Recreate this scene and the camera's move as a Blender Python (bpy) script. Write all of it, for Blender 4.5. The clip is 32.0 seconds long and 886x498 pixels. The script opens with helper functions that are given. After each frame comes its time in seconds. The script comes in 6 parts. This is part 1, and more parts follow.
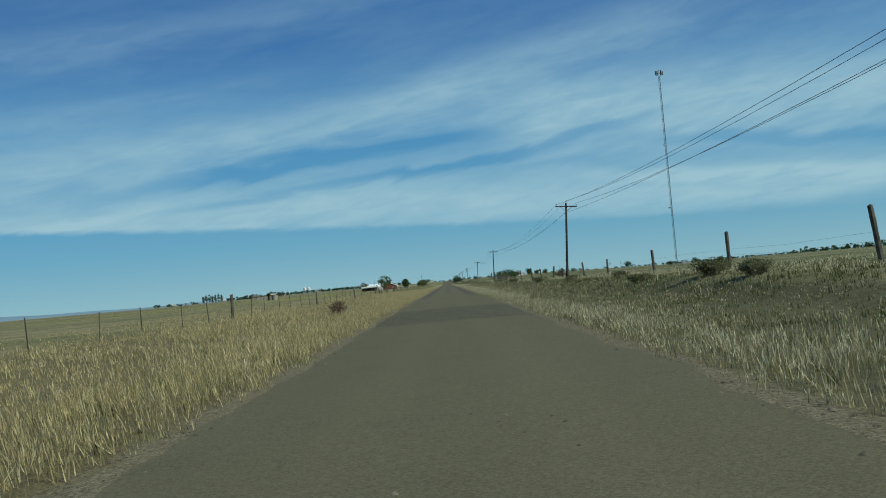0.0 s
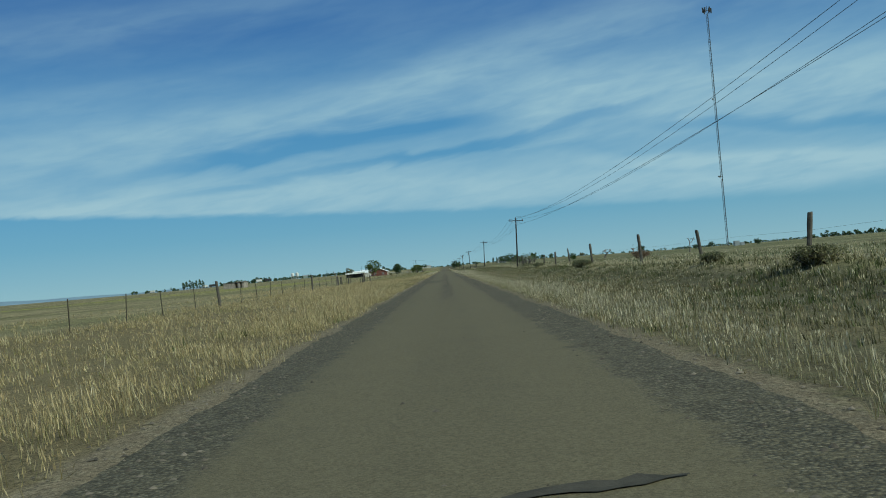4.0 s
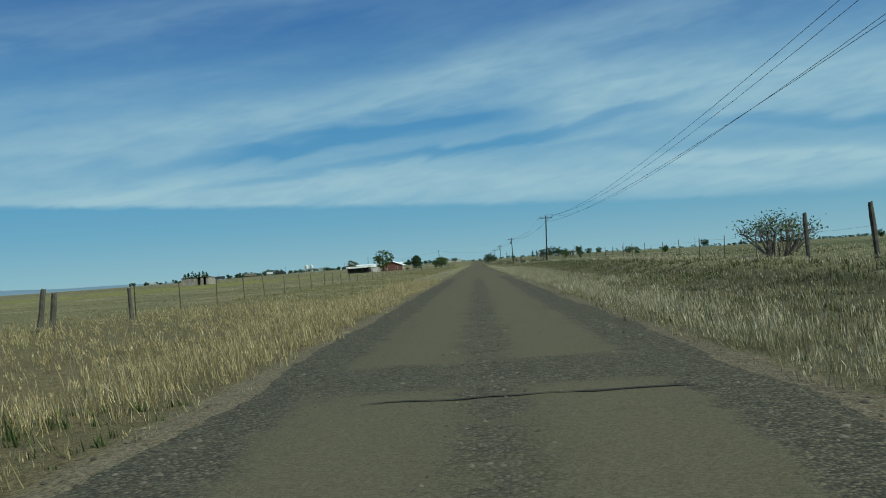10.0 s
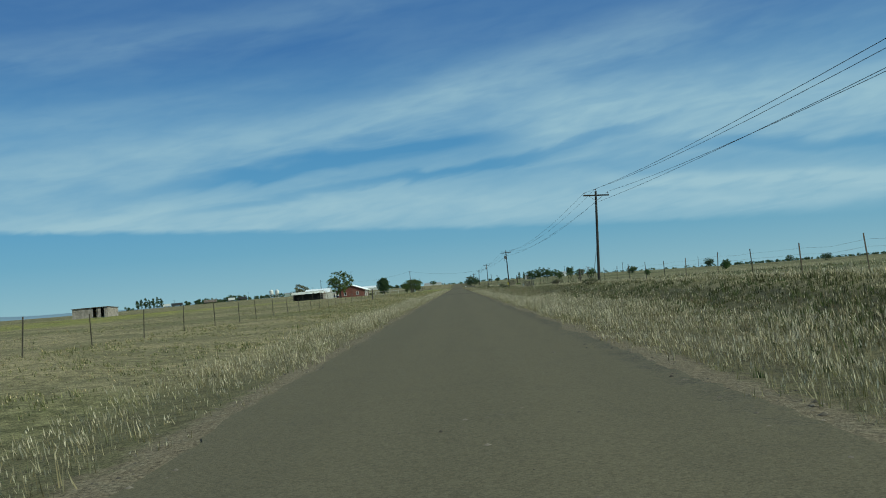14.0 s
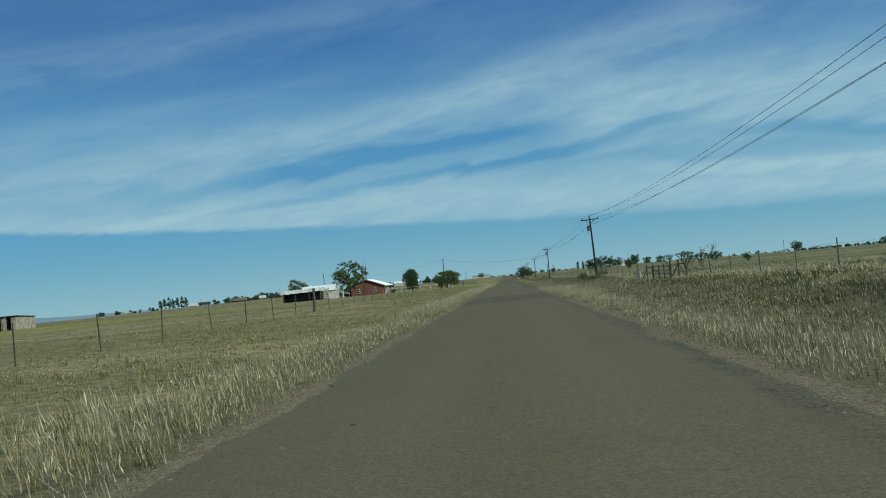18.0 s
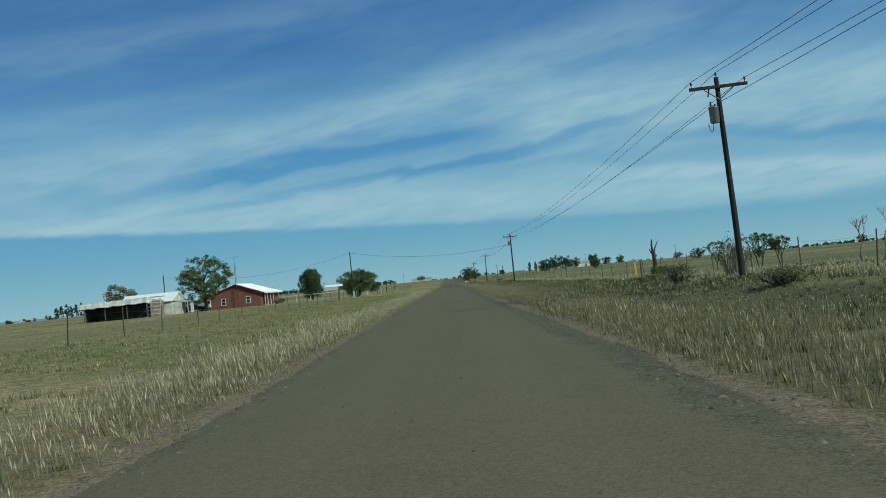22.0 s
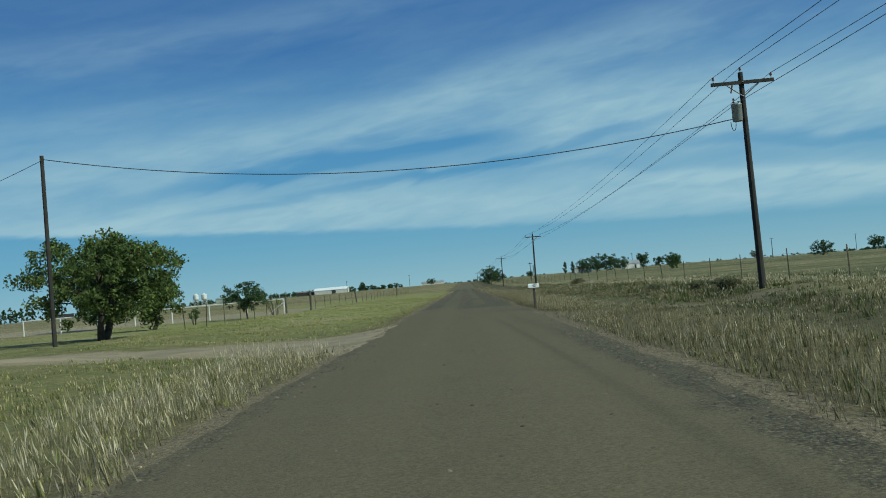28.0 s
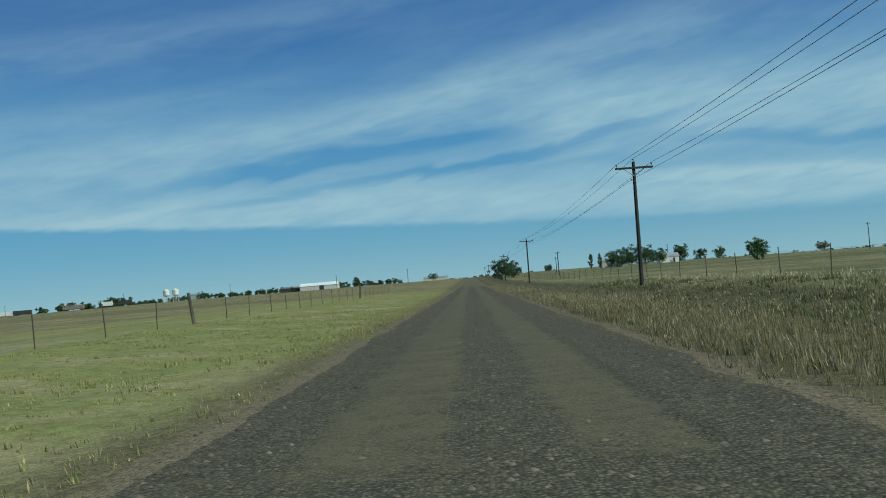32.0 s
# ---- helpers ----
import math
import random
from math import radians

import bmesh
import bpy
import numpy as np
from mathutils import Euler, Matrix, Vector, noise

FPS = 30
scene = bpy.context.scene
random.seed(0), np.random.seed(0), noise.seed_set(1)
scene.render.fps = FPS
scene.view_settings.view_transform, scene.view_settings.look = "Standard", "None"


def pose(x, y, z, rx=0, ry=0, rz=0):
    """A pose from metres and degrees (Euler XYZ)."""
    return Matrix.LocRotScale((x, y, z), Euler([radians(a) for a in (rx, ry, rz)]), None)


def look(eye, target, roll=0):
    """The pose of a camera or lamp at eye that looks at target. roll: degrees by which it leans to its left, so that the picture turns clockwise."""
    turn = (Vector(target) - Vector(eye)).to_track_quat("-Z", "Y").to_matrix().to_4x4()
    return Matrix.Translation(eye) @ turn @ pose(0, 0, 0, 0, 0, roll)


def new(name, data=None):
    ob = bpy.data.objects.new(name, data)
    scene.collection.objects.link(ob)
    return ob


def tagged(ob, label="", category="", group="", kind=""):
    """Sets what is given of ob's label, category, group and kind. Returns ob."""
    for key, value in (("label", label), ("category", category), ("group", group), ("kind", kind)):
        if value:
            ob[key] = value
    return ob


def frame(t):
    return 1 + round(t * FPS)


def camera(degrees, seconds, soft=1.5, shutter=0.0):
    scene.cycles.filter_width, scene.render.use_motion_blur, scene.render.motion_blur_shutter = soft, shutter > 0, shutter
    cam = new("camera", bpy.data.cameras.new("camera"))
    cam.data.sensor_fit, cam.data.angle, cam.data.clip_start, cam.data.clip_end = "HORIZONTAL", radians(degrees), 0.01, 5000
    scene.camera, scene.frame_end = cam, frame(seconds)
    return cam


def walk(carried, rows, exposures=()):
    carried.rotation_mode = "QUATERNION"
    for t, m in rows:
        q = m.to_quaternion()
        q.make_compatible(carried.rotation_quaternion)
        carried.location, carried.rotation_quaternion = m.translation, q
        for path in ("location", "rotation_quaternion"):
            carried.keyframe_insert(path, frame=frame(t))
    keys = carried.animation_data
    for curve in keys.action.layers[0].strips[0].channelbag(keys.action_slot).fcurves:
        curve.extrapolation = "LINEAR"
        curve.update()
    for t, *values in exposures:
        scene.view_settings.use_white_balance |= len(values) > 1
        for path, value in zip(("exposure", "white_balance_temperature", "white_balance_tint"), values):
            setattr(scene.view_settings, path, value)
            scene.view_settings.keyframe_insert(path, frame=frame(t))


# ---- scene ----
# camera: seconds, metres across and along the road, yaw, pitch, roll
cam = camera(49.48, 32.0, soft=1.0)
EYE = 1.3
ROWS = [
    (0.0, -0.09, 25.87, 0.22, 2.05, 4.95),
    (0.5, -0.07, 37.20, -0.35, 1.70, 4.70),
    (1.0, -0.06, 48.52, 0.08, 1.32, 5.15),
    (1.5, -0.04, 59.86, 0.12, 1.36, 5.64),
    (2.0, -0.02, 71.15, 0.14, 0.94, 4.37),
    (2.5, -0.00, 82.38, 0.68, 0.85, 3.34),
    (3.0, 0.01, 93.56, 0.79, 1.53, 5.60),
    (3.5, 0.01, 104.67, -0.28, 1.26, 5.39),
    (4.0, 0.02, 115.82, 0.10, 1.18, 4.82),
    (4.5, 0.02, 127.00, 0.48, 1.10, 4.24),
    (5.0, 0.03, 138.22, 0.85, 1.02, 3.66),
    (5.5, 0.04, 149.49, 1.23, 0.94, 3.09),
    (6.0, 0.04, 160.81, 0.52, 0.08, 2.30),
    (6.5, 0.04, 172.19, 1.92, 1.52, 3.41),
    (7.0, 0.03, 183.64, 2.33, 1.40, 4.77),
    (7.5, 0.03, 195.18, 0.69, 0.58, 4.66),
    (8.0, 0.02, 206.82, 0.96, 0.80, 3.79),
    (8.5, 0.02, 218.47, 1.96, 1.07, 3.52),
    (9.0, -0.00, 229.97, 1.42, 1.02, 3.67),
    (9.5, -0.02, 241.43, 0.92, 0.81, 5.00),
    (10.0, -0.02, 252.85, 2.00, 0.96, 4.01),
    (10.5, -0.02, 264.23, 0.42, 0.55, 4.25),
    (11.0, -0.01, 275.62, 1.01, 0.22, 4.22),
    (11.5, -0.00, 287.06, 0.65, 0.59, 5.14),
    (12.0, -0.00, 298.54, 1.15, 0.33, 4.58),
    (12.5, -0.00, 310.06, 0.56, 0.10, 4.70),
    (13.0, -0.02, 321.62, 0.84, 0.49, 5.38),
    (13.5, -0.03, 333.20, -0.26, 0.42, 4.95),
    (14.0, -0.04, 344.78, 0.85, 2.28, 4.40),
    (14.5, -0.05, 356.39, 0.79, 2.64, 4.99),
    (15.0, -0.06, 368.04, 1.19, 2.61, 4.88),
    (15.5, -0.07, 379.73, 1.58, 2.58, 4.77),
    (16.0, -0.07, 391.47, 1.98, 2.55, 4.66),
    (16.5, -0.06, 403.24, 2.38, 2.51, 4.54),
    (17.0, -0.04, 415.05, 3.08, 2.09, 4.61),
    (17.5, -0.01, 426.91, 3.67, 2.04, 4.55),
    (18.0, 0.02, 438.82, 3.86, 2.12, 5.40),
    (18.5, 0.06, 450.78, 2.04, 1.77, 6.38),
    (19.0, 0.10, 462.75, 1.52, 2.09, 6.34),
    (19.5, 0.13, 474.68, 1.64, 2.17, 7.09),
    (20.0, 0.15, 486.51, 1.05, 2.34, 6.96),
    (20.5, 0.16, 498.18, 0.75, 2.03, 6.65),
    (21.0, 0.17, 509.67, 0.89, 2.15, 6.22),
    (21.5, 0.16, 520.98, 0.56, 2.45, 5.68),
    (22.0, 0.14, 532.19, 0.43, 1.99, 5.59),
    (22.5, 0.11, 543.37, 0.72, 2.04, 6.60),
    (23.0, 0.07, 554.59, 1.06, 2.42, 6.73),
    (23.5, 0.03, 565.89, 0.67, 2.43, 6.17),
    (24.0, -0.02, 577.21, 0.28, 2.86, 5.84),
    (24.5, -0.05, 588.49, -0.93, 2.29, 4.43),
    (25.0, -0.06, 599.64, -0.14, 2.26, 4.39),
    (25.5, -0.05, 610.68, -0.58, 2.29, 4.98),
    (26.0, -0.03, 621.61, 0.37, 2.30, 5.73),
    (26.5, 0.00, 632.49, 0.95, 2.42, 5.14),
    (27.0, 0.02, 643.31, 1.07, 2.38, 5.11),
    (27.5, 0.04, 654.08, 1.18, 2.33, 5.07),
    (28.0, 0.04, 664.78, 1.30, 2.29, 5.04),
    (28.5, 0.02, 675.40, 1.42, 2.24, 5.01),
    (29.0, -0.01, 685.96, 1.56, 2.11, 5.55),
    (29.5, -0.05, 696.46, 1.16, 1.79, 4.99),
    (30.0, -0.09, 706.95, 1.13, 2.55, 4.91),
    (30.5, -0.12, 717.44, 1.13, 2.38, 2.87),
    (31.0, -0.14, 727.89, 1.01, 2.40, 3.70),
    (31.5, -0.15, 738.30, 0.21, 1.76, 3.64),
    (32.0, -0.16, 748.69, 1.63, 2.07, 4.67),
]
walk(cam, [(t, pose(x, y, EYE, 90 + pitch, roll, yaw)) for t, x, y, yaw, pitch, roll in ROWS],
     [(0.0, 0.0, 6000.0, -10.0), (32.0, 0.0, 6000.0, -10.0)])

# ---- world, sun ----
SUN_AZ, SUN_EL = 124.0, 36.0
world = bpy.data.worlds.new("sky")
scene.world = world
world.use_nodes = True


def nd(tree, kind, ins=None, operation="", use_clamp=False, interpolation_type="", data_type="", blend_type=""):
    n = tree.nodes.new(kind)
    if operation:
        n.operation = operation
    if use_clamp:
        n.use_clamp = True
    if interpolation_type:
        n.interpolation_type = interpolation_type
    if data_type:
        n.data_type = data_type
    if blend_type:
        n.blend_type = blend_type
    for k, v in (ins or {}).items():
        if isinstance(v, bpy.types.NodeSocket):
            tree.links.new(v, n.inputs[k])
        else:
            n.inputs[k].default_value = v
    return n


def mth(tree, op, a, b=0.0, c=0.0, clamp=False):
    return nd(tree, "ShaderNodeMath", {0: a, 1: b, 2: c}, operation=op, use_clamp=clamp).outputs[0]


def step(tree, v, lo, hi):
    return nd(tree, "ShaderNodeMapRange", {0: v, 1: lo, 2: hi, 3: 0.0, 4: 1.0}, interpolation_type="SMOOTHSTEP").outputs[0]


def ramp(tree, fac, stops, mode="LINEAR"):
    n = nd(tree, "ShaderNodeValToRGB", {0: fac})
    n.color_ramp.interpolation = mode
    el = n.color_ramp.elements
    while len(el) < len(stops):
        el.new(0.5)
    for e, (p, c) in zip(el, stops):
        e.position = p
        e.color = (c, c, c, 1) if isinstance(c, (int, float)) else (*c, 1)
    return n.outputs[0]


def blend(tree, fac, a, b, mode="MIX"):
    n = nd(tree, "ShaderNodeMix", data_type="RGBA", blend_type=mode)
    for s, v in ((0, fac), (6, a), (7, b)):
        if isinstance(v, bpy.types.NodeSocket):
            tree.links.new(v, n.inputs[s])
        elif s:
            n.inputs[s].default_value = (*v, 1)
        else:
            n.inputs[s].default_value = v
    return n.outputs[2]


def noise_tex(tree, vec, scale, detail=4.0, rough=0.55, distort=0.0):
    return nd(tree, "ShaderNodeTexNoise", {"Vector": vec, "Scale": scale, "Detail": detail, "Roughness": rough, "Distortion": distort}).outputs[0]


def build_sky():
    t = world.node_tree
    t.nodes.clear()
    sky = nd(t, "ShaderNodeTexSky")
    sky.sky_type, sky.sun_disc, sky.sun_elevation, sky.sun_rotation = "NISHITA", False, radians(SUN_EL), radians(SUN_AZ)
    sky.altitude, sky.air_density, sky.dust_density, sky.ozone_density = 1000.0, 1.0, 0.3, 4.0
    high = nd(t, "ShaderNodeVectorMath", {0: sky.outputs[0], 1: SKY_TINT}, operation="MULTIPLY").outputs[0]
    way = nd(t, "ShaderNodeTexCoord").outputs["Generated"]
    sep = nd(t, "ShaderNodeSeparateXYZ", {0: way})
    az = mth(t, "MULTIPLY", mth(t, "ARCTAN2", sep.outputs[0], sep.outputs[1]), 57.2958)
    el = mth(t, "MULTIPLY", mth(t, "ARCSINE", sep.outputs[2]), 57.2958)
    clear = ramp(t, mth(t, "DIVIDE", el, 40.0), [(0.0, (0.305, 0.45, 0.545)), (0.035, (0.24, 0.4, 0.53)), (0.07, (0.18, 0.355, 0.515)), (0.12, (0.138, 0.315, 0.51)), (0.25, (0.077, 0.23, 0.47)),
                                                 (0.36, (0.045, 0.141, 0.38)), (0.45, (0.038, 0.12, 0.35)), (1.0, (0.033, 0.1, 0.3))])
    base = blend(t, mth(t, "MULTIPLY", step(t, mth(t, "MULTIPLY", el, -1.0), -40.0, -20.0), 0.9), high, clear)
    # thin cirrus in slanting bands, in degrees: wide veils, bright streaks and blue gaps between them
    slant = mth(t, "SUBTRACT", el, mth(t, "MULTIPLY", az, 0.13))
    vecs = [nd(t, "ShaderNodeCombineXYZ", {0: mth(t, "MULTIPLY", az, fa), 1: mth(t, "MULTIPLY", slant, fe), 2: off}).outputs[0] for fa, fe, off in ((0.085, 0.34, 3.7), (0.14, 0.6, 9.1), (0.22, 1.3, 1.3), (0.5, 1.7, 5.9))]
    n1 = noise_tex(t, vecs[0], 1.0, 3.0, 0.5, 0.5)
    n2 = noise_tex(t, vecs[1], 1.0, 4.0, 0.5, 0.9)
    n3 = noise_tex(t, vecs[2], 1.0, 4.0, 0.5, 0.7)
    n4 = noise_tex(t, vecs[3], 1.0, 3.0, 0.5, 0.6)
    bent = mth(t, "ADD", el, mth(t, "MULTIPLY", mth(t, "SUBTRACT", n1, 0.5), 1.6))
    bent = mth(t, "ADD", bent, mth(t, "MULTIPLY", mth(t, "SUBTRACT", n2, 0.5), 1.5))
    bent = mth(t, "ADD", bent, mth(t, "MULTIPLY", mth(t, "SUBTRACT", n3, 0.5), 0.4))

    def band(e0, slope, curve, half, az0, az1, fade):
        """A soft streak along a curved line of elevation over azimuth."""
        mid = mth(t, "ADD", mth(t, "MULTIPLY", mth(t, "ADD", mth(t, "MULTIPLY", az, curve), slope), az), e0)
        d = mth(t, "DIVIDE", mth(t, "ABSOLUTE", mth(t, "SUBTRACT", bent, mid)), half)
        a = mth(t, "MULTIPLY", step(t, az, az0 - fade, az0 + fade), mth(t, "SUBTRACT", 1.0, step(t, az, az1 - fade, az1 + fade)))
        return mth(t, "MULTIPLY", mth(t, "SUBTRACT", 1.0, step(t, d, 0.15, 1.25)), a)
    dens = mth(t, "ADD", 0.12, mth(t, "MULTIPLY", mth(t, "SUBTRACT", 1.0, step(t, el, 9.0, 17.0)), 0.26))
    for e0, slope, curve, half, az0, az1, fade, k in CIRRUS:
        dens = mth(t, "ADD", dens, mth(t, "MULTIPLY", band(e0, slope, curve, half, az0, az1, fade), k))
    dens = mth(t, "MAXIMUM", dens, 0.03)
    wisp = mth(t, "ADD", mth(t, "MULTIPLY", n2, 0.35), mth(t, "ADD", mth(t, "MULTIPLY", n3, 0.4), mth(t, "MULTIPLY", n4, 0.25)))
    dens = mth(t, "MULTIPLY", dens, mth(t, "ADD", 0.72, mth(t, "MULTIPLY", step(t, wisp, 0.28, 0.72), 0.56)))
    low = mth(t, "ADD", mth(t, "SUBTRACT", 3.42, mth(t, "MULTIPLY", az, 0.05)), mth(t, "MULTIPLY", mth(t, "SUBTRACT", n4, 0.5), 0.45))
    d_edge = mth(t, "SUBTRACT", el, low)
    fade_r = step(t, mth(t, "MULTIPLY", az, -1.0), -30.0, -12.0)
    soft_top = mth(t, "ADD", 0.3, mth(t, "MULTIPLY", mth(t, "SUBTRACT", 1.0, fade_r), 1.4))
    edge = nd(t, "ShaderNodeMapRange", {0: d_edge, 1: -0.1, 2: soft_top, 3: 0.0, 4: 1.0}, interpolation_type="SMOOTHSTEP").outputs[0]
    dens = mth(t, "MULTIPLY", mth(t, "MULTIPLY", dens, edge), 0.9, clamp=True)
    col = blend(t, dens, base, CLOUD)
    bg = nd(t, "ShaderNodeBackground", {"Color": col, "Strength": 1.0})
    out = nd(t, "ShaderNodeOutputWorld", {0: bg.outputs[0]})


# elevation, slope, curve, half width, first and last azimuth, fade, strength
CIRRUS = [(10.9, 0.152, 0.0005, 1.7, -80.0, 2.0, 4.0, 0.3), (11.2, 0.318, -0.0074, 1.6, -2.0, 16.0, 5.0, 0.22), (9.6, -0.04, 0.0, 2.6, 4.0, 60.0, 3.0, 0.46), (4.82, -0.02, -0.001, 1.6, -80.0, 70.0, 4.0, 0.5),
          (7.45, 0.033, -0.0033, 0.45, -24.0, -5.0, 4.0, 0.2), (17.6, 0.134, 0.0, 1.1, -80.0, -2.0, 5.0, 0.12), (14.4, 0.16, 0.0, 0.8, -80.0, -8.0, 5.0, 0.08), (6.6, -0.11, 0.0, 0.7, 8.0, 70.0, 4.0, 0.25),
          (8.44, 0.0715, -0.0023, 0.95, -15.0, 3.0, 3.5, -0.38), (6.68, 0.122, 0.0027, 0.4, -16.0, 13.0, 3.0, -0.36), (9.0, -0.12, 0.0, 0.45, 13.0, 50.0, 3.0, -0.3), (6.2, -0.11, 0.0, 0.4, 9.0, 60.0, 3.0, -0.25), (13.4, 0.05, 0.0, 2.0, -80.0, -3.0, 4.0, -0.12)]
SKY_TINT = (0.06, 0.07, 0.08)
CLOUD = (0.387, 0.512, 0.612)
build_sky()

sun_data = bpy.data.lights.new("sun", "SUN")
sun_data.energy, sun_data.angle, sun_data.color = 3.5, radians(0.75), (0.96, 0.93, 0.8)
sun = new("sun", sun_data)
sun_way = Vector((math.sin(radians(SUN_AZ)) * math.cos(radians(SUN_EL)), math.cos(radians(SUN_AZ)) * math.cos(radians(SUN_EL)), math.sin(radians(SUN_EL))))
sun.matrix_world = look(sun_way * 200 + Vector((0, 400, 0)), Vector((0, 400, 0)))


# ---- materials ----
def material(name, colour, rough=0.8, metal=0.0, var=0.25, scale=3.0, fine=40.0, bump=0.2, bump_dist=0.01, colour2=None, island=0.0, spec=0.3, through_light=0.0):
    """Base colour that varies at two scales, with fine relief."""
    m = bpy.data.materials.new(name)
    m.use_nodes = True
    t = m.node_tree
    b = t.nodes["Principled BSDF"]
    b.inputs["Roughness"].default_value, b.inputs["Metallic"].default_value = rough, metal
    b.inputs["Specular IOR Level"].default_value = spec
    vec = nd(t, "ShaderNodeTexCoord").outputs["Object"]
    big, small = noise_tex(t, vec, scale, 3.0), noise_tex(t, vec, fine, 4.0, 0.65)
    c2 = colour2 or tuple(c * (1 - var) for c in colour)
    c = blend(t, step(t, big, 0.35, 0.65), colour, c2)
    c = blend(t, var, c, nd(t, "ShaderNodeCombineColor", {0: small, 1: small, 2: small}).outputs[0], "SOFT_LIGHT")
    if island:
        g = nd(t, "ShaderNodeNewGeometry").outputs["Random Per Island"]
        k = mth(t, "ADD", 1.0 - island, mth(t, "MULTIPLY", g, 2 * island))
        c = nd(t, "ShaderNodeVectorMath", {0: c, 3: k}, operation="SCALE").outputs[0]
    t.links.new(c, b.inputs["Base Color"])
    if bump:
        bn = nd(t, "ShaderNodeBump", {"Strength": bump, "Distance": bump_dist, "Height": small})
        t.links.new(bn.outputs[0], b.inputs["Normal"])
    if through_light:
        tr = nd(t, "ShaderNodeBsdfTranslucent", {"Color": c})
        mx = nd(t, "ShaderNodeMixShader", {0: through_light, 1: b.outputs[0], 2: tr.outputs[0]})
        t.links.new(mx.outputs[0], t.nodes["Material Output"].inputs[0])
    return m


def blade_material(name, stops, patch=0.12, through_light=0.25, tone=1.0, patch_colour=(0.1, 0.11, 0.04), patch_amount=0.5):
    """Grass and leaves: every blade its own tone, drifting in patches."""
    m = bpy.data.materials.new(name)
    m.use_nodes = True
    t = m.node_tree
    b = t.nodes["Principled BSDF"]
    b.inputs["Roughness"].default_value, b.inputs["Specular IOR Level"].default_value = 0.85, 0.05
    rnd = nd(t, "ShaderNodeNewGeometry").outputs["Random Per Island"]
    c = ramp(t, rnd, [(p, tuple(tone * v for v in rgb)) for p, rgb in stops])
    own = mth(t, "FRACT", mth(t, "MULTIPLY", rnd, 57.3))
    c = nd(t, "ShaderNodeVectorMath", {0: c, 3: mth(t, "ADD", 0.55, mth(t, "MULTIPLY", own, 0.9))}, operation="SCALE").outputs[0]
    pos = nd(t, "ShaderNodeTexCoord").outputs["Object"]
    p = step(t, noise_tex(t, pos, patch, 4.0, 0.6), 0.48, 0.68)
    c = blend(t, mth(t, "MULTIPLY", p, patch_amount), c, patch_colour)
    p2 = noise_tex(t, pos, patch * 16, 3.0)
    c = nd(t, "ShaderNodeVectorMath", {0: c, 3: mth(t, "ADD", 0.35, mth(t, "MULTIPLY", p2, 1.3))}, operation="SCALE").outputs[0]
    t.links.new(c, b.inputs["Base Color"])
    tr = nd(t, "ShaderNodeBsdfTranslucent", {"Color": c})
    mx = nd(t, "ShaderNodeMixShader", {0: through_light, 1: b.outputs[0], 2: tr.outputs[0]})
    t.links.new(mx.outputs[0], t.nodes["Material Output"].inputs[0])
    return m


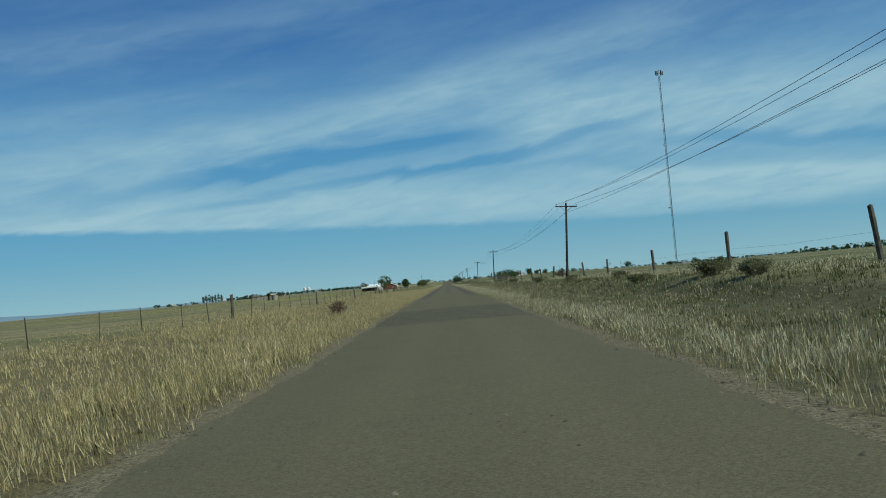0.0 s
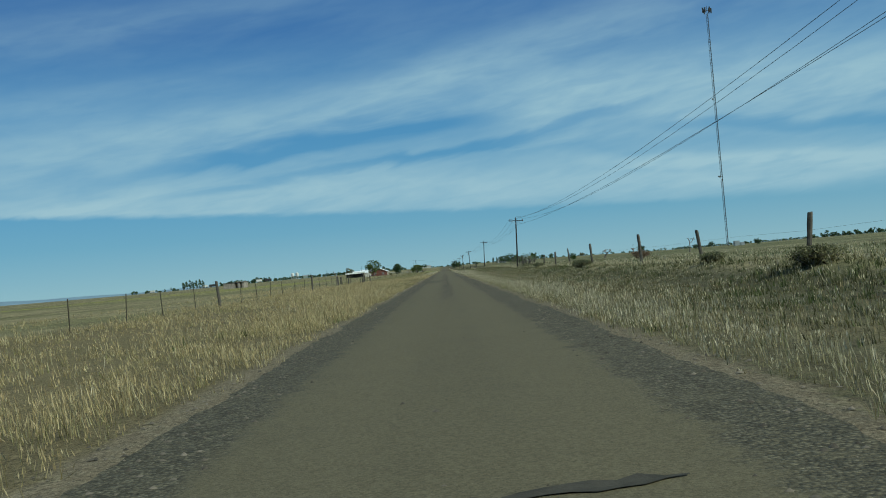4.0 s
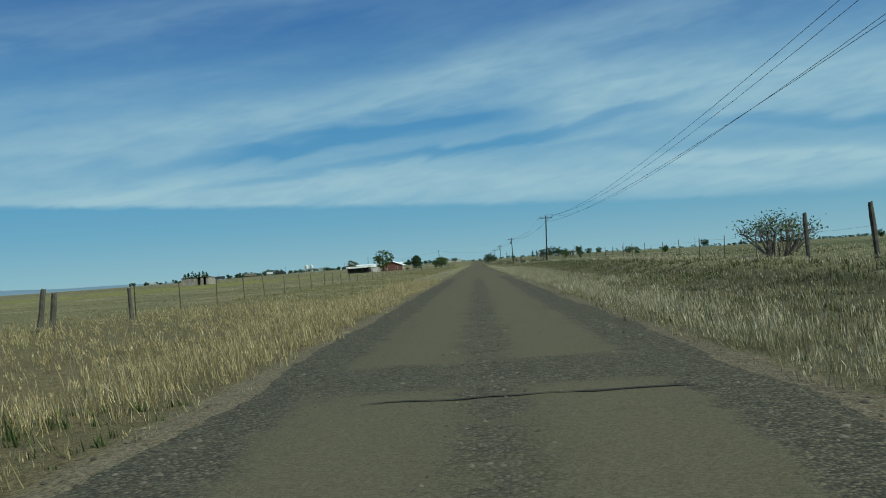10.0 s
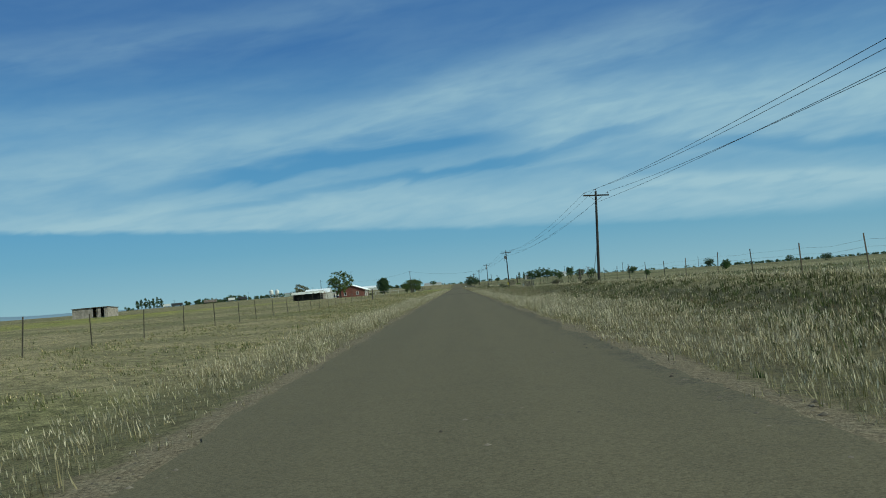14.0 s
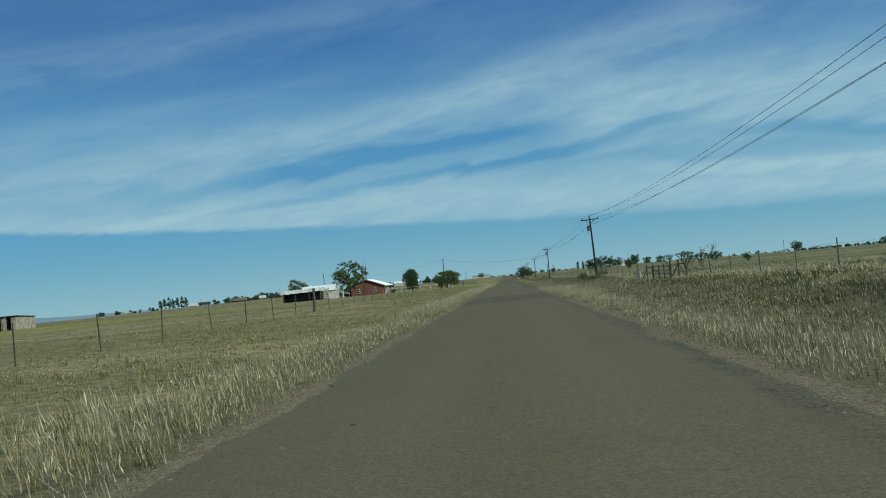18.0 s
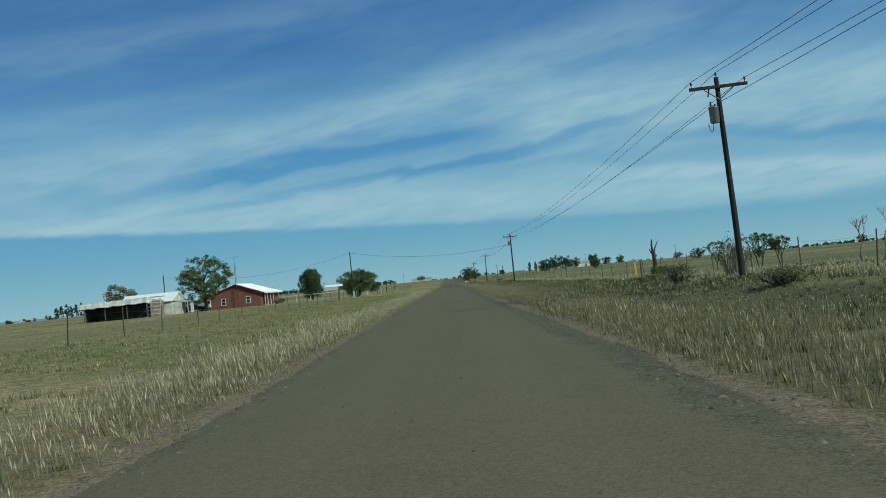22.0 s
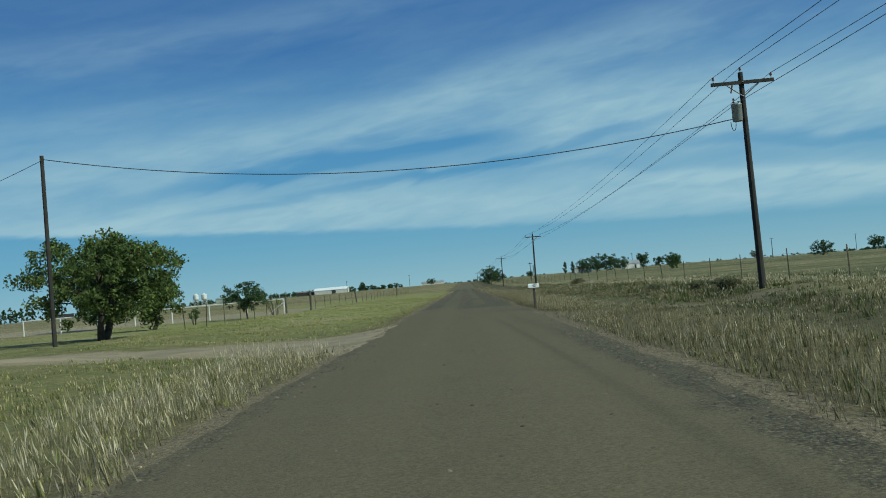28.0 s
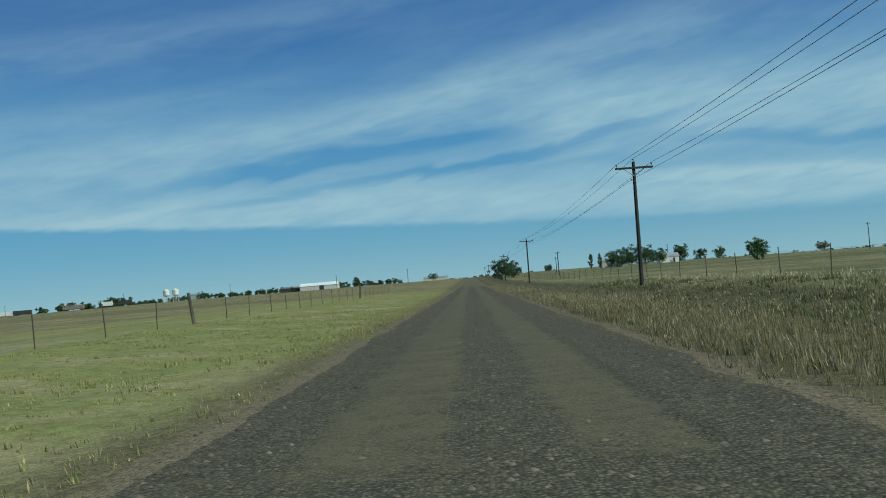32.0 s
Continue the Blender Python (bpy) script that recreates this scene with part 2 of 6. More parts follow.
def ground_material():
    m = bpy.data.materials.new("prairie_soil_and_stubble")
    m.use_nodes = True
    t = m.node_tree
    b = t.nodes["Principled BSDF"]
    b.inputs["Roughness"].default_value, b.inputs["Specular IOR Level"].default_value = 0.95, 0.1
    pos = nd(t, "ShaderNodeTexCoord").outputs["Object"]
    sep = nd(t, "ShaderNodeSeparateXYZ", {0: pos})
    x, y = sep.outputs[0], sep.outputs[1]
    far = noise_tex(t, nd(t, "ShaderNodeVectorMath", {0: pos, 1: (0.006, 0.022, 0.01)}, operation="MULTIPLY").outputs[0], 1.0, 5.0, 0.6)
    mid = noise_tex(t, pos, 0.16, 5.0, 0.65)
    tuft = noise_tex(t, pos, 1.1, 4.0, 0.7)
    fine = noise_tex(t, pos, 9.0, 4.0, 0.75)
    blade = noise_tex(t, nd(t, "ShaderNodeVectorMath", {0: pos, 1: (26.0, 17.0, 20.0)}, operation="MULTIPLY").outputs[0], 1.0, 5.0, 0.8)
    clump = noise_tex(t, pos, 3.2, 4.0, 0.7)
    dry = blend(t, step(t, mid, 0.38, 0.62), (0.31, 0.25, 0.135), (0.2, 0.17, 0.088))
    olive = blend(t, step(t, tuft, 0.4, 0.62), (0.21, 0.185, 0.088), (0.15, 0.135, 0.062))
    c = blend(t, step(t, far, 0.46, 0.6), dry, olive)
    neg_x, neg_y = mth(t, "MULTIPLY", x, -1.0), mth(t, "MULTIPLY", y, -1.0)
    right = step(t, x, 12.5, 16.0)
    c = blend(t, mth(t, "MULTIPLY", right, 0.88), c, blend(t, step(t, far, 0.42, 0.6), blend(t, step(t, mid, 0.4, 0.6), (0.27, 0.23, 0.125), (0.19, 0.17, 0.088)), (0.13, 0.128, 0.06)))
    # low browner ground between the right verge and the bank, darkened for shade between blades
    low = mth(t, "MULTIPLY", step(t, x, 6.2, 7.4), step(t, neg_x, -11.6, -10.2))
    brown = mth(t, "MULTIPLY", step(t, x, 2.9, 3.4), step(t, neg_x, -12.0, -9.5))
    c = blend(t, mth(t, "MULTIPLY", brown, 0.6), c, blend(t, step(t, clump, 0.4, 0.6), (0.13, 0.104, 0.06), (0.08, 0.068, 0.038)))
    c = blend(t, mth(t, "MULTIPLY", low, 0.75), c, blend(t, step(t, clump, 0.4, 0.6), (0.13, 0.107, 0.06), (0.085, 0.081, 0.04)))
    # golden straw on the first left verge, pale straw elsewhere along the road, darkened as shade under the grass
    verge = mth(t, "SUBTRACT", 1.0, step(t, mth(t, "ABSOLUTE", x), 4.4, 5.6))
    c = blend(t, mth(t, "MULTIPLY", verge, 0.6), c, blend(t, step(t, clump, 0.4, 0.62), (0.15, 0.122, 0.072), (0.085, 0.075, 0.04)))
    gold = mth(t, "MULTIPLY", step(t, neg_x, 2.9, 3.3), mth(t, "MULTIPLY", step(t, neg_y, -330.0, -270.0), step(t, x, -19.0, -15.0)))
    c = blend(t, mth(t, "MULTIPLY", gold, 0.8), c, blend(t, step(t, clump, 0.4, 0.62), (0.21, 0.16, 0.082), (0.12, 0.092, 0.048)))
    # yellow-green weeds far out, mown green by the house
    far_left = mth(t, "MULTIPLY", step(t, neg_x, 38.0, 62.0), step(t, x, -330.0, -200.0))
    weeds = mth(t, "MULTIPLY", far_left, mth(t, "MULTIPLY", mth(t, "MULTIPLY", step(t, y, 300.0, 420.0), step(t, neg_y, -720.0, -660.0)), step(t, far, 0.36, 0.5)))
    c = blend(t, mth(t, "MULTIPLY", weeds, 0.85), c, blend(t, step(t, mid, 0.4, 0.6), (0.3, 0.27, 0.055), (0.2, 0.2, 0.06)))
    lawn = mth(t, "MULTIPLY", step(t, y, 540.0, 640.0), step(t, neg_x, 3.2, 5.0))
    lawn = mth(t, "MULTIPLY", lawn, mth(t, "MULTIPLY", step(t, neg_y, -960.0, -880.0), step(t, x, -40.0, -22.0)))
    rich = step(t, y, 690.0, 730.0)
    worn = blend(t, rich, (0.24, 0.205, 0.105), (0.36, 0.305, 0.16))
    fresh = blend(t, rich, blend(t, step(t, tuft, 0.4, 0.65), (0.2, 0.185, 0.078), (0.14, 0.137, 0.056)), blend(t, step(t, tuft, 0.4, 0.65), (0.27, 0.268, 0.092), (0.208, 0.214, 0.076)))
    c = blend(t, mth(t, "MULTIPLY", lawn, 0.9), c, blend(t, step(t, mid, 0.47, 0.64), fresh, worn))
    # stony bare edge where the grass gives way to the road
    wander = mth(t, "ADD", mth(t, "MULTIPLY", mth(t, "SUBTRACT", tuft, 0.5), 0.9), mth(t, "MULTIPLY", mth(t, "SUBTRACT", clump, 0.5), 0.7))
    edge = mth(t, "SUBTRACT", 1.0, step(t, mth(t, "ADD", mth(t, "ABSOLUTE", x), wander), 3.0, 3.4))
    c = blend(t, edge, c, blend(t, step(t, clump, 0.38, 0.62), (0.25, 0.195, 0.125), (0.16, 0.13, 0.085)))
    # dirt aprons of the drive and of the field entrance
    along = mth(t, "DIVIDE", mth(t, "SUBTRACT", neg_x, 2.5), 36.0)
    flare = mth(t, "MAXIMUM", 0.0, mth(t, "SUBTRACT", 1.0, mth(t, "MULTIPLY", along, 6.5)))
    off = mth(t, "ABSOLUTE", mth(t, "SUBTRACT", y, mth(t, "ADD", 694.0, mth(t, "MULTIPLY", step(t, along, 0.35, 1.0), 10.0))))
    off = mth(t, "SUBTRACT", mth(t, "ADD", off, mth(t, "MULTIPLY", wander, 1.6)), mth(t, "MULTIPLY", mth(t, "MULTIPLY", flare, flare), 6.0))
    apron = mth(t, "MULTIPLY", mth(t, "SUBTRACT", 1.0, step(t, off, 2.0, 3.2)), mth(t, "MULTIPLY", step(t, neg_x, 2.3, 2.5), step(t, x, -42.0, -38.0)))
    c = blend(t, apron, c, blend(t, step(t, clump, 0.35, 0.65), (0.37, 0.295, 0.195), (0.28, 0.222, 0.147)))
    flare = mth(t, "MAXIMUM", 0.0, mth(t, "SUBTRACT", 1.0, mth(t, "MULTIPLY", mth(t, "SUBTRACT", x, 2.5), 0.3)))
    off = mth(t, "ADD", mth(t, "ABSOLUTE", mth(t, "SUBTRACT", y, 699.5)), mth(t, "MULTIPLY", wander, 2.4))
    off = mth(t, "SUBTRACT", off, mth(t, "MULTIPLY", flare, 3.5))
    apron = mth(t, "MULTIPLY", mth(t, "SUBTRACT", 1.0, step(t, off, 0.5, 2.2)), mth(t, "MULTIPLY", step(t, x, 2.3, 2.5), step(t, neg_x, -15.0, -11.0)))
    c = blend(t, mth(t, "MULTIPLY", apron, 0.7), c, blend(t, step(t, clump, 0.35, 0.65), (0.27, 0.215, 0.14), (0.17, 0.14, 0.09)))
    # trodden ground beside the mailbox
    lot = mth(t, "MULTIPLY", mth(t, "MULTIPLY", step(t, y, 694.0, 702.0), step(t, neg_y, -750.0, -738.0)), mth(t, "MULTIPLY", step(t, x, 3.4, 5.0), step(t, neg_x, -9.6, -8.2)))
    c = blend(t, mth(t, "MULTIPLY", mth(t, "MULTIPLY", lot, step(t, mth(t, "ADD", mid, mth(t, "MULTIPLY", wander, 0.12)), 0.4, 0.58)), 0.9), c, blend(t, step(t, clump, 0.38, 0.62), (0.195, 0.158, 0.088), (0.105, 0.104, 0.048)))
    # bare pen behind the pipe fence
    pen = mth(t, "MULTIPLY", step(t, y, 744.0, 747.0), step(t, mth(t, "MULTIPLY", x, -1.0), 15.3, 16.5))
    pen = mth(t, "MULTIPLY", pen, mth(t, "MULTIPLY", step(t, mth(t, "MULTIPLY", y, -1.0), -800.0, -772.0), step(t, x, -75.0, -60.0)))
    c = blend(t, pen, c, blend(t, tuft, (0.36, 0.3, 0.2), (0.28, 0.232, 0.152)))
    grit = nd(t, "ShaderNodeCombineColor", {0: fine, 1: fine, 2: fine}).outputs[0]
    c = blend(t, 0.75, c, grit, "SOFT_LIGHT")
    k = mth(t, "ADD", 0.48, mth(t, "MULTIPLY", step(t, blade, 0.34, 0.66), 1.04))
    k = mth(t, "MULTIPLY", k, mth(t, "ADD", 0.72, mth(t, "MULTIPLY", step(t, clump, 0.38, 0.6), 0.54)))
    k = mth(t, "ADD", k, mth(t, "MULTIPLY", mth(t, "MULTIPLY", lawn, 0.55), mth(t, "SUBTRACT", 1.0, k)))
    c = nd(t, "ShaderNodeVectorMath", {0: c, 3: k}, operation="SCALE").outputs[0]
    t.links.new(c, b.inputs["Base Color"])
    bn = nd(t, "ShaderNodeBump", {"Strength": 0.7, "Distance": 0.045, "Height": mth(t, "ADD", mth(t, "ADD", tuft, mth(t, "MULTIPLY", clump, 0.5)), mth(t, "MULTIPLY", blade, 0.35))})
    t.links.new(bn.outputs[0], b.inputs["Normal"])
    return m


def road_material(name, light, dark, stones, patchy, strips=(), strip_colour=(0.1, 0.081, 0.06)):
    m = bpy.data.materials.new(name)
    m.use_nodes = True
    t = m.node_tree
    b = t.nodes["Principled BSDF"]
    b.inputs["Roughness"].default_value, b.inputs["Specular IOR Level"].default_value = 0.9, 0.25
    pos = nd(t, "ShaderNodeTexCoord").outputs["Object"]
    sep = nd(t, "ShaderNodeSeparateXYZ", {0: pos})
    x = sep.outputs[0]
    long = noise_tex(t, nd(t, "ShaderNodeVectorMath", {0: pos, 1: (0.55, 0.06, 1.0)}, operation="MULTIPLY").outputs[0], 1.0, 4.0, 0.6)
    blot = noise_tex(t, pos, 0.9, 4.0, 0.65)
    cell = nd(t, "ShaderNodeTexVoronoi", {"Vector": pos, "Scale": 55.0})
    fine = noise_tex(t, pos, 90.0, 3.0, 0.7)
    c = blend(t, mth(t, "MULTIPLY", step(t, long, 0.38, 0.66), patchy), light, dark)
    c = blend(t, mth(t, "MULTIPLY", step(t, blot, 0.5, 0.72), 0.35), c, dark)
    wheel = mth(t, "ABSOLUTE", mth(t, "SUBTRACT", mth(t, "ABSOLUTE", x), 0.95))
    worn = mth(t, "SUBTRACT", 1.0, step(t, wheel, 0.15, 0.65))
    c = blend(t, mth(t, "MULTIPLY", worn, 0.3), c, tuple(v * 1.12 for v in light))
    cover = 0.0
    if strips:
        # bands of loose chippings between worn wheel tracks, with broken edges
        rag = mth(t, "ADD", mth(t, "MULTIPLY", noise_tex(t, pos, 1.1, 5.0, 0.7), 0.65), mth(t, "MULTIPLY", noise_tex(t, pos, 5.0, 4.0, 0.75), 0.35))
        wx = mth(t, "ADD", x, mth(t, "MULTIPLY", mth(t, "SUBTRACT", blot, 0.5), 0.7))
        for y0, y1, xl, xr, soft, much in strips:
            a = mth(t, "MULTIPLY", step(t, wx, xl - 0.25, xl + 0.25), mth(t, "SUBTRACT", 1.0, step(t, wx, xr - 0.25, xr + 0.25)))
            e = mth(t, "MULTIPLY", step(t, sep.outputs[1], y0, y0 + soft), mth(t, "SUBTRACT", 1.0, step(t, sep.outputs[1], y1 - soft, y1)))
            cover = mth(t, "MAXIMUM", cover, mth(t, "MULTIPLY", mth(t, "MULTIPLY", a, e), much))
        cover = step(t, mth(t, "ADD", mth(t, "MULTIPLY", cover, 0.8), mth(t, "MULTIPLY", mth(t, "SUBTRACT", rag, 0.5), 2.3)), 0.12, 0.85)
        c = blend(t, cover, c, strip_colour)
    pebble = nd(t, "ShaderNodeTexVoronoi", {"Vector": pos, "Scale": 25.0})
    tone = nd(t, "ShaderNodeSeparateColor", {0: pebble.outputs["Color"]}).outputs[0]
    gap = step(t, pebble.outputs["Distance"], 0.28, 0.62)
    loose = mth(t, "MULTIPLY", mth(t, "ADD", 0.58, mth(t, "MULTIPLY", tone, 0.95)), mth(t, "SUBTRACT", 1.0, mth(t, "MULTIPLY", gap, 0.45)))
    k = mth(t, "ADD", 1.0, mth(t, "MULTIPLY", cover, mth(t, "SUBTRACT", loose, 1.0)))
    c = nd(t, "ShaderNodeVectorMath", {0: c, 3: k}, operation="SCALE").outputs[0]
    shade = nd(t, "ShaderNodeSeparateColor", {0: cell.outputs["Color"]}).outputs[0]
    c = blend(t, stones, c, nd(t, "ShaderNodeCombineColor", {0: shade, 1: shade, 2: shade}).outputs[0], "SOFT_LIGHT")
    c = blend(t, 0.5, c, nd(t, "ShaderNodeCombineColor", {0: fine, 1: fine, 2: fine}).outputs[0], "SOFT_LIGHT")
    t.links.new(c, b.inputs["Base Color"])
    h = mth(t, "SUBTRACT", mth(t, "MULTIPLY", fine, 0.4), mth(t, "MULTIPLY", cell.outputs["Distance"], 0.4))
    h = mth(t, "SUBTRACT", h, mth(t, "MULTIPLY", mth(t, "MULTIPLY", pebble.outputs["Distance"], cover), 2.2))
    bn = nd(t, "ShaderNodeBump", {"Strength": 0.55, "Distance": 0.012, "Height": h})
    t.links.new(bn.outputs[0], b.inputs["Normal"])
    return m


def brick_material():
    m = bpy.data.materials.new("red_brick")
    m.use_nodes = True
    t = m.node_tree
    b = t.nodes["Principled BSDF"]
    b.inputs["Roughness"].default_value = 0.85
    pos = nd(t, "ShaderNodeTexCoord").outputs["Object"]
    sep = nd(t, "ShaderNodeSeparateXYZ", {0: pos})
    uv = nd(t, "ShaderNodeCombineXYZ", {0: mth(t, "ADD", sep.outputs[0], sep.outputs[1]), 1: sep.outputs[2], 2: 0.0}).outputs[0]
    br = nd(t, "ShaderNodeTexBrick", {"Vector": uv, "Color1": (0.215, 0.062, 0.042, 1), "Color2": (0.14, 0.042, 0.032, 1), "Mortar": (0.22, 0.145, 0.11, 1), "Scale": 1.0,
                                      "Mortar Size": 0.006, "Brick Width": 0.21, "Row Height": 0.075})
    n = noise_tex(t, pos, 0.8, 4.0)
    c = nd(t, "ShaderNodeVectorMath", {0: br.outputs[0], 3: mth(t, "ADD", 0.7, mth(t, "MULTIPLY", n, 0.6))}, operation="SCALE").outputs[0]
    t.links.new(c, b.inputs["Base Color"])
    bn = nd(t, "ShaderNodeBump", {"Strength": 0.5, "Distance": 0.006, "Height": mth(t, "SUBTRACT", 1.0, br.outputs[1])})
    t.links.new(bn.outputs[0], b.inputs["Normal"])
    return m


M = {
    "ground": ground_material(),
    "road": road_material("worn_chip_seal", (0.148, 0.121, 0.069), (0.112, 0.093, 0.056), 0.3, 0.2,
                          [(110, 345, -3.2, -1.8, 14, 1), (110, 345, 1.75, 3.2, 14, 1), (150, 335, -0.35, 0.4, 14, 0.75), (345, 530, 2.3, 3.2, 14, 0.6), (530, 700, -3.2, -2.45, 14, 0.6), (530, 700, 2.1, 3.3, 14, 0.75),
                           (718, 950, -3.2, 3.2, 10, 0.5), (718, 950, -3.2, -1.5, 10, 1), (718, 950, -0.55, 0.6, 10, 1), (718, 950, 1.35, 3.3, 10, 1), (57, 77, -2.9, 3.0, 2.0, 0.8), (491, 512, -2.9, 3.0, 2.0, 0.8),
                           (205, 226, -2.3, -0.3, 3, 0.8), (262, 266, -2.6, 2.6, 1.2, 0.9), (571, 576, -0.3, 1.9, 1.2, 0.6), (588, 597, -0.9, 1.3, 2.5, 0.6), (644, 649.5, -0.6, 0.7, 1.2, 1), (716, 727, -0.6, 2.6, 2.0, 0.8), (745, 757, -2.9, 3.0, 2.5, 1)],
                          (0.138, 0.116, 0.074)),
    "road_tar": material("dark_crack_grit", (0.085, 0.072, 0.052), 0.95, var=0.4, scale=3, fine=40, bump=0.4),
    "dirt": material("pale_packed_dirt", (0.37, 0.295, 0.195), 0.95, var=0.35, scale=0.6, fine=14, bump=0.6, bump_dist=0.03, colour2=(0.27, 0.215, 0.14)),
    "stone": material("road_stones", (0.185, 0.15, 0.112), 0.9, var=0.3, scale=9, fine=70, island=0.55),
    "pole": material("weathered_pole_timber", (0.05, 0.045, 0.039), 0.9, var=0.35, scale=1.5, fine=30, bump=0.5),
    "post": material("grey_split_cedar", (0.125, 0.108, 0.088), 0.92, var=0.4, scale=4, fine=25, bump=0.6, bump_dist=0.02),
    "barn_wood": material("bleached_barn_boards", (0.4, 0.34, 0.29), 0.92, var=0.4, scale=1.2, fine=18, bump=0.5, island=0.3),
    "steel": material("galvanised_steel", (0.4, 0.41, 0.42), 0.5, 0.8, var=0.2, scale=3, fine=30),
    "tpost": material("rusty_green_post_steel", (0.13, 0.105, 0.075), 0.75, 0.3, var=0.4, scale=6, fine=50),
    "wire": material("dull_wire", (0.1, 0.105, 0.11), 0.6, 0.5, var=0.1),
    "mast": material("painted_mast_steel", (0.050, 0.050, 0.050), 0.6, 0.3, var=0.25, scale=0.3),
    "insulator": material("brown_porcelain", (0.12, 0.06, 0.04), 0.25, var=0.1, spec=0.5),
    "can": material("grey_transformer_paint", (0.33, 0.35, 0.36), 0.5, 0.2, var=0.15),
    "brick": brick_material(),
    "white_roof": material("white_ribbed_roof_metal", (0.93, 0.93, 0.93), 0.4, 0.0, var=0.08, scale=0.5, fine=8, bump=0.1),
    "white": material("white_house_paint", (0.72, 0.71, 0.68), 0.6, var=0.12, scale=2, fine=25),
    "old_white": material("flaking_white_siding", (0.6, 0.58, 0.54), 0.75, var=0.3, scale=1.3, fine=12, bump=0.3),
    "rust_tin": material("rusted_corrugated_tin", (0.3, 0.27, 0.24), 0.65, 0.3, var=0.4, scale=0.8, fine=12, colour2=(0.19, 0.11, 0.07), bump=0.3),
    "tin": material("dull_corrugated_tin", (0.55, 0.55, 0.54), 0.5, 0.4, var=0.25, scale=0.7, fine=10),
    "dark_wood_and_shade": material("dark_boards_and_shade", (0.055, 0.055, 0.058), 0.85, var=0.3, scale=2, fine=20),
    "glass": material("dark_window_glass", (0.02, 0.025, 0.03), 0.08, var=0.05, bump=0.0, spec=0.6),
    "blue_paint": material("faded_blue_car_paint", (0.015, 0.03, 0.13), 0.35, 0.1, var=0.15, bump=0.0, spec=0.5),
    "tyre": material("black_rubber", (0.02, 0.02, 0.02), 0.85, var=0.2),
    "yellow": material("yellow_marker_plastic", (0.65, 0.5, 0.03), 0.5, var=0.12),
    "ped": material("pale_green_pedestal_paint", (0.4, 0.46, 0.4), 0.55, var=0.12),
    # blue base colour stands in for distance haze
    "haze_hill": material("far_hills_haze_tint", (0.27, 0.36, 0.44), 1.0, var=0.12, scale=0.004, fine=0.02, bump=0.0, spec=0.0),
    "concrete": material("grey_concrete", (0.35, 0.33, 0.3), 0.9, var=0.2),
    "bark": material("rough_grey_bark", (0.072, 0.065, 0.055), 0.95, var=0.4, scale=5, fine=30, bump=0.8, bump_dist=0.03),
    "dead_bark": material("bleached_dead_wood", (0.24, 0.2, 0.165), 0.95, var=0.4, scale=4, fine=25, bump=0.6, bump_dist=0.02),
    "rust_brush": material("rusty_dead_brush", (0.2, 0.13, 0.085), 0.9, var=0.3, island=0.4),
}
M["straw"] = blade_material("dry_straw_grass", [(0.0, (0.27, 0.205, 0.093)), (0.35, (0.437, 0.344, 0.167)), (0.7, (0.614, 0.493, 0.27)), (0.9, (0.744, 0.632, 0.391)), (1.0, (0.279, 0.27, 0.093))],
                            0.3, 0.4, 0.95, patch_colour=(0.24, 0.23, 0.09), patch_amount=0.55)
M["pale"] = blade_material("pale_seeding_grass", [(0.0, (0.2, 0.165, 0.075)), (0.3, (0.36, 0.29, 0.15)), (0.6, (0.53, 0.44, 0.25)), (0.85, (0.68, 0.59, 0.38)), (1.0, (0.18, 0.207, 0.072))],
                           0.13, 0.4, 0.8, patch_colour=(0.25, 0.24, 0.11), patch_amount=0.5)
M["russet"] = blade_material("brown_seeding_grass", [(0.0, (0.14, 0.118, 0.052)), (0.3, (0.222, 0.188, 0.092)), (0.6, (0.312, 0.272, 0.146)), (0.85, (0.476, 0.424, 0.262)), (1.0, (0.12, 0.145, 0.05))],
                             0.13, 0.35, 0.85, patch_colour=(0.16, 0.125, 0.075), patch_amount=0.6)
M["mixed"] = blade_material("mixed_field_grass", [(0.0, (0.085, 0.095, 0.036)), (0.35, (0.145, 0.148, 0.06)), (0.65, (0.215, 0.2, 0.1)), (0.85, (0.31, 0.28, 0.165)), (1.0, (0.09, 0.125, 0.038))],
                            0.09, 0.35, 0.95, patch_colour=(0.19, 0.125, 0.08), patch_amount=0.5)
M["pasture"] = blade_material("short_pasture_grass", [(0.0, (0.145, 0.16, 0.058)), (0.35, (0.255, 0.25, 0.1)), (0.65, (0.4, 0.36, 0.165)), (0.85, (0.55, 0.48, 0.27)), (1.0, (0.17, 0.2, 0.065))],
                              0.35, 0.35, 0.8, patch_colour=(0.15, 0.165, 0.07), patch_amount=0.7)
M["bank"] = blade_material("bank_weeds", [(0.0, (0.0738, 0.0812, 0.0332)), (0.4, (0.14, 0.137, 0.059)), (0.7, (0.244, 0.221, 0.115)), (0.9, (0.369, 0.332, 0.199)), (1.0, (0.0738, 0.0959, 0.0332))],
                           0.12, 0.35, 0.85, patch_colour=(0.42, 0.37, 0.21), patch_amount=0.7)
M["lawn"] = blade_material("green_mown_grass", [(0.0, (0.18, 0.21, 0.062)), (0.4, (0.295, 0.305, 0.096)), (0.75, (0.44, 0.41, 0.165)), (1.0, (0.6, 0.52, 0.28))],
                           0.15, 0.35, 0.9, patch_colour=(0.36, 0.32, 0.13), patch_amount=0.5)
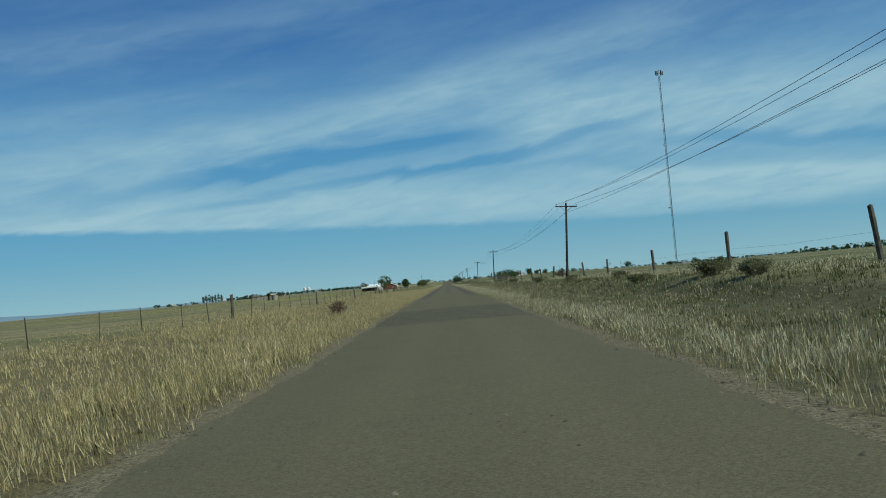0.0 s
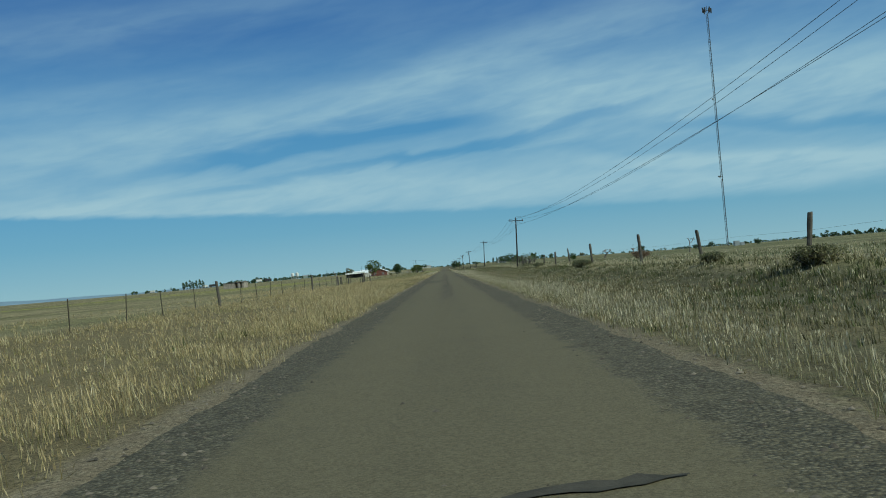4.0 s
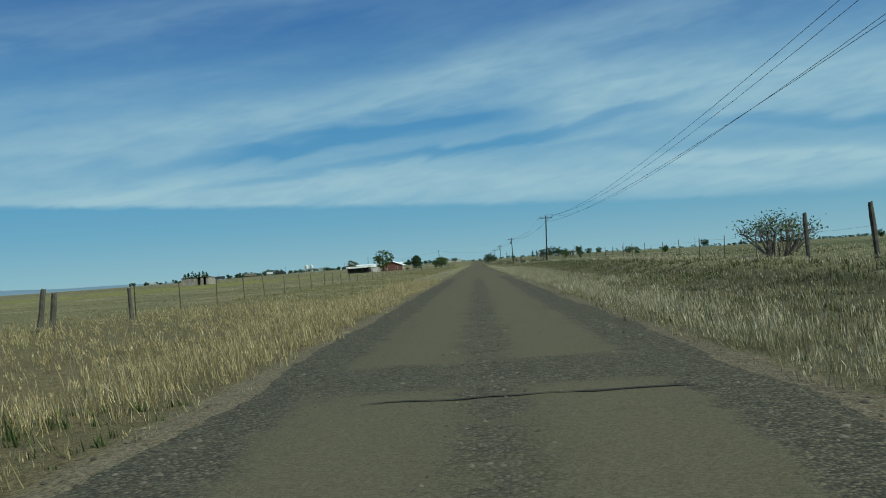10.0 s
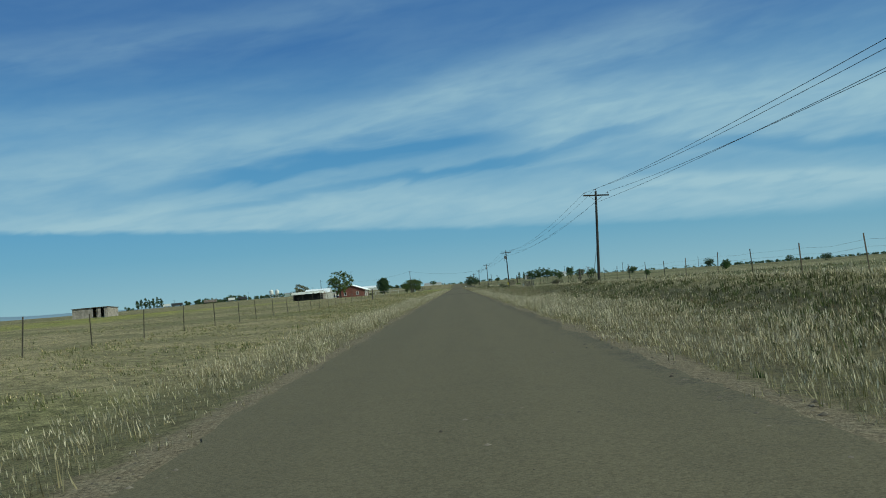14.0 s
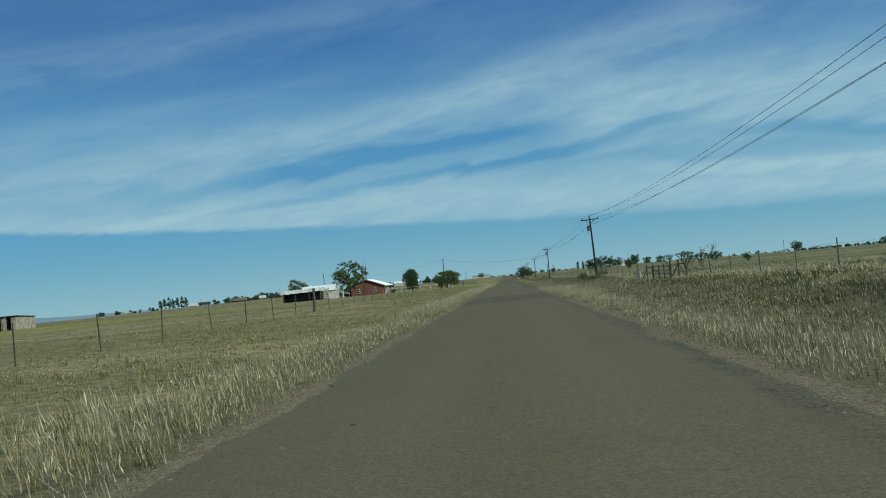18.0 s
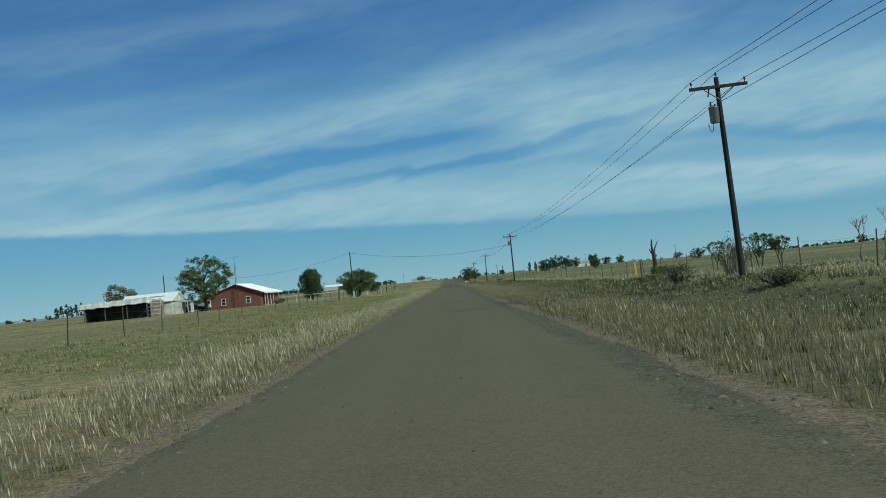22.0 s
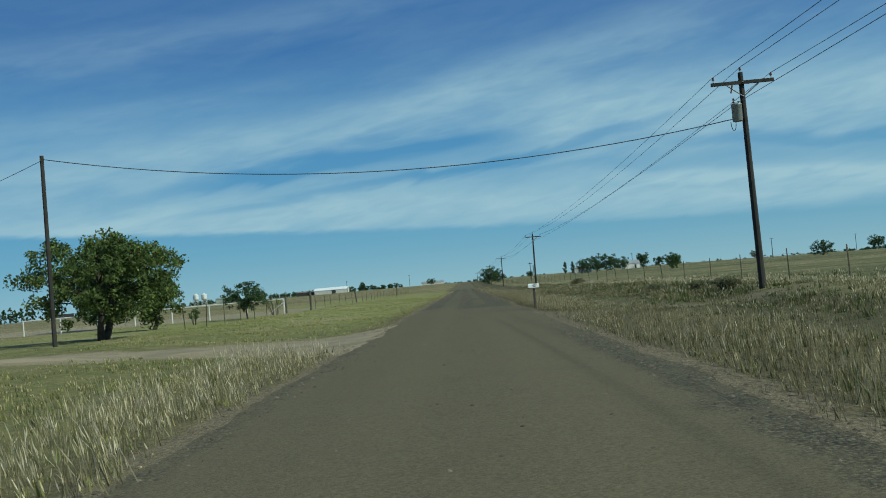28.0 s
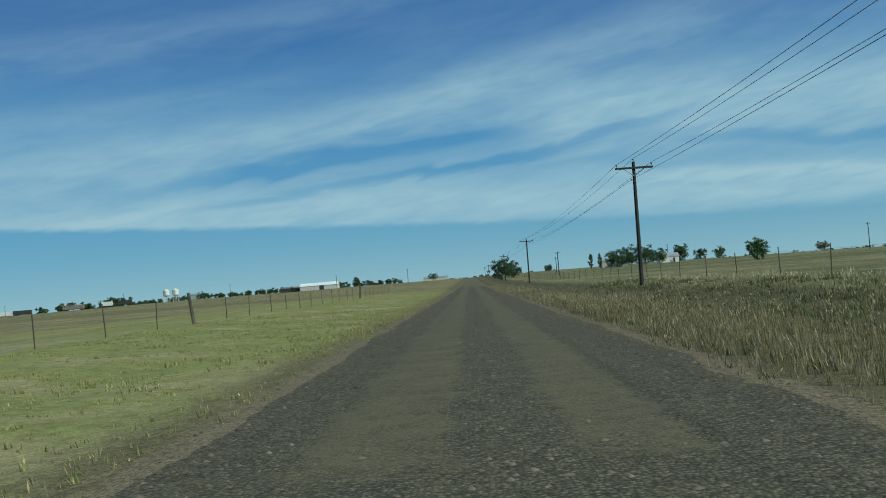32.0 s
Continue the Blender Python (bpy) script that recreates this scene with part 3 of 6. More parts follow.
M["straw_head"] = blade_material("golden_seed_heads", [(0.0, (0.42, 0.315, 0.16)), (0.5, (0.57, 0.44, 0.235)), (1.0, (0.69, 0.56, 0.325))], 0.25, 0.45, patch_colour=(0.5, 0.36, 0.19), patch_amount=0.6)
M["pale_head"] = blade_material("cream_seed_heads", [(0.0, (0.48, 0.395, 0.25)), (0.5, (0.64, 0.54, 0.36)), (1.0, (0.76, 0.66, 0.47))], 0.2, 0.45, patch_colour=(0.5, 0.44, 0.26), patch_amount=0.6)
M["rust_head"] = blade_material("rusty_seed_heads", [(0.0, (0.25, 0.192, 0.1)), (0.5, (0.39, 0.315, 0.175)), (1.0, (0.6, 0.53, 0.345))], 0.25, 0.4, patch_colour=(0.3, 0.2, 0.13), patch_amount=0.6)
M["weed"] = blade_material("broad_green_weeds", [(0.0, (0.06, 0.085, 0.03)), (0.5, (0.11, 0.14, 0.05)), (1.0, (0.17, 0.18, 0.07))], 0.4, 0.35, patch_colour=(0.15, 0.13, 0.06), patch_amount=0.5)
M["leaf"] = blade_material("elm_leaves", [(0.0, (0.045, 0.085, 0.032)), (0.5, (0.085, 0.145, 0.052)), (0.85, (0.14, 0.2, 0.07)), (1.0, (0.2, 0.22, 0.085))], 0.5, 0.35, patch_colour=(0.115, 0.165, 0.06), patch_amount=0.4)
M["leaf_dark"] = blade_material("dark_leaves", [(0.0, (0.036, 0.064, 0.032)), (0.6, (0.075, 0.12, 0.056)), (1.0, (0.13, 0.175, 0.075))], 0.5, 0.28, patch_colour=(0.09, 0.125, 0.06), patch_amount=0.4)
M["leaf_olive"] = blade_material("small_olive_leaves", [(0.0, (0.065, 0.1, 0.034)), (0.5, (0.125, 0.175, 0.058)), (0.85, (0.19, 0.235, 0.08)), (1.0, (0.27, 0.27, 0.1))], 0.7, 0.45, patch_colour=(0.17, 0.205, 0.07), patch_amount=0.45)
M["leaf_grey"] = blade_material("grey_green_leaves", [(0.0, (0.11, 0.115, 0.06)), (0.6, (0.19, 0.19, 0.1)), (1.0, (0.29, 0.27, 0.16))], 0.5, 0.3, patch_colour=(0.2, 0.17, 0.12), patch_amount=0.4)
M["leaf_light"] = blade_material("yellow_green_leaves", [(0.0, (0.1, 0.14, 0.035)), (0.6, (0.18, 0.21, 0.055)), (1.0, (0.27, 0.26, 0.085))], 0.6, 0.35, patch_colour=(0.2, 0.19, 0.06), patch_amount=0.4)


# ---- helpers for shapes ----
class Geo:
    """Collects points and faces; primitives in local metres."""

    def __init__(self):
        self.v, self.f = [], []

    def add(self, pts, faces, m=None):
        k = len(self.v)
        self.v += [tuple(m @ Vector(p)) for p in pts] if m else [tuple(p) for p in pts]
        self.f += [tuple(i + k for i in q) for q in faces]
        return self

    def box(self, c, s, m=None, chamfer=0.0):
        x, y, z = (v / 2 for v in s)
        e = min(chamfer, x * 0.6, y * 0.6)
        ring = [(-x + e, -y), (x - e, -y), (x, -y + e), (x, y - e), (x - e, y), (-x + e, y), (-x, y - e), (-x, -y + e)] if e else [(-x, -y), (x, -y), (x, y), (-x, y)]
        n = len(ring)
        pts = [(c[0] + px, c[1] + py, c[2] + h) for h in (-z, z) for px, py in ring]
        faces = [tuple(range(n))[::-1], tuple(range(n, 2 * n))] + [(i, (i + 1) % n, n + (i + 1) % n, n + i) for i in range(n)]
        return self.add(pts, faces, m)

    def rod(self, a, b, r0, r1=None, n=6, cap=True):
        a, b = Vector(a), Vector(b)
        r1 = r0 if r1 is None else r1
        q = (b - a).to_track_quat("Z", "Y")
        pts = [a + q @ Vector((math.cos(6.2832 * i / n) * r0, math.sin(6.2832 * i / n) * r0, 0)) for i in range(n)]
        pts += [b + q @ Vector((math.cos(6.2832 * i / n) * r1, math.sin(6.2832 * i / n) * r1, 0)) for i in range(n)]
        faces = [(i, (i + 1) % n, n + (i + 1) % n, n + i) for i in range(n)]
        if cap:
            faces += [tuple(range(n))[::-1], tuple(range(n, 2 * n))]
        return self.add(pts, faces)

    def tube(self, pts, r, n=4):
        pts = [Vector(p) for p in pts]
        rings = []
        for i, p in enumerate(pts):
            w = (pts[min(i + 1, len(pts) - 1)] - pts[max(i - 1, 0)]).normalized()
            q = w.to_track_quat("Z", "Y")
            rings += [p + q @ Vector((math.cos(6.2832 * k / n) * r, math.sin(6.2832 * k / n) * r, 0)) for k in range(n)]
        faces = [(i * n + k, i * n + (k + 1) % n, (i + 1) * n + (k + 1) % n, (i + 1) * n + k) for i in range(len(pts) - 1) for k in range(n)]
        return self.add(rings, faces)

    def lathe(self, prof, c=(0, 0, 0), n=12):
        pts = [(c[0] + r * math.cos(6.2832 * i / n), c[1] + r * math.sin(6.2832 * i / n), c[2] + h) for r, h in prof for i in range(n)]
        faces = [(j * n + i, j * n + (i + 1) % n, (j + 1) * n + (i + 1) % n, (j + 1) * n + i) for j in range(len(prof) - 1) for i in range(n)]
        faces += [tuple(range(n))[::-1], tuple(range((len(prof) - 1) * n, len(prof) * n))]
        return self.add(pts, faces)

    def mesh(self, name, mat, smooth=False):
        me = bpy.data.meshes.new(name)
        me.from_pydata(self.v, [], self.f)
        me.materials.append(mat)
        if smooth:
            me.polygons.foreach_set("use_smooth", [True] * len(me.polygons))
        me.update()
        return me


def soup(name, verts, tris, mat, second=None, split=0):
    """A large mesh of loose triangles from arrays."""
    me = bpy.data.meshes.new(name)
    me.vertices.add(len(verts))
    me.vertices.foreach_set("co", np.ascontiguousarray(verts, dtype=np.float32).ravel())
    me.loops.add(tris.size)
    me.loops.foreach_set("vertex_index", np.ascontiguousarray(tris, dtype=np.int32).ravel())
    me.polygons.add(len(tris))
    me.polygons.foreach_set("loop_start", np.arange(0, tris.size, 3, dtype=np.int32))
    me.polygons.foreach_set("loop_total", np.full(len(tris), 3, dtype=np.int32))
    me.materials.append(mat)
    if second:
        me.materials.append(second)
        me.polygons.foreach_set("material_index", np.repeat([0, 1], (split, len(tris) - split)).astype(np.int32))
    me.update(calc_edges=True)
    return me


def thing(name, x, y, label, category, group="", turn=0.0, z=None, kind=""):
    e = new(name)
    e.empty_display_size = 0.3
    e.matrix_basis = pose(x, y, float(gz(x, y)) if z is None else z, 0, 0, turn)
    return tagged(e, label, category, group, kind)


def part(name, shape, mat, parent, label="", smooth=False):
    ob = new(name, shape.mesh(name, M[mat] if isinstance(mat, str) else mat, smooth) if isinstance(shape, Geo) else shape)
    ob.parent = parent
    return tagged(ob, label)


# ---- ground ----
BANK_Y = (-200.0, 75, 110, 180, 275, 360, 430, 495, 516, 536, 560, 580, 603, 660, 800, 900, 6000)
BANK_Z = (0.76, 0.76, 0.67, 0.58, 0.5, 0.75, 0.7, 0.32, 0.05, 0.08, 0.4, 0.4, 0.2, 0.3, 0.42, 0.48, 0.48)


def smooth01(v, a, b):
    u = np.clip((np.asarray(v, float) - a) / (b - a), 0, 1)
    return u * u * (3 - 2 * u)


def gz(x, y):
    """Height of the land: level road, low ground on both sides, a bank below the right fence, a shallow valley off to the left, a hollow in the right pasture, a slow rise far ahead."""
    x, y = np.asarray(x, float), np.asarray(y, float)
    bank = np.interp(y, BANK_Y, BANK_Z)
    z = (4.3 * smooth01(y, 850, 1550) + 2.0 * smooth01(y, 1800, 4500)) * (1 - 0.95 * smooth01(x, 110, 330)) * (1 - 0.92 * smooth01(-x, 190, 440))
    z = z - 0.09 * smooth01(np.abs(x), 2.75, 4.2)
    z = z + smooth01(x, 8.8, 12.6) * bank + 0.15 * smooth01(x, 13, 50)
    later = smooth01(y, 400, 600)
    z = z + (0.1 + 0.22 * later) * smooth01(-x, 5, 16) + later * (0.15 * smooth01(-x, 20, 60) + 0.3 * smooth01(-x, 80, 500) + 0.2 * smooth01(-x, 500, 3000))
    z = z - 3.5 * smooth01(-x, 60, 350) * (1 - smooth01(y, 560, 1000))
    z = z - 1.5 * smooth01(x, 17, 34) * (1 - smooth01(x, 85, 260)) * smooth01(y, 560, 630) * (1 - smooth01(y, 760, 950))
    rough = smooth01(np.abs(x), 3.2, 6.0)
    z = z + rough * 0.05 * (np.sin(x * 0.9 + y * 0.31) * np.sin(y * 0.53 - x * 0.4) + 0.7 * np.sin(y * 1.3 + 2 * np.sin(x * 1.1)))
    return z


def build_ground():
    xs = np.concatenate([-np.geomspace(5000, 70, 26), -np.arange(60, 18, -4.0), -np.arange(17, 2.9, -0.9), [-2.75, -2.4, 0, 2.4, 2.75],
                         np.arange(3.5, 18, 0.9), np.arange(19, 62, 4.0), np.geomspace(70, 5000, 26)])
    ys = np.concatenate([[-400, -200, -100], np.arange(-60, 960, 2.5), np.geomspace(965, 6500, 60)])
    gx, gy = np.meshgrid(xs, ys)
    z = gz(gx, gy)
    z[np.abs(gx) < 2.5] -= 0.04
    v = np.stack([gx.ravel(), gy.ravel(), z.ravel()], 1)
    nx, ny = len(xs), len(ys)
    i = (np.arange(ny - 1)[:, None] * nx + np.arange(nx - 1)[None, :]).ravel()
    tris = np.concatenate([np.stack([i, i + 1, i + nx + 1], 1), np.stack([i, i + nx + 1, i + nx], 1)])
    me = soup("ground", v, tris, M["ground"])
    me.polygons.foreach_set("use_smooth", [True] * len(me.polygons))
    tagged(new("ground", me), "dry prairie ground with stubble and bare soil", "ground", kind="structure")


build_ground()


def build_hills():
    """A low ridge along the far left skyline; its blue is painted haze."""
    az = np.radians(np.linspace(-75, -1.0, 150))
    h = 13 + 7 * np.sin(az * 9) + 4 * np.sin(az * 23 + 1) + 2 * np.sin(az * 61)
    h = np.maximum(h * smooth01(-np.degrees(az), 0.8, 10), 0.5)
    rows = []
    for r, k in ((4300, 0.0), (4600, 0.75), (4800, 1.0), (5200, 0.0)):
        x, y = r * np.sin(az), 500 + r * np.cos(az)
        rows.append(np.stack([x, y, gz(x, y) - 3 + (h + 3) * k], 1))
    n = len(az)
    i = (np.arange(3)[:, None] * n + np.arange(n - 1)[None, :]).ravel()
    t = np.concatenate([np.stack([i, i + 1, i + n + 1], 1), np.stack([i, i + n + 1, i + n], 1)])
    tagged(new("backdrop", soup("backdrop", np.concatenate(rows), t, M["haze_hill"])), "low hills on the far skyline, tinted blue for haze", "hills", kind="structure")


build_hills()


# ---- road ----
def ribbon(y0, y1, xl, xr, lift, seed, stepy=0.5, ragged=0.12, taper=0.0, hug=False):
    """A strip along the road with ragged sides; taper: metres over which its ends close in."""
    rng = np.random.default_rng(seed)
    ys = np.arange(y0, y1 + 1e-6, stepy)
    n = len(ys)

    def wob(a):
        k = np.interp(ys, np.arange(y0 - 3, y1 + 6, 2.3), rng.normal(0, 1, len(np.arange(y0 - 3, y1 + 6, 2.3))))
        return a * (k + 0.4 * rng.normal(0, 1, n))
    left, right = xl + wob(ragged), xr + wob(ragged)
    if taper:
        ends = np.clip(np.minimum(ys - y0, y1 - ys) / taper, 0, 1) ** 0.5
        mid = (left + right) / 2
        left, right = mid + (left - mid) * ends, mid + (right - mid) * ends
    us = np.linspace(0, 1, 7)
    gx = left[:, None] * (1 - us) + right[:, None] * us
    gy = np.repeat(ys[:, None], 7, 1)
    crown = 0.03 * (1 - (np.abs(gx) / 2.8) ** 2)
    z = 4.3 * smooth01(gy, 850, 1550) + 2.0 * smooth01(gy, 1800, 4500) + crown
    if hug:
        z = np.minimum(z, gz(gx, gy)) - 0.03 * (np.abs(us - 0.5) > 0.45)
    v = np.stack([gx.ravel(), gy.ravel(), (z + lift).ravel()], 1)
    i = (np.arange(n - 1)[:, None] * 7 + np.arange(6)[None, :]).ravel()
    return v, np.concatenate([np.stack([i, i + 1, i + 8], 1), np.stack([i, i + 8, i + 7], 1)])


def build_road():
    v1, t1 = ribbon(-60, 960, -2.74, 2.74, 0.0, 3, 0.3, 0.08)
    v2, t2 = ribbon(960.1, 3000, -2.72, 2.72, 0.0, 4, 20.0, 0.03)
    road = tagged(new("road", soup("road", np.concatenate([v1, v2]), np.concatenate([t1, t2 + len(v1)]), M["road"])),
                  "narrow worn tan chip-seal country road", "road", kind="structure")
    for k, (y, xa, xb, w) in enumerate([(120.9, -0.5, 1.3, 0.3), (114.2, 0.9, 1.7, 0.14), (182, -0.3, 1.2, 0.14), (188, 0.8, 2.2, 0.2), (247, -0.4, 1.9, 0.11), (251.5, -1.3, 0.9, 0.12), (262, -1.2, 2.0, 0.12), (603.5, -2.3, 1.9, 0.3), (420, -0.9, -0.1, 0.15)]):
        rng = np.random.default_rng(90 + k)
        n = 14
        xs = np.linspace(xa, xb, n)
        yc = y + np.cumsum(rng.normal(0, 0.05, n))
        hw = w * (0.15 + 0.35 * rng.random(n)) * np.minimum(1, np.minimum(np.arange(n) + 0.3, n - 0.7 - np.arange(n)) / 2)
        z = 0.03 * (1 - (np.abs(xs) / 2.8) ** 2) + 0.0105
        v = np.concatenate([np.stack([xs, yc - hw, z], 1), np.stack([xs, yc + hw, z], 1)])
        i = np.arange(n - 1)
        t = np.concatenate([np.stack([i, i + 1, i + n + 1], 1), np.stack([i, i + n + 1, i + n], 1)])
        p = new("road_crack", soup("road_crack", v, t, M["road_tar"]))
        p.parent = road
        tagged(p, "dark transverse crack")


build_road()


def dirt_sheet(name, outline_fn, label, seed, mat):
    """A low sheet of packed dirt; outline_fn(u, v) gives x, y for u along and v across."""
    rng = np.random.default_rng(seed)
    nu, nv = 60, 12
    u, w = np.meshgrid(np.linspace(0, 1, nu), np.linspace(0, 1, nv), indexing="ij")
    x, y = outline_fn(u, w)
    rag = np.stack([np.interp(np.arange(nu), np.arange(0, nu + 3, 3), rng.normal(0, 0.35, len(np.arange(0, nu + 3, 3)))) for _ in range(2)], 1)
    x, y = x + rng.normal(0, 0.06, x.shape), y + rng.normal(0, 0.1, x.shape) + rag[:, :1] * (1 - w) ** 3 + rag[:, 1:] * w ** 3
    side = np.minimum(w, 1 - w) * 2
    z = gz(x, y) + 0.04 * np.minimum(1, side * 4) - 0.05 * (side == 0)
    z = np.where(np.abs(x) < 3.4, np.minimum(z, gz(x, y) + 0.014), z)
    v = np.stack([x.ravel(), y.ravel(), z.ravel()], 1)
    i = (np.arange(nu - 1)[:, None] * nv + np.arange(nv - 1)[None, :]).ravel()
    t = np.concatenate([np.stack([i, i + nv, i + nv + 1], 1), np.stack([i, i + nv + 1, i + 1], 1)])
    tagged(new(name, soup(name, v, t, M[mat])), label, "driveway", kind="structure")


def drive_left(u, w):
    half = 1.7 + 2.2 * np.maximum(0, 1 - u * 7) ** 2
    cx = -2.75 - 36 * u
    cy = 694.0 + 10 * smooth01(u, 0.35, 1.0)
    return cx, cy + (w - 0.5) * 2 * half


dirt_sheet("driveway", drive_left, "pale packed-dirt driveway to the house", 5, "dirt")


# ---- poles and lines ----
POLES = [(13.9, -13), (13.42, 133.6), (12.5, 280.3), (13.32, 435.6), (12.26, 572.2), (11.5, 702.2), (10.85, 811.0), (10.15, 917.0), (9.9, 1022), (9.7, 1128), (9.7, 1240), (9.7, 1360)]
# how far each pole's head stands to the right of its foot
LEAN = [0.0, 0.58, 0.34, 0.36, -0.22, -0.04, 0.12, 0.05, 0.0, 0.0, 0.0, 0.0]
ARM_Z = [8.75, 8.72, 8.45, 8.85, 8.3, 8.2, 7.75, 7.5, 7.6, 8.0, 8.6, 9.4]


def utility_pole(x, y, arm_z, lean, can=False, guy=()):
    p = thing("utility_pole", x, y, "weathered timber utility pole with crossarm" + (" and grey transformer" if can else " and insulators"), "utility pole", "poles along the road")
    z0 = float(gz(x, y))
    a = arm_z - z0
    p.matrix_basis = pose(x, y, z0, 0, math.degrees(math.atan2(lean, a)), 0)
    part("pole", Geo().rod((0, 0, -0.4), (0, 0, a + 0.42), 0.145, 0.1, 10), "pole", p, smooth=False)
    part("crossarm", Geo().box((0, -0.15, a), (2.44, 0.1, 0.13), chamfer=0.015), "pole", p)
    for s in (-1, 1):
        part("brace", Geo().rod((s * 0.62, -0.16, a - 0.08), (0, -0.15, a - 0.55), 0.022, n=4), "steel", p)
        part("insulator", Geo().lathe([(0.012, 0), (0.016, 0.1), (0.05, 0.11), (0.055, 0.15), (0.035, 0.17), (0.045, 0.2), (0.02, 0.23)], (s * 1.12, -0.15, a + 0.06), 8), "insulator", p)
    part("insulator", Geo().lathe([(0.012, 0), (0.016, 0.1), (0.05, 0.11), (0.055, 0.15), (0.035, 0.17), (0.045, 0.2), (0.02, 0.23)], (0, 0, a + 0.4), 8), "insulator", p)
    part("spool", Geo().lathe([(0.03, 0), (0.05, 0.02), (0.03, 0.05), (0.05, 0.08), (0.03, 0.1)], (-0.2, 0, a - 0.8), 8), "insulator", p)
    part("bolt", Geo().rod((0, -0.24, a), (0, -0.1, a), 0.02, n=6), "steel", p)
    if guy:
        for k, (gx, gy) in enumerate(guy):
            foot = Vector((gx - x - lean, gy - y, 0.25))
            part("guy_wire", Geo().tube([(0.0, 0.05, a - 4.1 - 0.5 * k), foot], 0.011), "wire", p)
    if can:
        t = part("transformer", Geo().lathe([(0.16, 0), (0.2, 0.03), (0.2, 0.62), (0.215, 0.63), (0.215, 0.68), (0.1, 0.74)], (-0.31, -0.1, a - 1.5), 12), "can", p, "grey cylindrical pole transformer", True)
        part("bushing", Geo().lathe([(0.03, 0), (0.05, 0.05), (0.03, 0.1), (0.05, 0.15), (0.02, 0.2)], (-0.4, -0.1, a - 0.78), 8), "insulator", t)
        part("bracket", Geo().box((-0.12, -0.03, a - 1.1), (0.2, 0.06, 0.4)), "steel", t)
        part("fuse_cutout", Geo().rod((-0.5, -0.2, a - 0.4), (-0.42, -0.25, a - 0.05), 0.03, n=6), "insulator", p)
        loop = [(-0.5 + 0.1 * math.cos(u), -0.15, a - 1.5 - 0.35 * math.sin(u)) for u in np.linspace(0, 3.14, 9)]
        part("drop_wire", Geo().tube(loop, 0.014), "wire", p)
    return p


for (px, py), pa, pl in zip(POLES, ARM_Z, LEAN):
    if py > 0:
        utility_pole(px, py, pa, pl, abs(py - 572.2) < 1 or abs(py - 702.2) < 1, ((14.1, 442.6), (14.2, 443.4)) if abs(py - 435.6) < 1 else ())


def sag(a, b, drop, n=16):
    a, b = Vector(a), Vector(b)
    return [a.lerp(b, i / n) - Vector((0, 0, drop * 4 * (i / n) * (1 - i / n))) for i in range(n + 1)]


for off, dz, drop, word in ((-1.12, 0.28, 1.75, "upper"), (1.12, 0.28, 1.75, "upper"), (0.0, 0.62, 1.85, "top"), (-0.22, -0.75, 1.15, "lower")):
    line = []
    heads = [(x + k, y) for (x, y), k in zip(POLES, LEAN)]
    for (xa, ya), za, (xb, yb), zb in zip(heads, ARM_Z, heads[1:], ARM_Z[1:]):
        line += sag((xa + off, ya - 0.1, za + dz), (xb + off, yb - 0.1, zb + dz), drop * ((yb - ya) / 150) ** 1.6 * (0.72 if 560 < ya < 1000 else 1.0))[:-1]
    line.append(Vector((POLES[-1][0] + off, POLES[-1][1], ARM_Z[-1] + dz)))
    tagged(new("power_line", Geo().tube(line, 0.0118).mesh("power_line", M["wire"])), "thin sagging %s overhead power line" % word, "power line", "lines on the poles")


def yard_pole(x, y, top, label):
    p = thing("service_pole", x, y, label, "pole")
    h = top - float(gz(x, y))
    part("pole", Geo().rod((0, 0, -0.3), (0, 0, h), 0.105, 0.085, 8), "pole", p)
    part("hook", Geo().rod((0.0, -0.1, h - 0.2), (0.0, -0.2, h - 0.15), 0.02, n=5), "steel", p)
    return p


yard_pole(-17.36, 705, 8.35, "bare dark service pole behind the mesquite tree")
yard_pole(-50.8, 703.7, 7.4, "bare dark yard pole behind the sheds")
tagged(new("service_wire", Geo().tube(sag((11.2, 702.2, 6.85), (-17.36, 705, 8.2), 1.3, 24), 0.018, 5).mesh("service_wire", M["wire"])),
       "black twisted service wire across the road", "service wire")
tagged(new("service_wire", Geo().tube(sag((-17.36, 705, 8.15), (-43.5, 719, 6.1), 0.9, 20), 0.014).mesh("service_wire", M["wire"])),
       "black service wire from pole to house", "service wire")
tagged(new("service_wire", Geo().tube(sag((-43.5, 719, 6.1), (-50.8, 703.7, 7.2), 0.5, 12), 0.012).mesh("service_wire", M["wire"])), "thin wire from house to yard pole", "service wire")


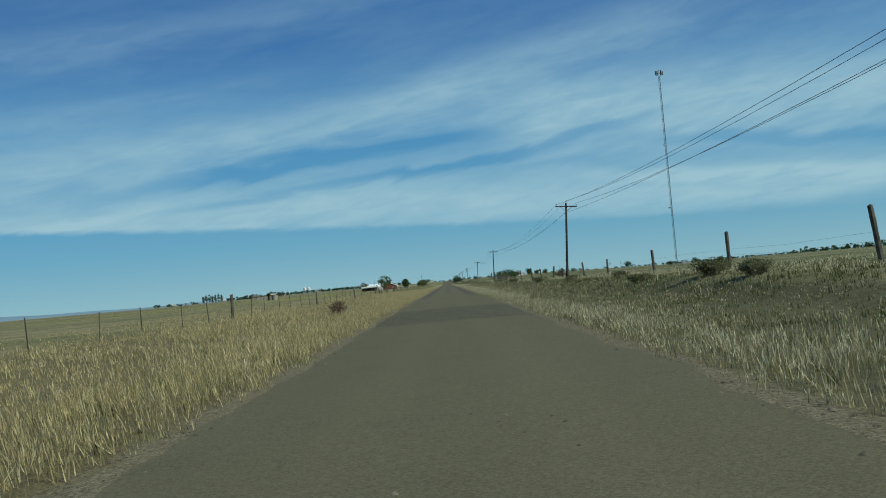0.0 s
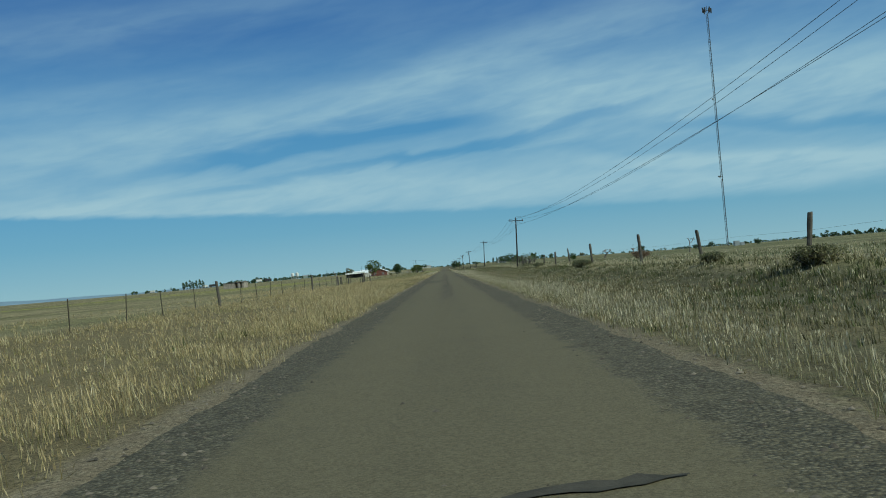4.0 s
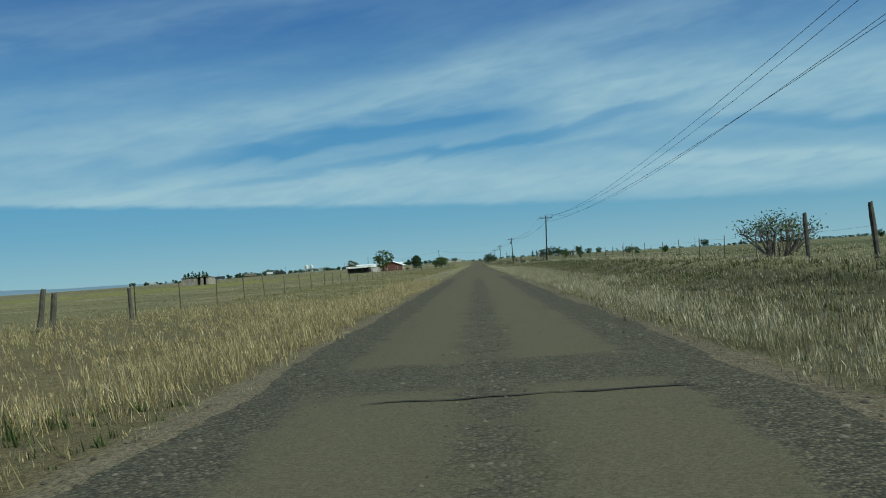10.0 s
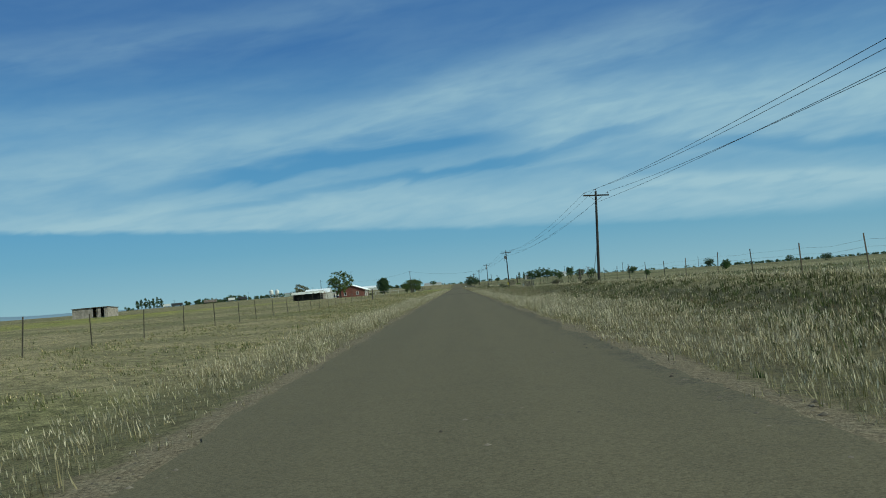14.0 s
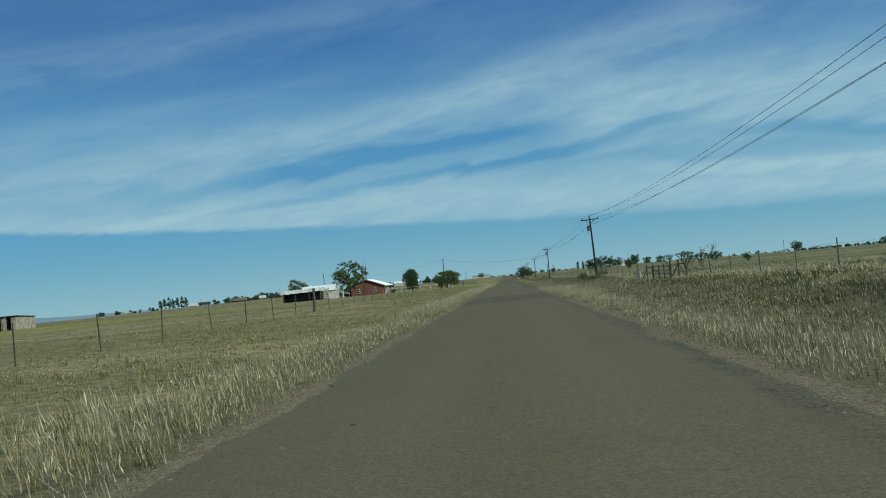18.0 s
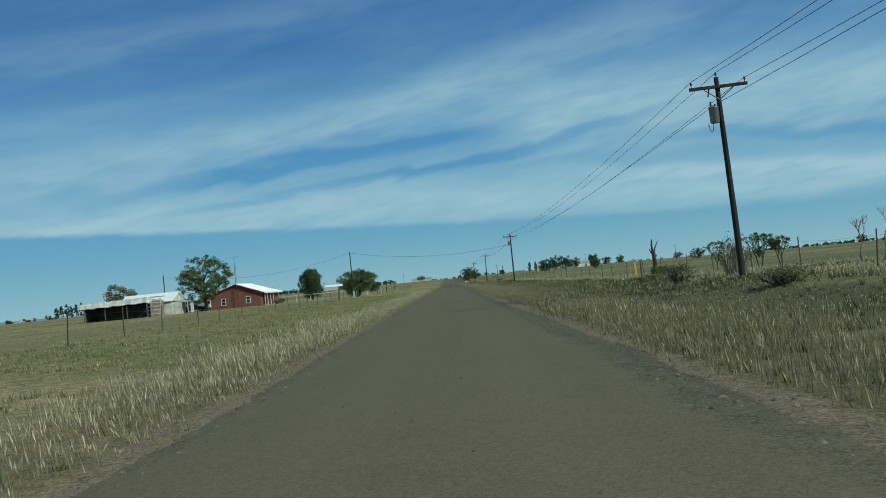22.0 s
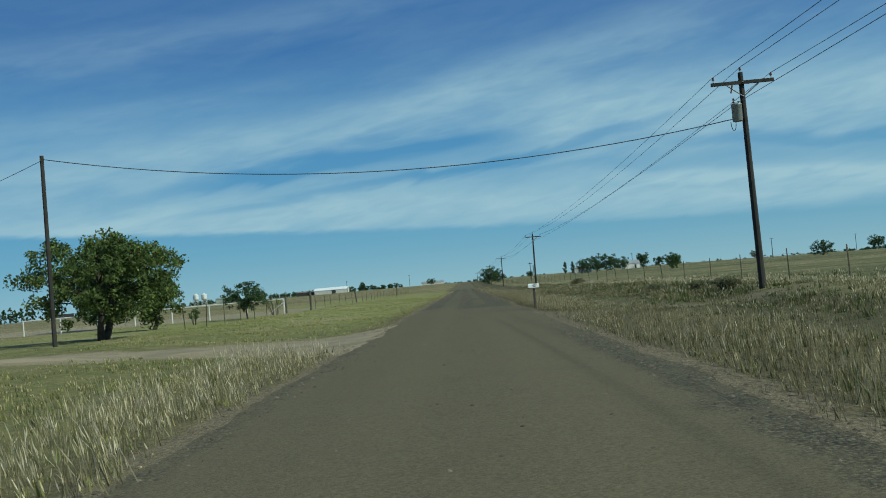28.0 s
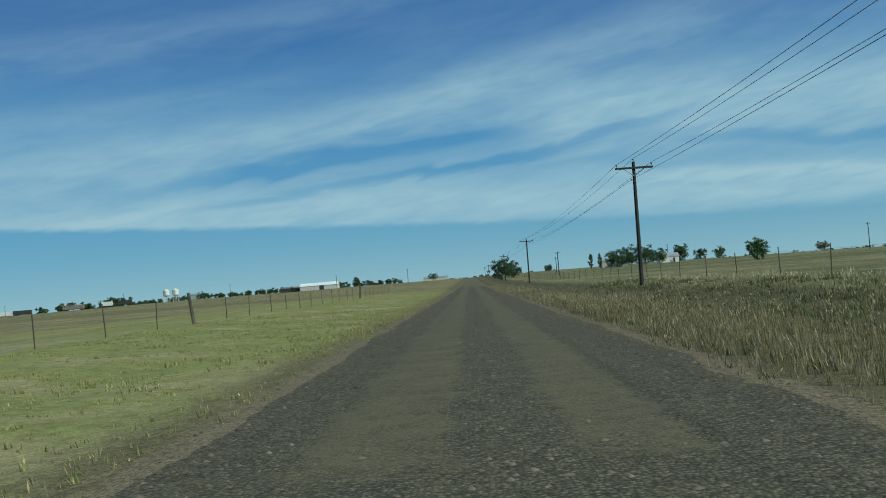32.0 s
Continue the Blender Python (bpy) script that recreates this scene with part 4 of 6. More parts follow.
def radio_mast(x, y, top):
    p = thing("radio_mast", x, y, "tall thin dark lattice radio mast", "radio mast")
    h = top - float(gz(x, y))
    r = 0.42
    legs = [(r * math.cos(a), r * math.sin(a)) for a in (0.5, 2.594, 4.689)]
    for lx, ly in legs:
        part("leg", Geo().rod((lx, ly, 0), (lx, ly, h - 2.5), 0.07, n=5), "mast", p)
    g = Geo()
    n = int((h - 2.5) / 1.2)
    for i in range(n):
        z0, z1 = i * 1.2, (i + 1) * 1.2
        for j in range(3):
            (ax, ay), (bx, by) = legs[j], legs[(j + 1) % 3]
            g.rod((ax, ay, z0), (bx, by, z1), 0.028, n=3, cap=False)
    part("bracing", g, "mast", p)
    part("base_plinth", Geo().box((0, 0, 0.15), (1.6, 1.6, 0.5), chamfer=0.05), "concrete", p)
    head = part("antenna_frame", Geo().rod((0, 0, h - 2.5), (0, 0, h + 0.6), 0.09).rod((-1.9, -0.8, h - 1.3), (1.9, 0.8, h - 1.3), 0.06).rod((-0.6, 1.7, h - 1.3), (0.6, -1.7, h - 1.3), 0.06), "mast", p)
    for ax, ay in ((-1.9, -0.8), (1.9, 0.8), (-0.6, 1.7), (0.6, -1.7), (-1.1, -1.2), (1.1, 1.0)):
        part("antenna_panel", Geo().box((ax, ay, h - 1.2), (0.5, 0.35, 2.1), chamfer=0.06), "mast", head)
    for z, s in ((28.6, 1.0), (60.0, 0.5)):
        part("dish", Geo().lathe([(0.1, -0.3), (0.55 * s, -0.1), (0.75 * s, 0.15), (0.75 * s, 0.3), (0.2, 0.45)], (-0.95, -0.5, z), 10), "can", p, "white drum antenna")
    part("cable_run", Geo().rod((0.1, 0.0, 0.5), (0.1, 0.0, h - 3), 0.07, n=5), "wire", p)
    for ex, ey, s in ((3.2, -1.0, 2.3), (6.0, 0.5, 1.6)):
        part("equipment_cabinet", Geo().box((ex, ey, s / 2 - 0.1), (s * 0.9, s * 0.8, s + 0.2), chamfer=0.05), "can", p)
    return p


radio_mast(114.7, 503.7, 97.9)


# ---- fences ----
TPOST = Geo()
TPOST.box((0, 0, 0.62), (0.045, 0.012, 1.5)).box((0, 0.022, 0.62), (0.012, 0.034, 1.5))
for q in range(9):
    TPOST.box((0, -0.012, 0.35 + 0.11 * q), (0.03, 0.014, 0.02))
TPOST_ME = TPOST.mesh("post", M["tpost"])
RNG = random.Random(7)


def wood_post_mesh(h, r, seed, mat="post"):
    rng = random.Random(seed)
    g, n, rows = Geo(), 8, 6
    lean = rng.uniform(-0.06, 0.06)
    pts = []
    for j in range(rows):
        z = -0.3 + (h + 0.3) * j / (rows - 1)
        for i in range(n):
            rr = r * (1.08 - 0.16 * j / (rows - 1)) * rng.uniform(0.86, 1.12)
            pts.append((lean * z + rr * math.cos(6.2832 * i / n), rr * math.sin(6.2832 * i / n), z + (rng.uniform(-0.04, 0.03) if j == rows - 1 else 0)))
    faces = [(j * n + i, j * n + (i + 1) % n, (j + 1) * n + (i + 1) % n, (j + 1) * n + i) for j in range(rows - 1) for i in range(n)]
    faces += [tuple(range((rows - 1) * n, rows * n)), tuple(range(n))[::-1]]
    g.add(pts, faces)
    return g.mesh("post", M[mat])


WOOD = [wood_post_mesh(1.62 + 0.09 * k, 0.085 + 0.012 * (k % 3), k) for k in range(6)]


def fence(name, rows, label, strands=(0.35, 0.62, 0.9, 1.15)):
    """rows: (x, y, kind); kind t steel post, w wooden post. Strands run from post to post."""
    x0, y0 = rows[0][0], rows[0][1]
    f = thing(name, x0, y0, label, "fence")
    z0 = float(gz(x0, y0))
    for x, y, k in rows:
        ob = new("post", TPOST_ME if k == "t" else WOOD[RNG.randrange(6)])
        ob.parent = f
        ob.matrix_basis = pose(x - x0, y - y0, float(gz(x, y)) - z0, RNG.uniform(-3, 3), RNG.uniform(-4, 4), RNG.uniform(-25, 25))
        if k == "w":
            tagged(ob, "thick grey wooden post")
    for h in strands:
        pts = []
        for (xa, ya, _), (xb, yb, _) in zip(rows, rows[1:]):
            pts += [(xa - x0, ya - y0, float(gz(xa, ya)) - z0 + h), ((xa + xb) / 2 - x0, (ya + yb) / 2 - y0, float(gz((xa + xb) / 2, (ya + yb) / 2)) - z0 + h - 0.03)]
        part("strand", Geo().tube(pts, 0.0035, 3), "tpost", f)
    return f


def fence_rows(y0, y1, gap, x, timber=()):
    rows, y, k = [], y0, 0
    while y <= y1:
        rows.append((x + RNG.uniform(-0.12, 0.12), y + RNG.uniform(-0.25, 0.25), "w" if any(abs(y - q) < gap / 2 for q in timber) else "t"))
        y += gap
        k += 1
    return rows


fence("wire_fence", fence_rows(28.6, 268, 6.25, -14.8, (90.6, 135, 179, 222.7)), "barbed-wire fence on thin steel posts in tall grass")
fence("wire_fence", fence_rows(294, 664, 6.4, -14.9, (514.7,))[:-1] + [(-15.3, 664.2, "w")], "barbed-wire fence on thin steel posts along the pasture")
fence("wire_fence", [(-15.3, 670.4, "t"), (-15.2, 676.6, "t"), (-15.2, 683, "w"), (-15.2, 687.5, "w")], "short run of wire fence on mixed posts")
fence("wire_fence", [(-15.2, 716.5 + 4.3 * i, "t") for i in range(7)], "wire fence on black steel posts beside the lawn")
fence("wire_fence", [(-14.8, 756.4, "w"), (-14.9, 757.3, "w")] + fence_rows(762, 930, 6.5, -15.3, (800, 880)), "wire fence on leaning steel posts along a bare pen")
fence("wire_fence", [(14.0, y, "w") for y in (57, 73.7, 91, 109.6, 124, 139, 152.8, 168, 184, 206.8, 223, 237, 251)], "sagging wire fence on dark wooden posts above a bank", (0.5, 0.8, 1.1))
fence("wire_fence", [(14.0, 287, "w"), (14.0, 294, "w")] + fence_rows(301, 508, 6.4, 14.0, (457.7,)), "wire fence on thin steel posts above a weedy bank")
fence("wire_fence", fence_rows(545, 640, 6.4, 14.2), "wire fence on steel and wooden posts")
fence("wire_fence", fence_rows(646.5, 1010, 6.7, 14.1), "long wire fence on thin steel posts")


def wooden_post(x, y, h, r, seed, label, lean=(0, 0), mat="post"):
    ob = new("fence_post", wood_post_mesh(h, r, seed, mat))
    ob.matrix_basis = pose(x, y, float(gz(x, y)), lean[0], lean[1], 0)
    return tagged(ob, label, "post", "old loose posts")


for k, (x, y, h, r, le) in enumerate([(-17.35, 272, 1.6, 0.13, (0, -6)), (-16.95, 272.2, 1.5, 0.16, (0, 3)), (-15.75, 271.7, 1.75, 0.13, (0, 3)), (-15.4, 271.9, 2.0, 0.06, (0, 4)),
                                      (-14.2, 276.5, 1.55, 0.07, (0, 9)), (-13.75, 276.7, 1.4, 0.13, (0, 3)), (-14.5, 284.0, 1.65, 0.12, (0, 7)), (-14.2, 284.3, 1.5, 0.13, (0, 5)),
                                      (-13.6, 290.0, 1.45, 0.1, (0, 1)), (13.0, 134.2, 1.5, 0.11, (0, 0)), (-15.1, 690.5, 1.2, 0.1, (0, 2)), (13.95, 601.6, 1.45, 0.07, (-2, 2))]):
    wooden_post(x, y, 0.88 * h, 0.8 * r, 20 + k, "split grey wooden post leaning in the grass", le)


def pipe_gate(name, pts, rails, label, post_h=1.25, mat="post", group=""):
    x0, y0 = pts[0]
    z0 = float(gz(x0, y0))
    g = thing(name, x0, y0, label, "gate", group)
    loc = [(x - x0, y - y0, float(gz(x, y)) - z0) for x, y in pts]
    for k, (x, y, z) in enumerate(loc):
        part("post", Geo().rod((x, y, z - 0.2), (x, y, z + post_h * (1.0 + 0.08 * (k % 2))), 0.065, 0.058, 8), mat, g)
    for a, b in zip(loc, loc[1:]):
        for h in rails:
            part("rail", Geo().rod((a[0], a[1], a[2] + h), (b[0], b[1], b[2] + h), 0.035, n=6), mat, g)
    return g


g1 = pipe_gate("corral_gate", [(14.0, 264.8), (14.0, 273.1)], (0.95,), "dark timber gate bay with a single rail")
g2 = pipe_gate("corral_gate", [(14.0, 273.4), (14.0, 276.2), (14.05, 281.8), (14.0, 285.5)], (0.45, 0.85), "rusty pipe corral rails between dark posts", 1.1)
part("brace", Geo().rod((0, 0.2, 0.25), (0, 8.0, 1.05), 0.035, n=6), "post", g1)
g3 = pipe_gate("corral_gate", [(12.8, 515.7), (12.8, 518.5), (12.8, 521.2), (12.8, 524.2)], (0.25, 0.55, 0.85, 1.15), "dark rusty pipe gate with four rails", 1.25)
g5 = pipe_gate("corral_gate", [(12.8, 524.7), (12.8, 528.1)], (1.1,), "dark timber bay with a diagonal brace", 1.25)
part("brace", Geo().rod((0, 3.5, 1.1), (0, 6.6, 0.1), 0.045, n=6), "post", g5)
g4 = pipe_gate("corral_gate", [(13.0, 509.8), (12.9, 512.3), (12.8, 515.2)], (1.15,), "dark braced corner post of a wire fence", 1.35)
part("brace", Geo().rod((0, 0.1, 0.2), (-0.1, 2.4, 1.2), 0.045, n=6), "post", g4)
part("brace", Geo().rod((-0.2, 5.2, 0.2), (-0.1, 2.6, 1.2), 0.045, n=6), "post", g4)
wooden_post(12.8, 533.4, 1.7, 0.06, 60, "pale bleached upright post beside the gate", (0, -2), "dead_bark")

pf = thing("pipe_fence", -15.2, 745.2, "white-painted pipe rail fence by the lawn", "fence")
for i in range(8):
    x = -3.16 * i
    part("post", Geo().rod((x, 0, -0.3 + float(gz(-15.2 + x, 745.2) - gz(-15.2, 745.2))), (x, 0, 1.25), 0.055, n=8), "white", pf)
part("rail", Geo().rod((0, 0, 1.25), (-22.2, 0, 1.28), 0.05, n=8), "white", pf)
part("brace", Geo().rod((0, 0, 1.0), (-1.3, 0.0, 0.1), 0.045, n=6), "white", pf)
part("end_post", Geo().rod((0.15, 0.1, -0.3), (0.15, 0.1, 1.5), 0.09, 0.08, 8), "post", pf, "dark wooden end post")

for k, (x, y, le) in enumerate(((13.55, 601.6, -3), (13.72, 602.2, -5))):
    m = thing("marker_post", x, y, "yellow plastic utility marker post in the grass", "marker post", "yellow markers")
    part("shaft", Geo().box((0, 0, 0.6), (0.09, 0.05, 1.3), pose(0, 0, 0, 0, le, 0), 0.015), "yellow", m)
    part("cap", Geo().box((0, 0, 1.27), (0.1, 0.06, 0.06), pose(0, 0, 0, 0, le, 0), 0.02), "yellow", m)


def pedestal(x, y, h, label):
    p = thing("utility_pedestal", x, y, label, "utility box")
    part("body", Geo().box((0, 0, h / 2 - 0.1), (0.3, 0.26, h + 0.1), chamfer=0.03), "ped", p)
    part("cap", Geo().box((0, 0, h - 0.03), (0.34, 0.3, 0.08), chamfer=0.04), "ped", p)
    part("latch", Geo().box((0, -0.14, h * 0.6), (0.05, 0.03, 0.1)), "steel", p)


pedestal(-14.9, 681.3, 1.05, "pale green utility pedestal in mown grass")
pedestal(13.0, 534.9, 0.75, "pale green utility pedestal behind the gate")
pedestal(15.3, 699.2, 0.7, "small pale utility pedestal by the fence")


def mailbox(x, y):
    b = thing("mailbox", x, y, "white rural mailbox on a weathered wooden post", "mailbox")
    part("post", Geo().box((0, 0, 0.42), (0.1, 0.1, 1.0), chamfer=0.012), "post", b)
    part("shelf", Geo().box((0, 0, 0.93), (0.5, 0.2, 0.03)), "post", b)
    n = 9
    prof = [(-0.085, 0.0), (0.085, 0.0)] + [(0.085 * math.cos(a), 0.1 + 0.085 * math.sin(a)) for a in np.linspace(0, math.pi, n)]
    pts = [(xx, px, 0.945 + pz) for xx in (-0.24, 0.24) for px, pz in prof]
    k = len(prof)
    body = part("box", Geo().add(pts, [tuple(range(k)), tuple(range(k, 2 * k))[::-1]] + [(i, k + i, k + (i + 1) % k, (i + 1) % k) for i in range(k)]), "white_roof", b)
    part("door", Geo().box((-0.248, 0, 1.03), (0.012, 0.17, 0.17), chamfer=0.005), "white_roof", body)
    part("flag", Geo().box((0.05, -0.095, 1.1), (0.16, 0.006, 0.05)), "tin", body)
    for i, w in enumerate((0.22, 0.16)):
        part("lettering", Geo().box((0.02, -0.0865, 1.05 - 0.05 * i), (w, 0.003, 0.02)), "wire", body, "dark unreadable bar of lettering")


mailbox(3.2, 709.2)

stick = thing("dead_trunk_post", -17.6, 272.0, "bleached twisted dead trunk among old posts", "dead trunk")
part("stem", Geo().rod((0, 0, -0.2), (0.1, 0, 0.8), 0.13, 0.1, 7).rod((0.1, 0, 0.8), (-0.05, 0.05, 1.5), 0.1, 0.075, 7).rod((-0.05, 0.05, 1.5), (-0.5, 0.1, 2.35), 0.075, 0.04, 6), "dead_bark", stick)
part("side_limb", Geo().rod((0.08, 0, 0.7), (-0.2, 0.1, 1.0), 0.06, 0.04, 5), "dead_bark", stick)
part("side_limb", Geo().rod((0.0, 0.0, 1.2), (0.25, 0.0, 1.6), 0.05, 0.03, 5), "dead_bark", stick)


# ---- buildings ----
def slab(a, b, c, d, t):
    """A thick sheet over four corners, t metres thick downwards."""
    pts = [a, b, c, d] + [(p[0], p[1], p[2] - t) for p in (a, b, c, d)]
    return pts, [(0, 1, 2, 3), (7, 6, 5, 4), (0, 4, 5, 1), (1, 5, 6, 2), (2, 6, 7, 3), (3, 7, 4, 0)]


def ribs(g, a, b, c, d, n, r=0.03):
    """Raised ribs from edge a-b down to edge d-c."""
    a, b, c, d = (Vector(p) for p in (a, b, c, d))
    for i in range(n + 1):
        u = i / n
        p, q = a.lerp(b, u), d.lerp(c, u)
        g.rod(p + Vector((0, 0, 0.01)), q + Vector((0, 0, 0.01)), r, n=4)


def house_window(parent, x, z, w, h, y=0.0):
    """A sash window in the gable wall that faces -y."""
    win = part("window", Geo().box((x, y + 0.02, z), (w, 0.1, h)), "glass", parent, "dark double-hung sash window")
    t = 0.09
    part("frame", Geo().box((x - w / 2, y - 0.05, z), (t, 0.12, h + 2 * t)).box((x + w / 2, y - 0.05, z), (t, 0.12, h + 2 * t)).box((x, y - 0.05, z + h / 2 + t / 2), (w, 0.12, t)), "white", win, "white window frame")
    part("sill", Geo().box((x, y - 0.1, z - h / 2 - 0.04), (w + 0.24, 0.2, 0.08)), "white", win)
    part("sash_bar", Geo().box((x, y - 0.045, z), (w, 0.06, 0.05)), "white", win)


def house():
    x0, y0 = -41.3, 716.4
    h = thing("brick_house", x0, y0, "single-storey red-brick farmhouse with white metal roof", "house")
    wl, wr, L = -5.6, 5.0, 19.0
    eave, top = 2.55, 4.45
    # gable wall with window openings
    opens = [(-5.0, 1.25, 0.7, 1.1), (-2.15, 1.3, 0.8, 1.15), (2.6, 1.35, 0.8, 1.15)]
    g = Geo()
    xs = sorted({wl, wr, *[o[0] - o[2] / 2 for o in opens], *[o[0] + o[2] / 2 for o in opens]})
    for a, b in zip(xs, xs[1:]):
        mid = (a + b) / 2
        hole = [o for o in opens if abs(mid - o[0]) < o[2] / 2]
        spans = [(-0.3, hole[0][1] - hole[0][3] / 2), (hole[0][1] + hole[0][3] / 2, eave)] if hole else [(-0.3, eave)]
        for lo, hi in spans:
            g.box((mid, 0.1, (lo + hi) / 2), (b - a, 0.2, hi - lo))
    apex = (0.4, top)
    g.add([(wl, 0, eave), (wr, 0, eave), (apex[0], 0, apex[1]), (wl, 0.2, eave), (wr, 0.2, eave), (apex[0], 0.2, apex[1])], [(0, 1, 2), (5, 4, 3), (0, 2, 5, 3), (1, 4, 5, 2)])
    part("gable_wall", g, "brick", h)
    part("back_wall", Geo().box(((wl + wr) / 2, L - 0.1, eave / 2 - 0.15), (wr - wl, 0.2, eave + 0.3)), "brick", h)
    part("side_wall", Geo().box((wl + 0.1, L / 2, eave / 2 - 0.15), (0.2, L - 0.4, eave + 0.3)), "brick", h)
    part("porch_wall", Geo().box((wr - 1.9, 6.1, eave / 2 - 0.15), (0.2, 8.0, eave + 0.3)).box((wr - 0.1, 1.15, eave / 2 - 0.15), (0.2, 1.9, eave + 0.3)).box((wr - 0.1, 15.4, eave / 2 - 0.15), (0.2, 6.8, eave + 0.3))
         .box((wr - 1.0, 2.2, eave / 2 - 0.15), (2.0, 0.2, eave + 0.3)).box((wr - 1.0, 11.9, eave / 2 - 0.15), (2.0, 0.2, eave + 0.3)), "brick", h)
    part("ceiling", Geo().box(((wl + wr) / 2, L / 2, eave - 0.06), (wr - wl - 0.45, L - 0.45, 0.05)), "white", h)
    for o in opens:
        house_window(h, o[0], o[1], o[2], o[3])
    d = part("front_door", Geo().box((wr - 1.77, 6.6, 1.0), (0.06, 0.92, 2.05)), "old_white", h, "white panelled front door")
    part("door_handle", Geo().rod((wr - 1.74, 6.25, 1.0), (wr - 1.66, 6.25, 1.0), 0.03), "steel", d)
    for y in (4.3, 9.2):
        w = part("window", Geo().box((wr - 1.77, y, 1.4), (0.05, 1.3, 1.1)), "glass", h, "dark porch window")
        part("frame", Geo().box((wr - 1.75, y - 0.68, 1.4), (0.08, 0.08, 1.2)).box((wr - 1.75, y + 0.68, 1.4), (0.08, 0.08, 1.2)).box((wr - 1.75, y, 2.0), (0.08, 1.44, 0.08)).box((wr - 1.75, y, 0.8), (0.1, 1.5, 0.08)), "white", w)
    part("porch_floor", Geo().box((wr - 0.7, 7.0, -0.05), (2.6, 9.8, 0.2)), "concrete", h)
    for y in (2.6, 5.2, 8.4, 11.6):
        part("porch_post", Geo().box((wr + 0.35, y, 1.22), (0.14, 0.14, 2.5), chamfer=0.02), "white", h, "white square porch post")
    part("porch_beam", Geo().box((wr + 0.35, 7.1, 2.48), (0.16, 10.2, 0.2)), "white", h)
    # roof: right slope with a hipped far end, left slope behind the ridge
    ov = 0.45
    ra, rb = (apex[0], -ov, top + 0.12), (apex[0], L - 4.2, top + 0.12)
    er0, er1 = (wr + 0.9, -ov, eave - 0.05), (wr + 0.9, L + 0.6, eave - 0.05)
    el0, el1 = (wl - ov, -ov, eave), (wl - ov, L + 0.6, eave)
    g = Geo()
    g.add(*slab(ra, er0, er1, rb, 0.07))
    g.add(*slab(el0, ra, rb, el1, 0.07))
    pts = [rb, er1, el1] + [(p[0], p[1], p[2] - 0.07) for p in (rb, er1, el1)]
    g.add(pts, [(0, 1, 2), (5, 4, 3), (1, 4, 5, 2)])
    roof = part("roof", g, "white_roof", h, "bright white metal roof")
    g = Geo()
    ribs(g, ra, rb, er1, er0, 34, 0.022)
    part("roof_rib", g, "white_roof", roof)
    part("ridge_cap", Geo().rod(ra, rb, 0.09, n=6), "white_roof", roof)
    part("barge_board", Geo().rod((ra[0], ra[1], ra[2] - 0.13), (er0[0], er0[1], er0[2] - 0.13), 0.08, n=4).rod((ra[0], ra[1], ra[2] - 0.13), (el0[0], el0[1], el0[2] - 0.13), 0.08, n=4), "brick", roof, "dark red barge board")
    part("fascia", Geo().box((er0[0] - 0.03, (er0[1] + er1[1]) / 2, er0[2] - 0.12), (0.04, er1[1] - er0[1], 0.16)), "white", roof)
    ac = part("air_conditioner", Geo().box((opens[0][0], -0.25, 0.95), (0.6, 0.5, 0.42), chamfer=0.03), "white", h, "white window air conditioner")
    part("grille", Geo().box((opens[0][0], -0.505, 0.95), (0.5, 0.012, 0.32)), "tin", ac)


house()


def tv_tower(x, y, top):
    t = thing("antenna_tower", x, y, "slim steel lattice antenna tower at the house gable", "antenna tower")
    h = top - float(gz(x, y))
    legs = [(0.2 * math.cos(a), 0.2 * math.sin(a)) for a in (0.3, 2.39, 4.49)]
    for lx, ly in legs:
        part("leg", Geo().rod((lx, ly, -0.1), (lx * 0.7, ly * 0.7, h - 1.2), 0.022, n=5), "mast", t)
    for i in range(22):
        z = 0.2 + i * (h - 1.6) / 22
        g = Geo()
        for j in range(3):
            (ax, ay), (bx, by) = legs[j], legs[(j + 1) % 3]
            g.rod((ax * 0.9, ay * 0.9, z), (bx * 0.9, by * 0.9, z), 0.014, n=4)
        part("rung", g, "mast", t)
    part("mast_tube", Geo().rod((0, 0, h - 1.6), (0, 0, h), 0.025), "mast", t)
    a = part("aerial", Geo().rod((-0.8, 0, h - 0.05), (0.6, 0.3, h + 0.1), 0.018), "mast", t)
    for k in range(6):
        u = k / 5
        c = Vector((-0.8, 0, h - 0.05)).lerp(Vector((0.6, 0.3, h + 0.1)), u)
        part("element", Geo().rod(c - Vector((0.1, -0.5 + 0.25 * u, 0)), c + Vector((0.1, -0.5 + 0.25 * u, 0)), 0.01, n=4), "mast", a)


tv_tower(-40.6, 715.7, 10.0)


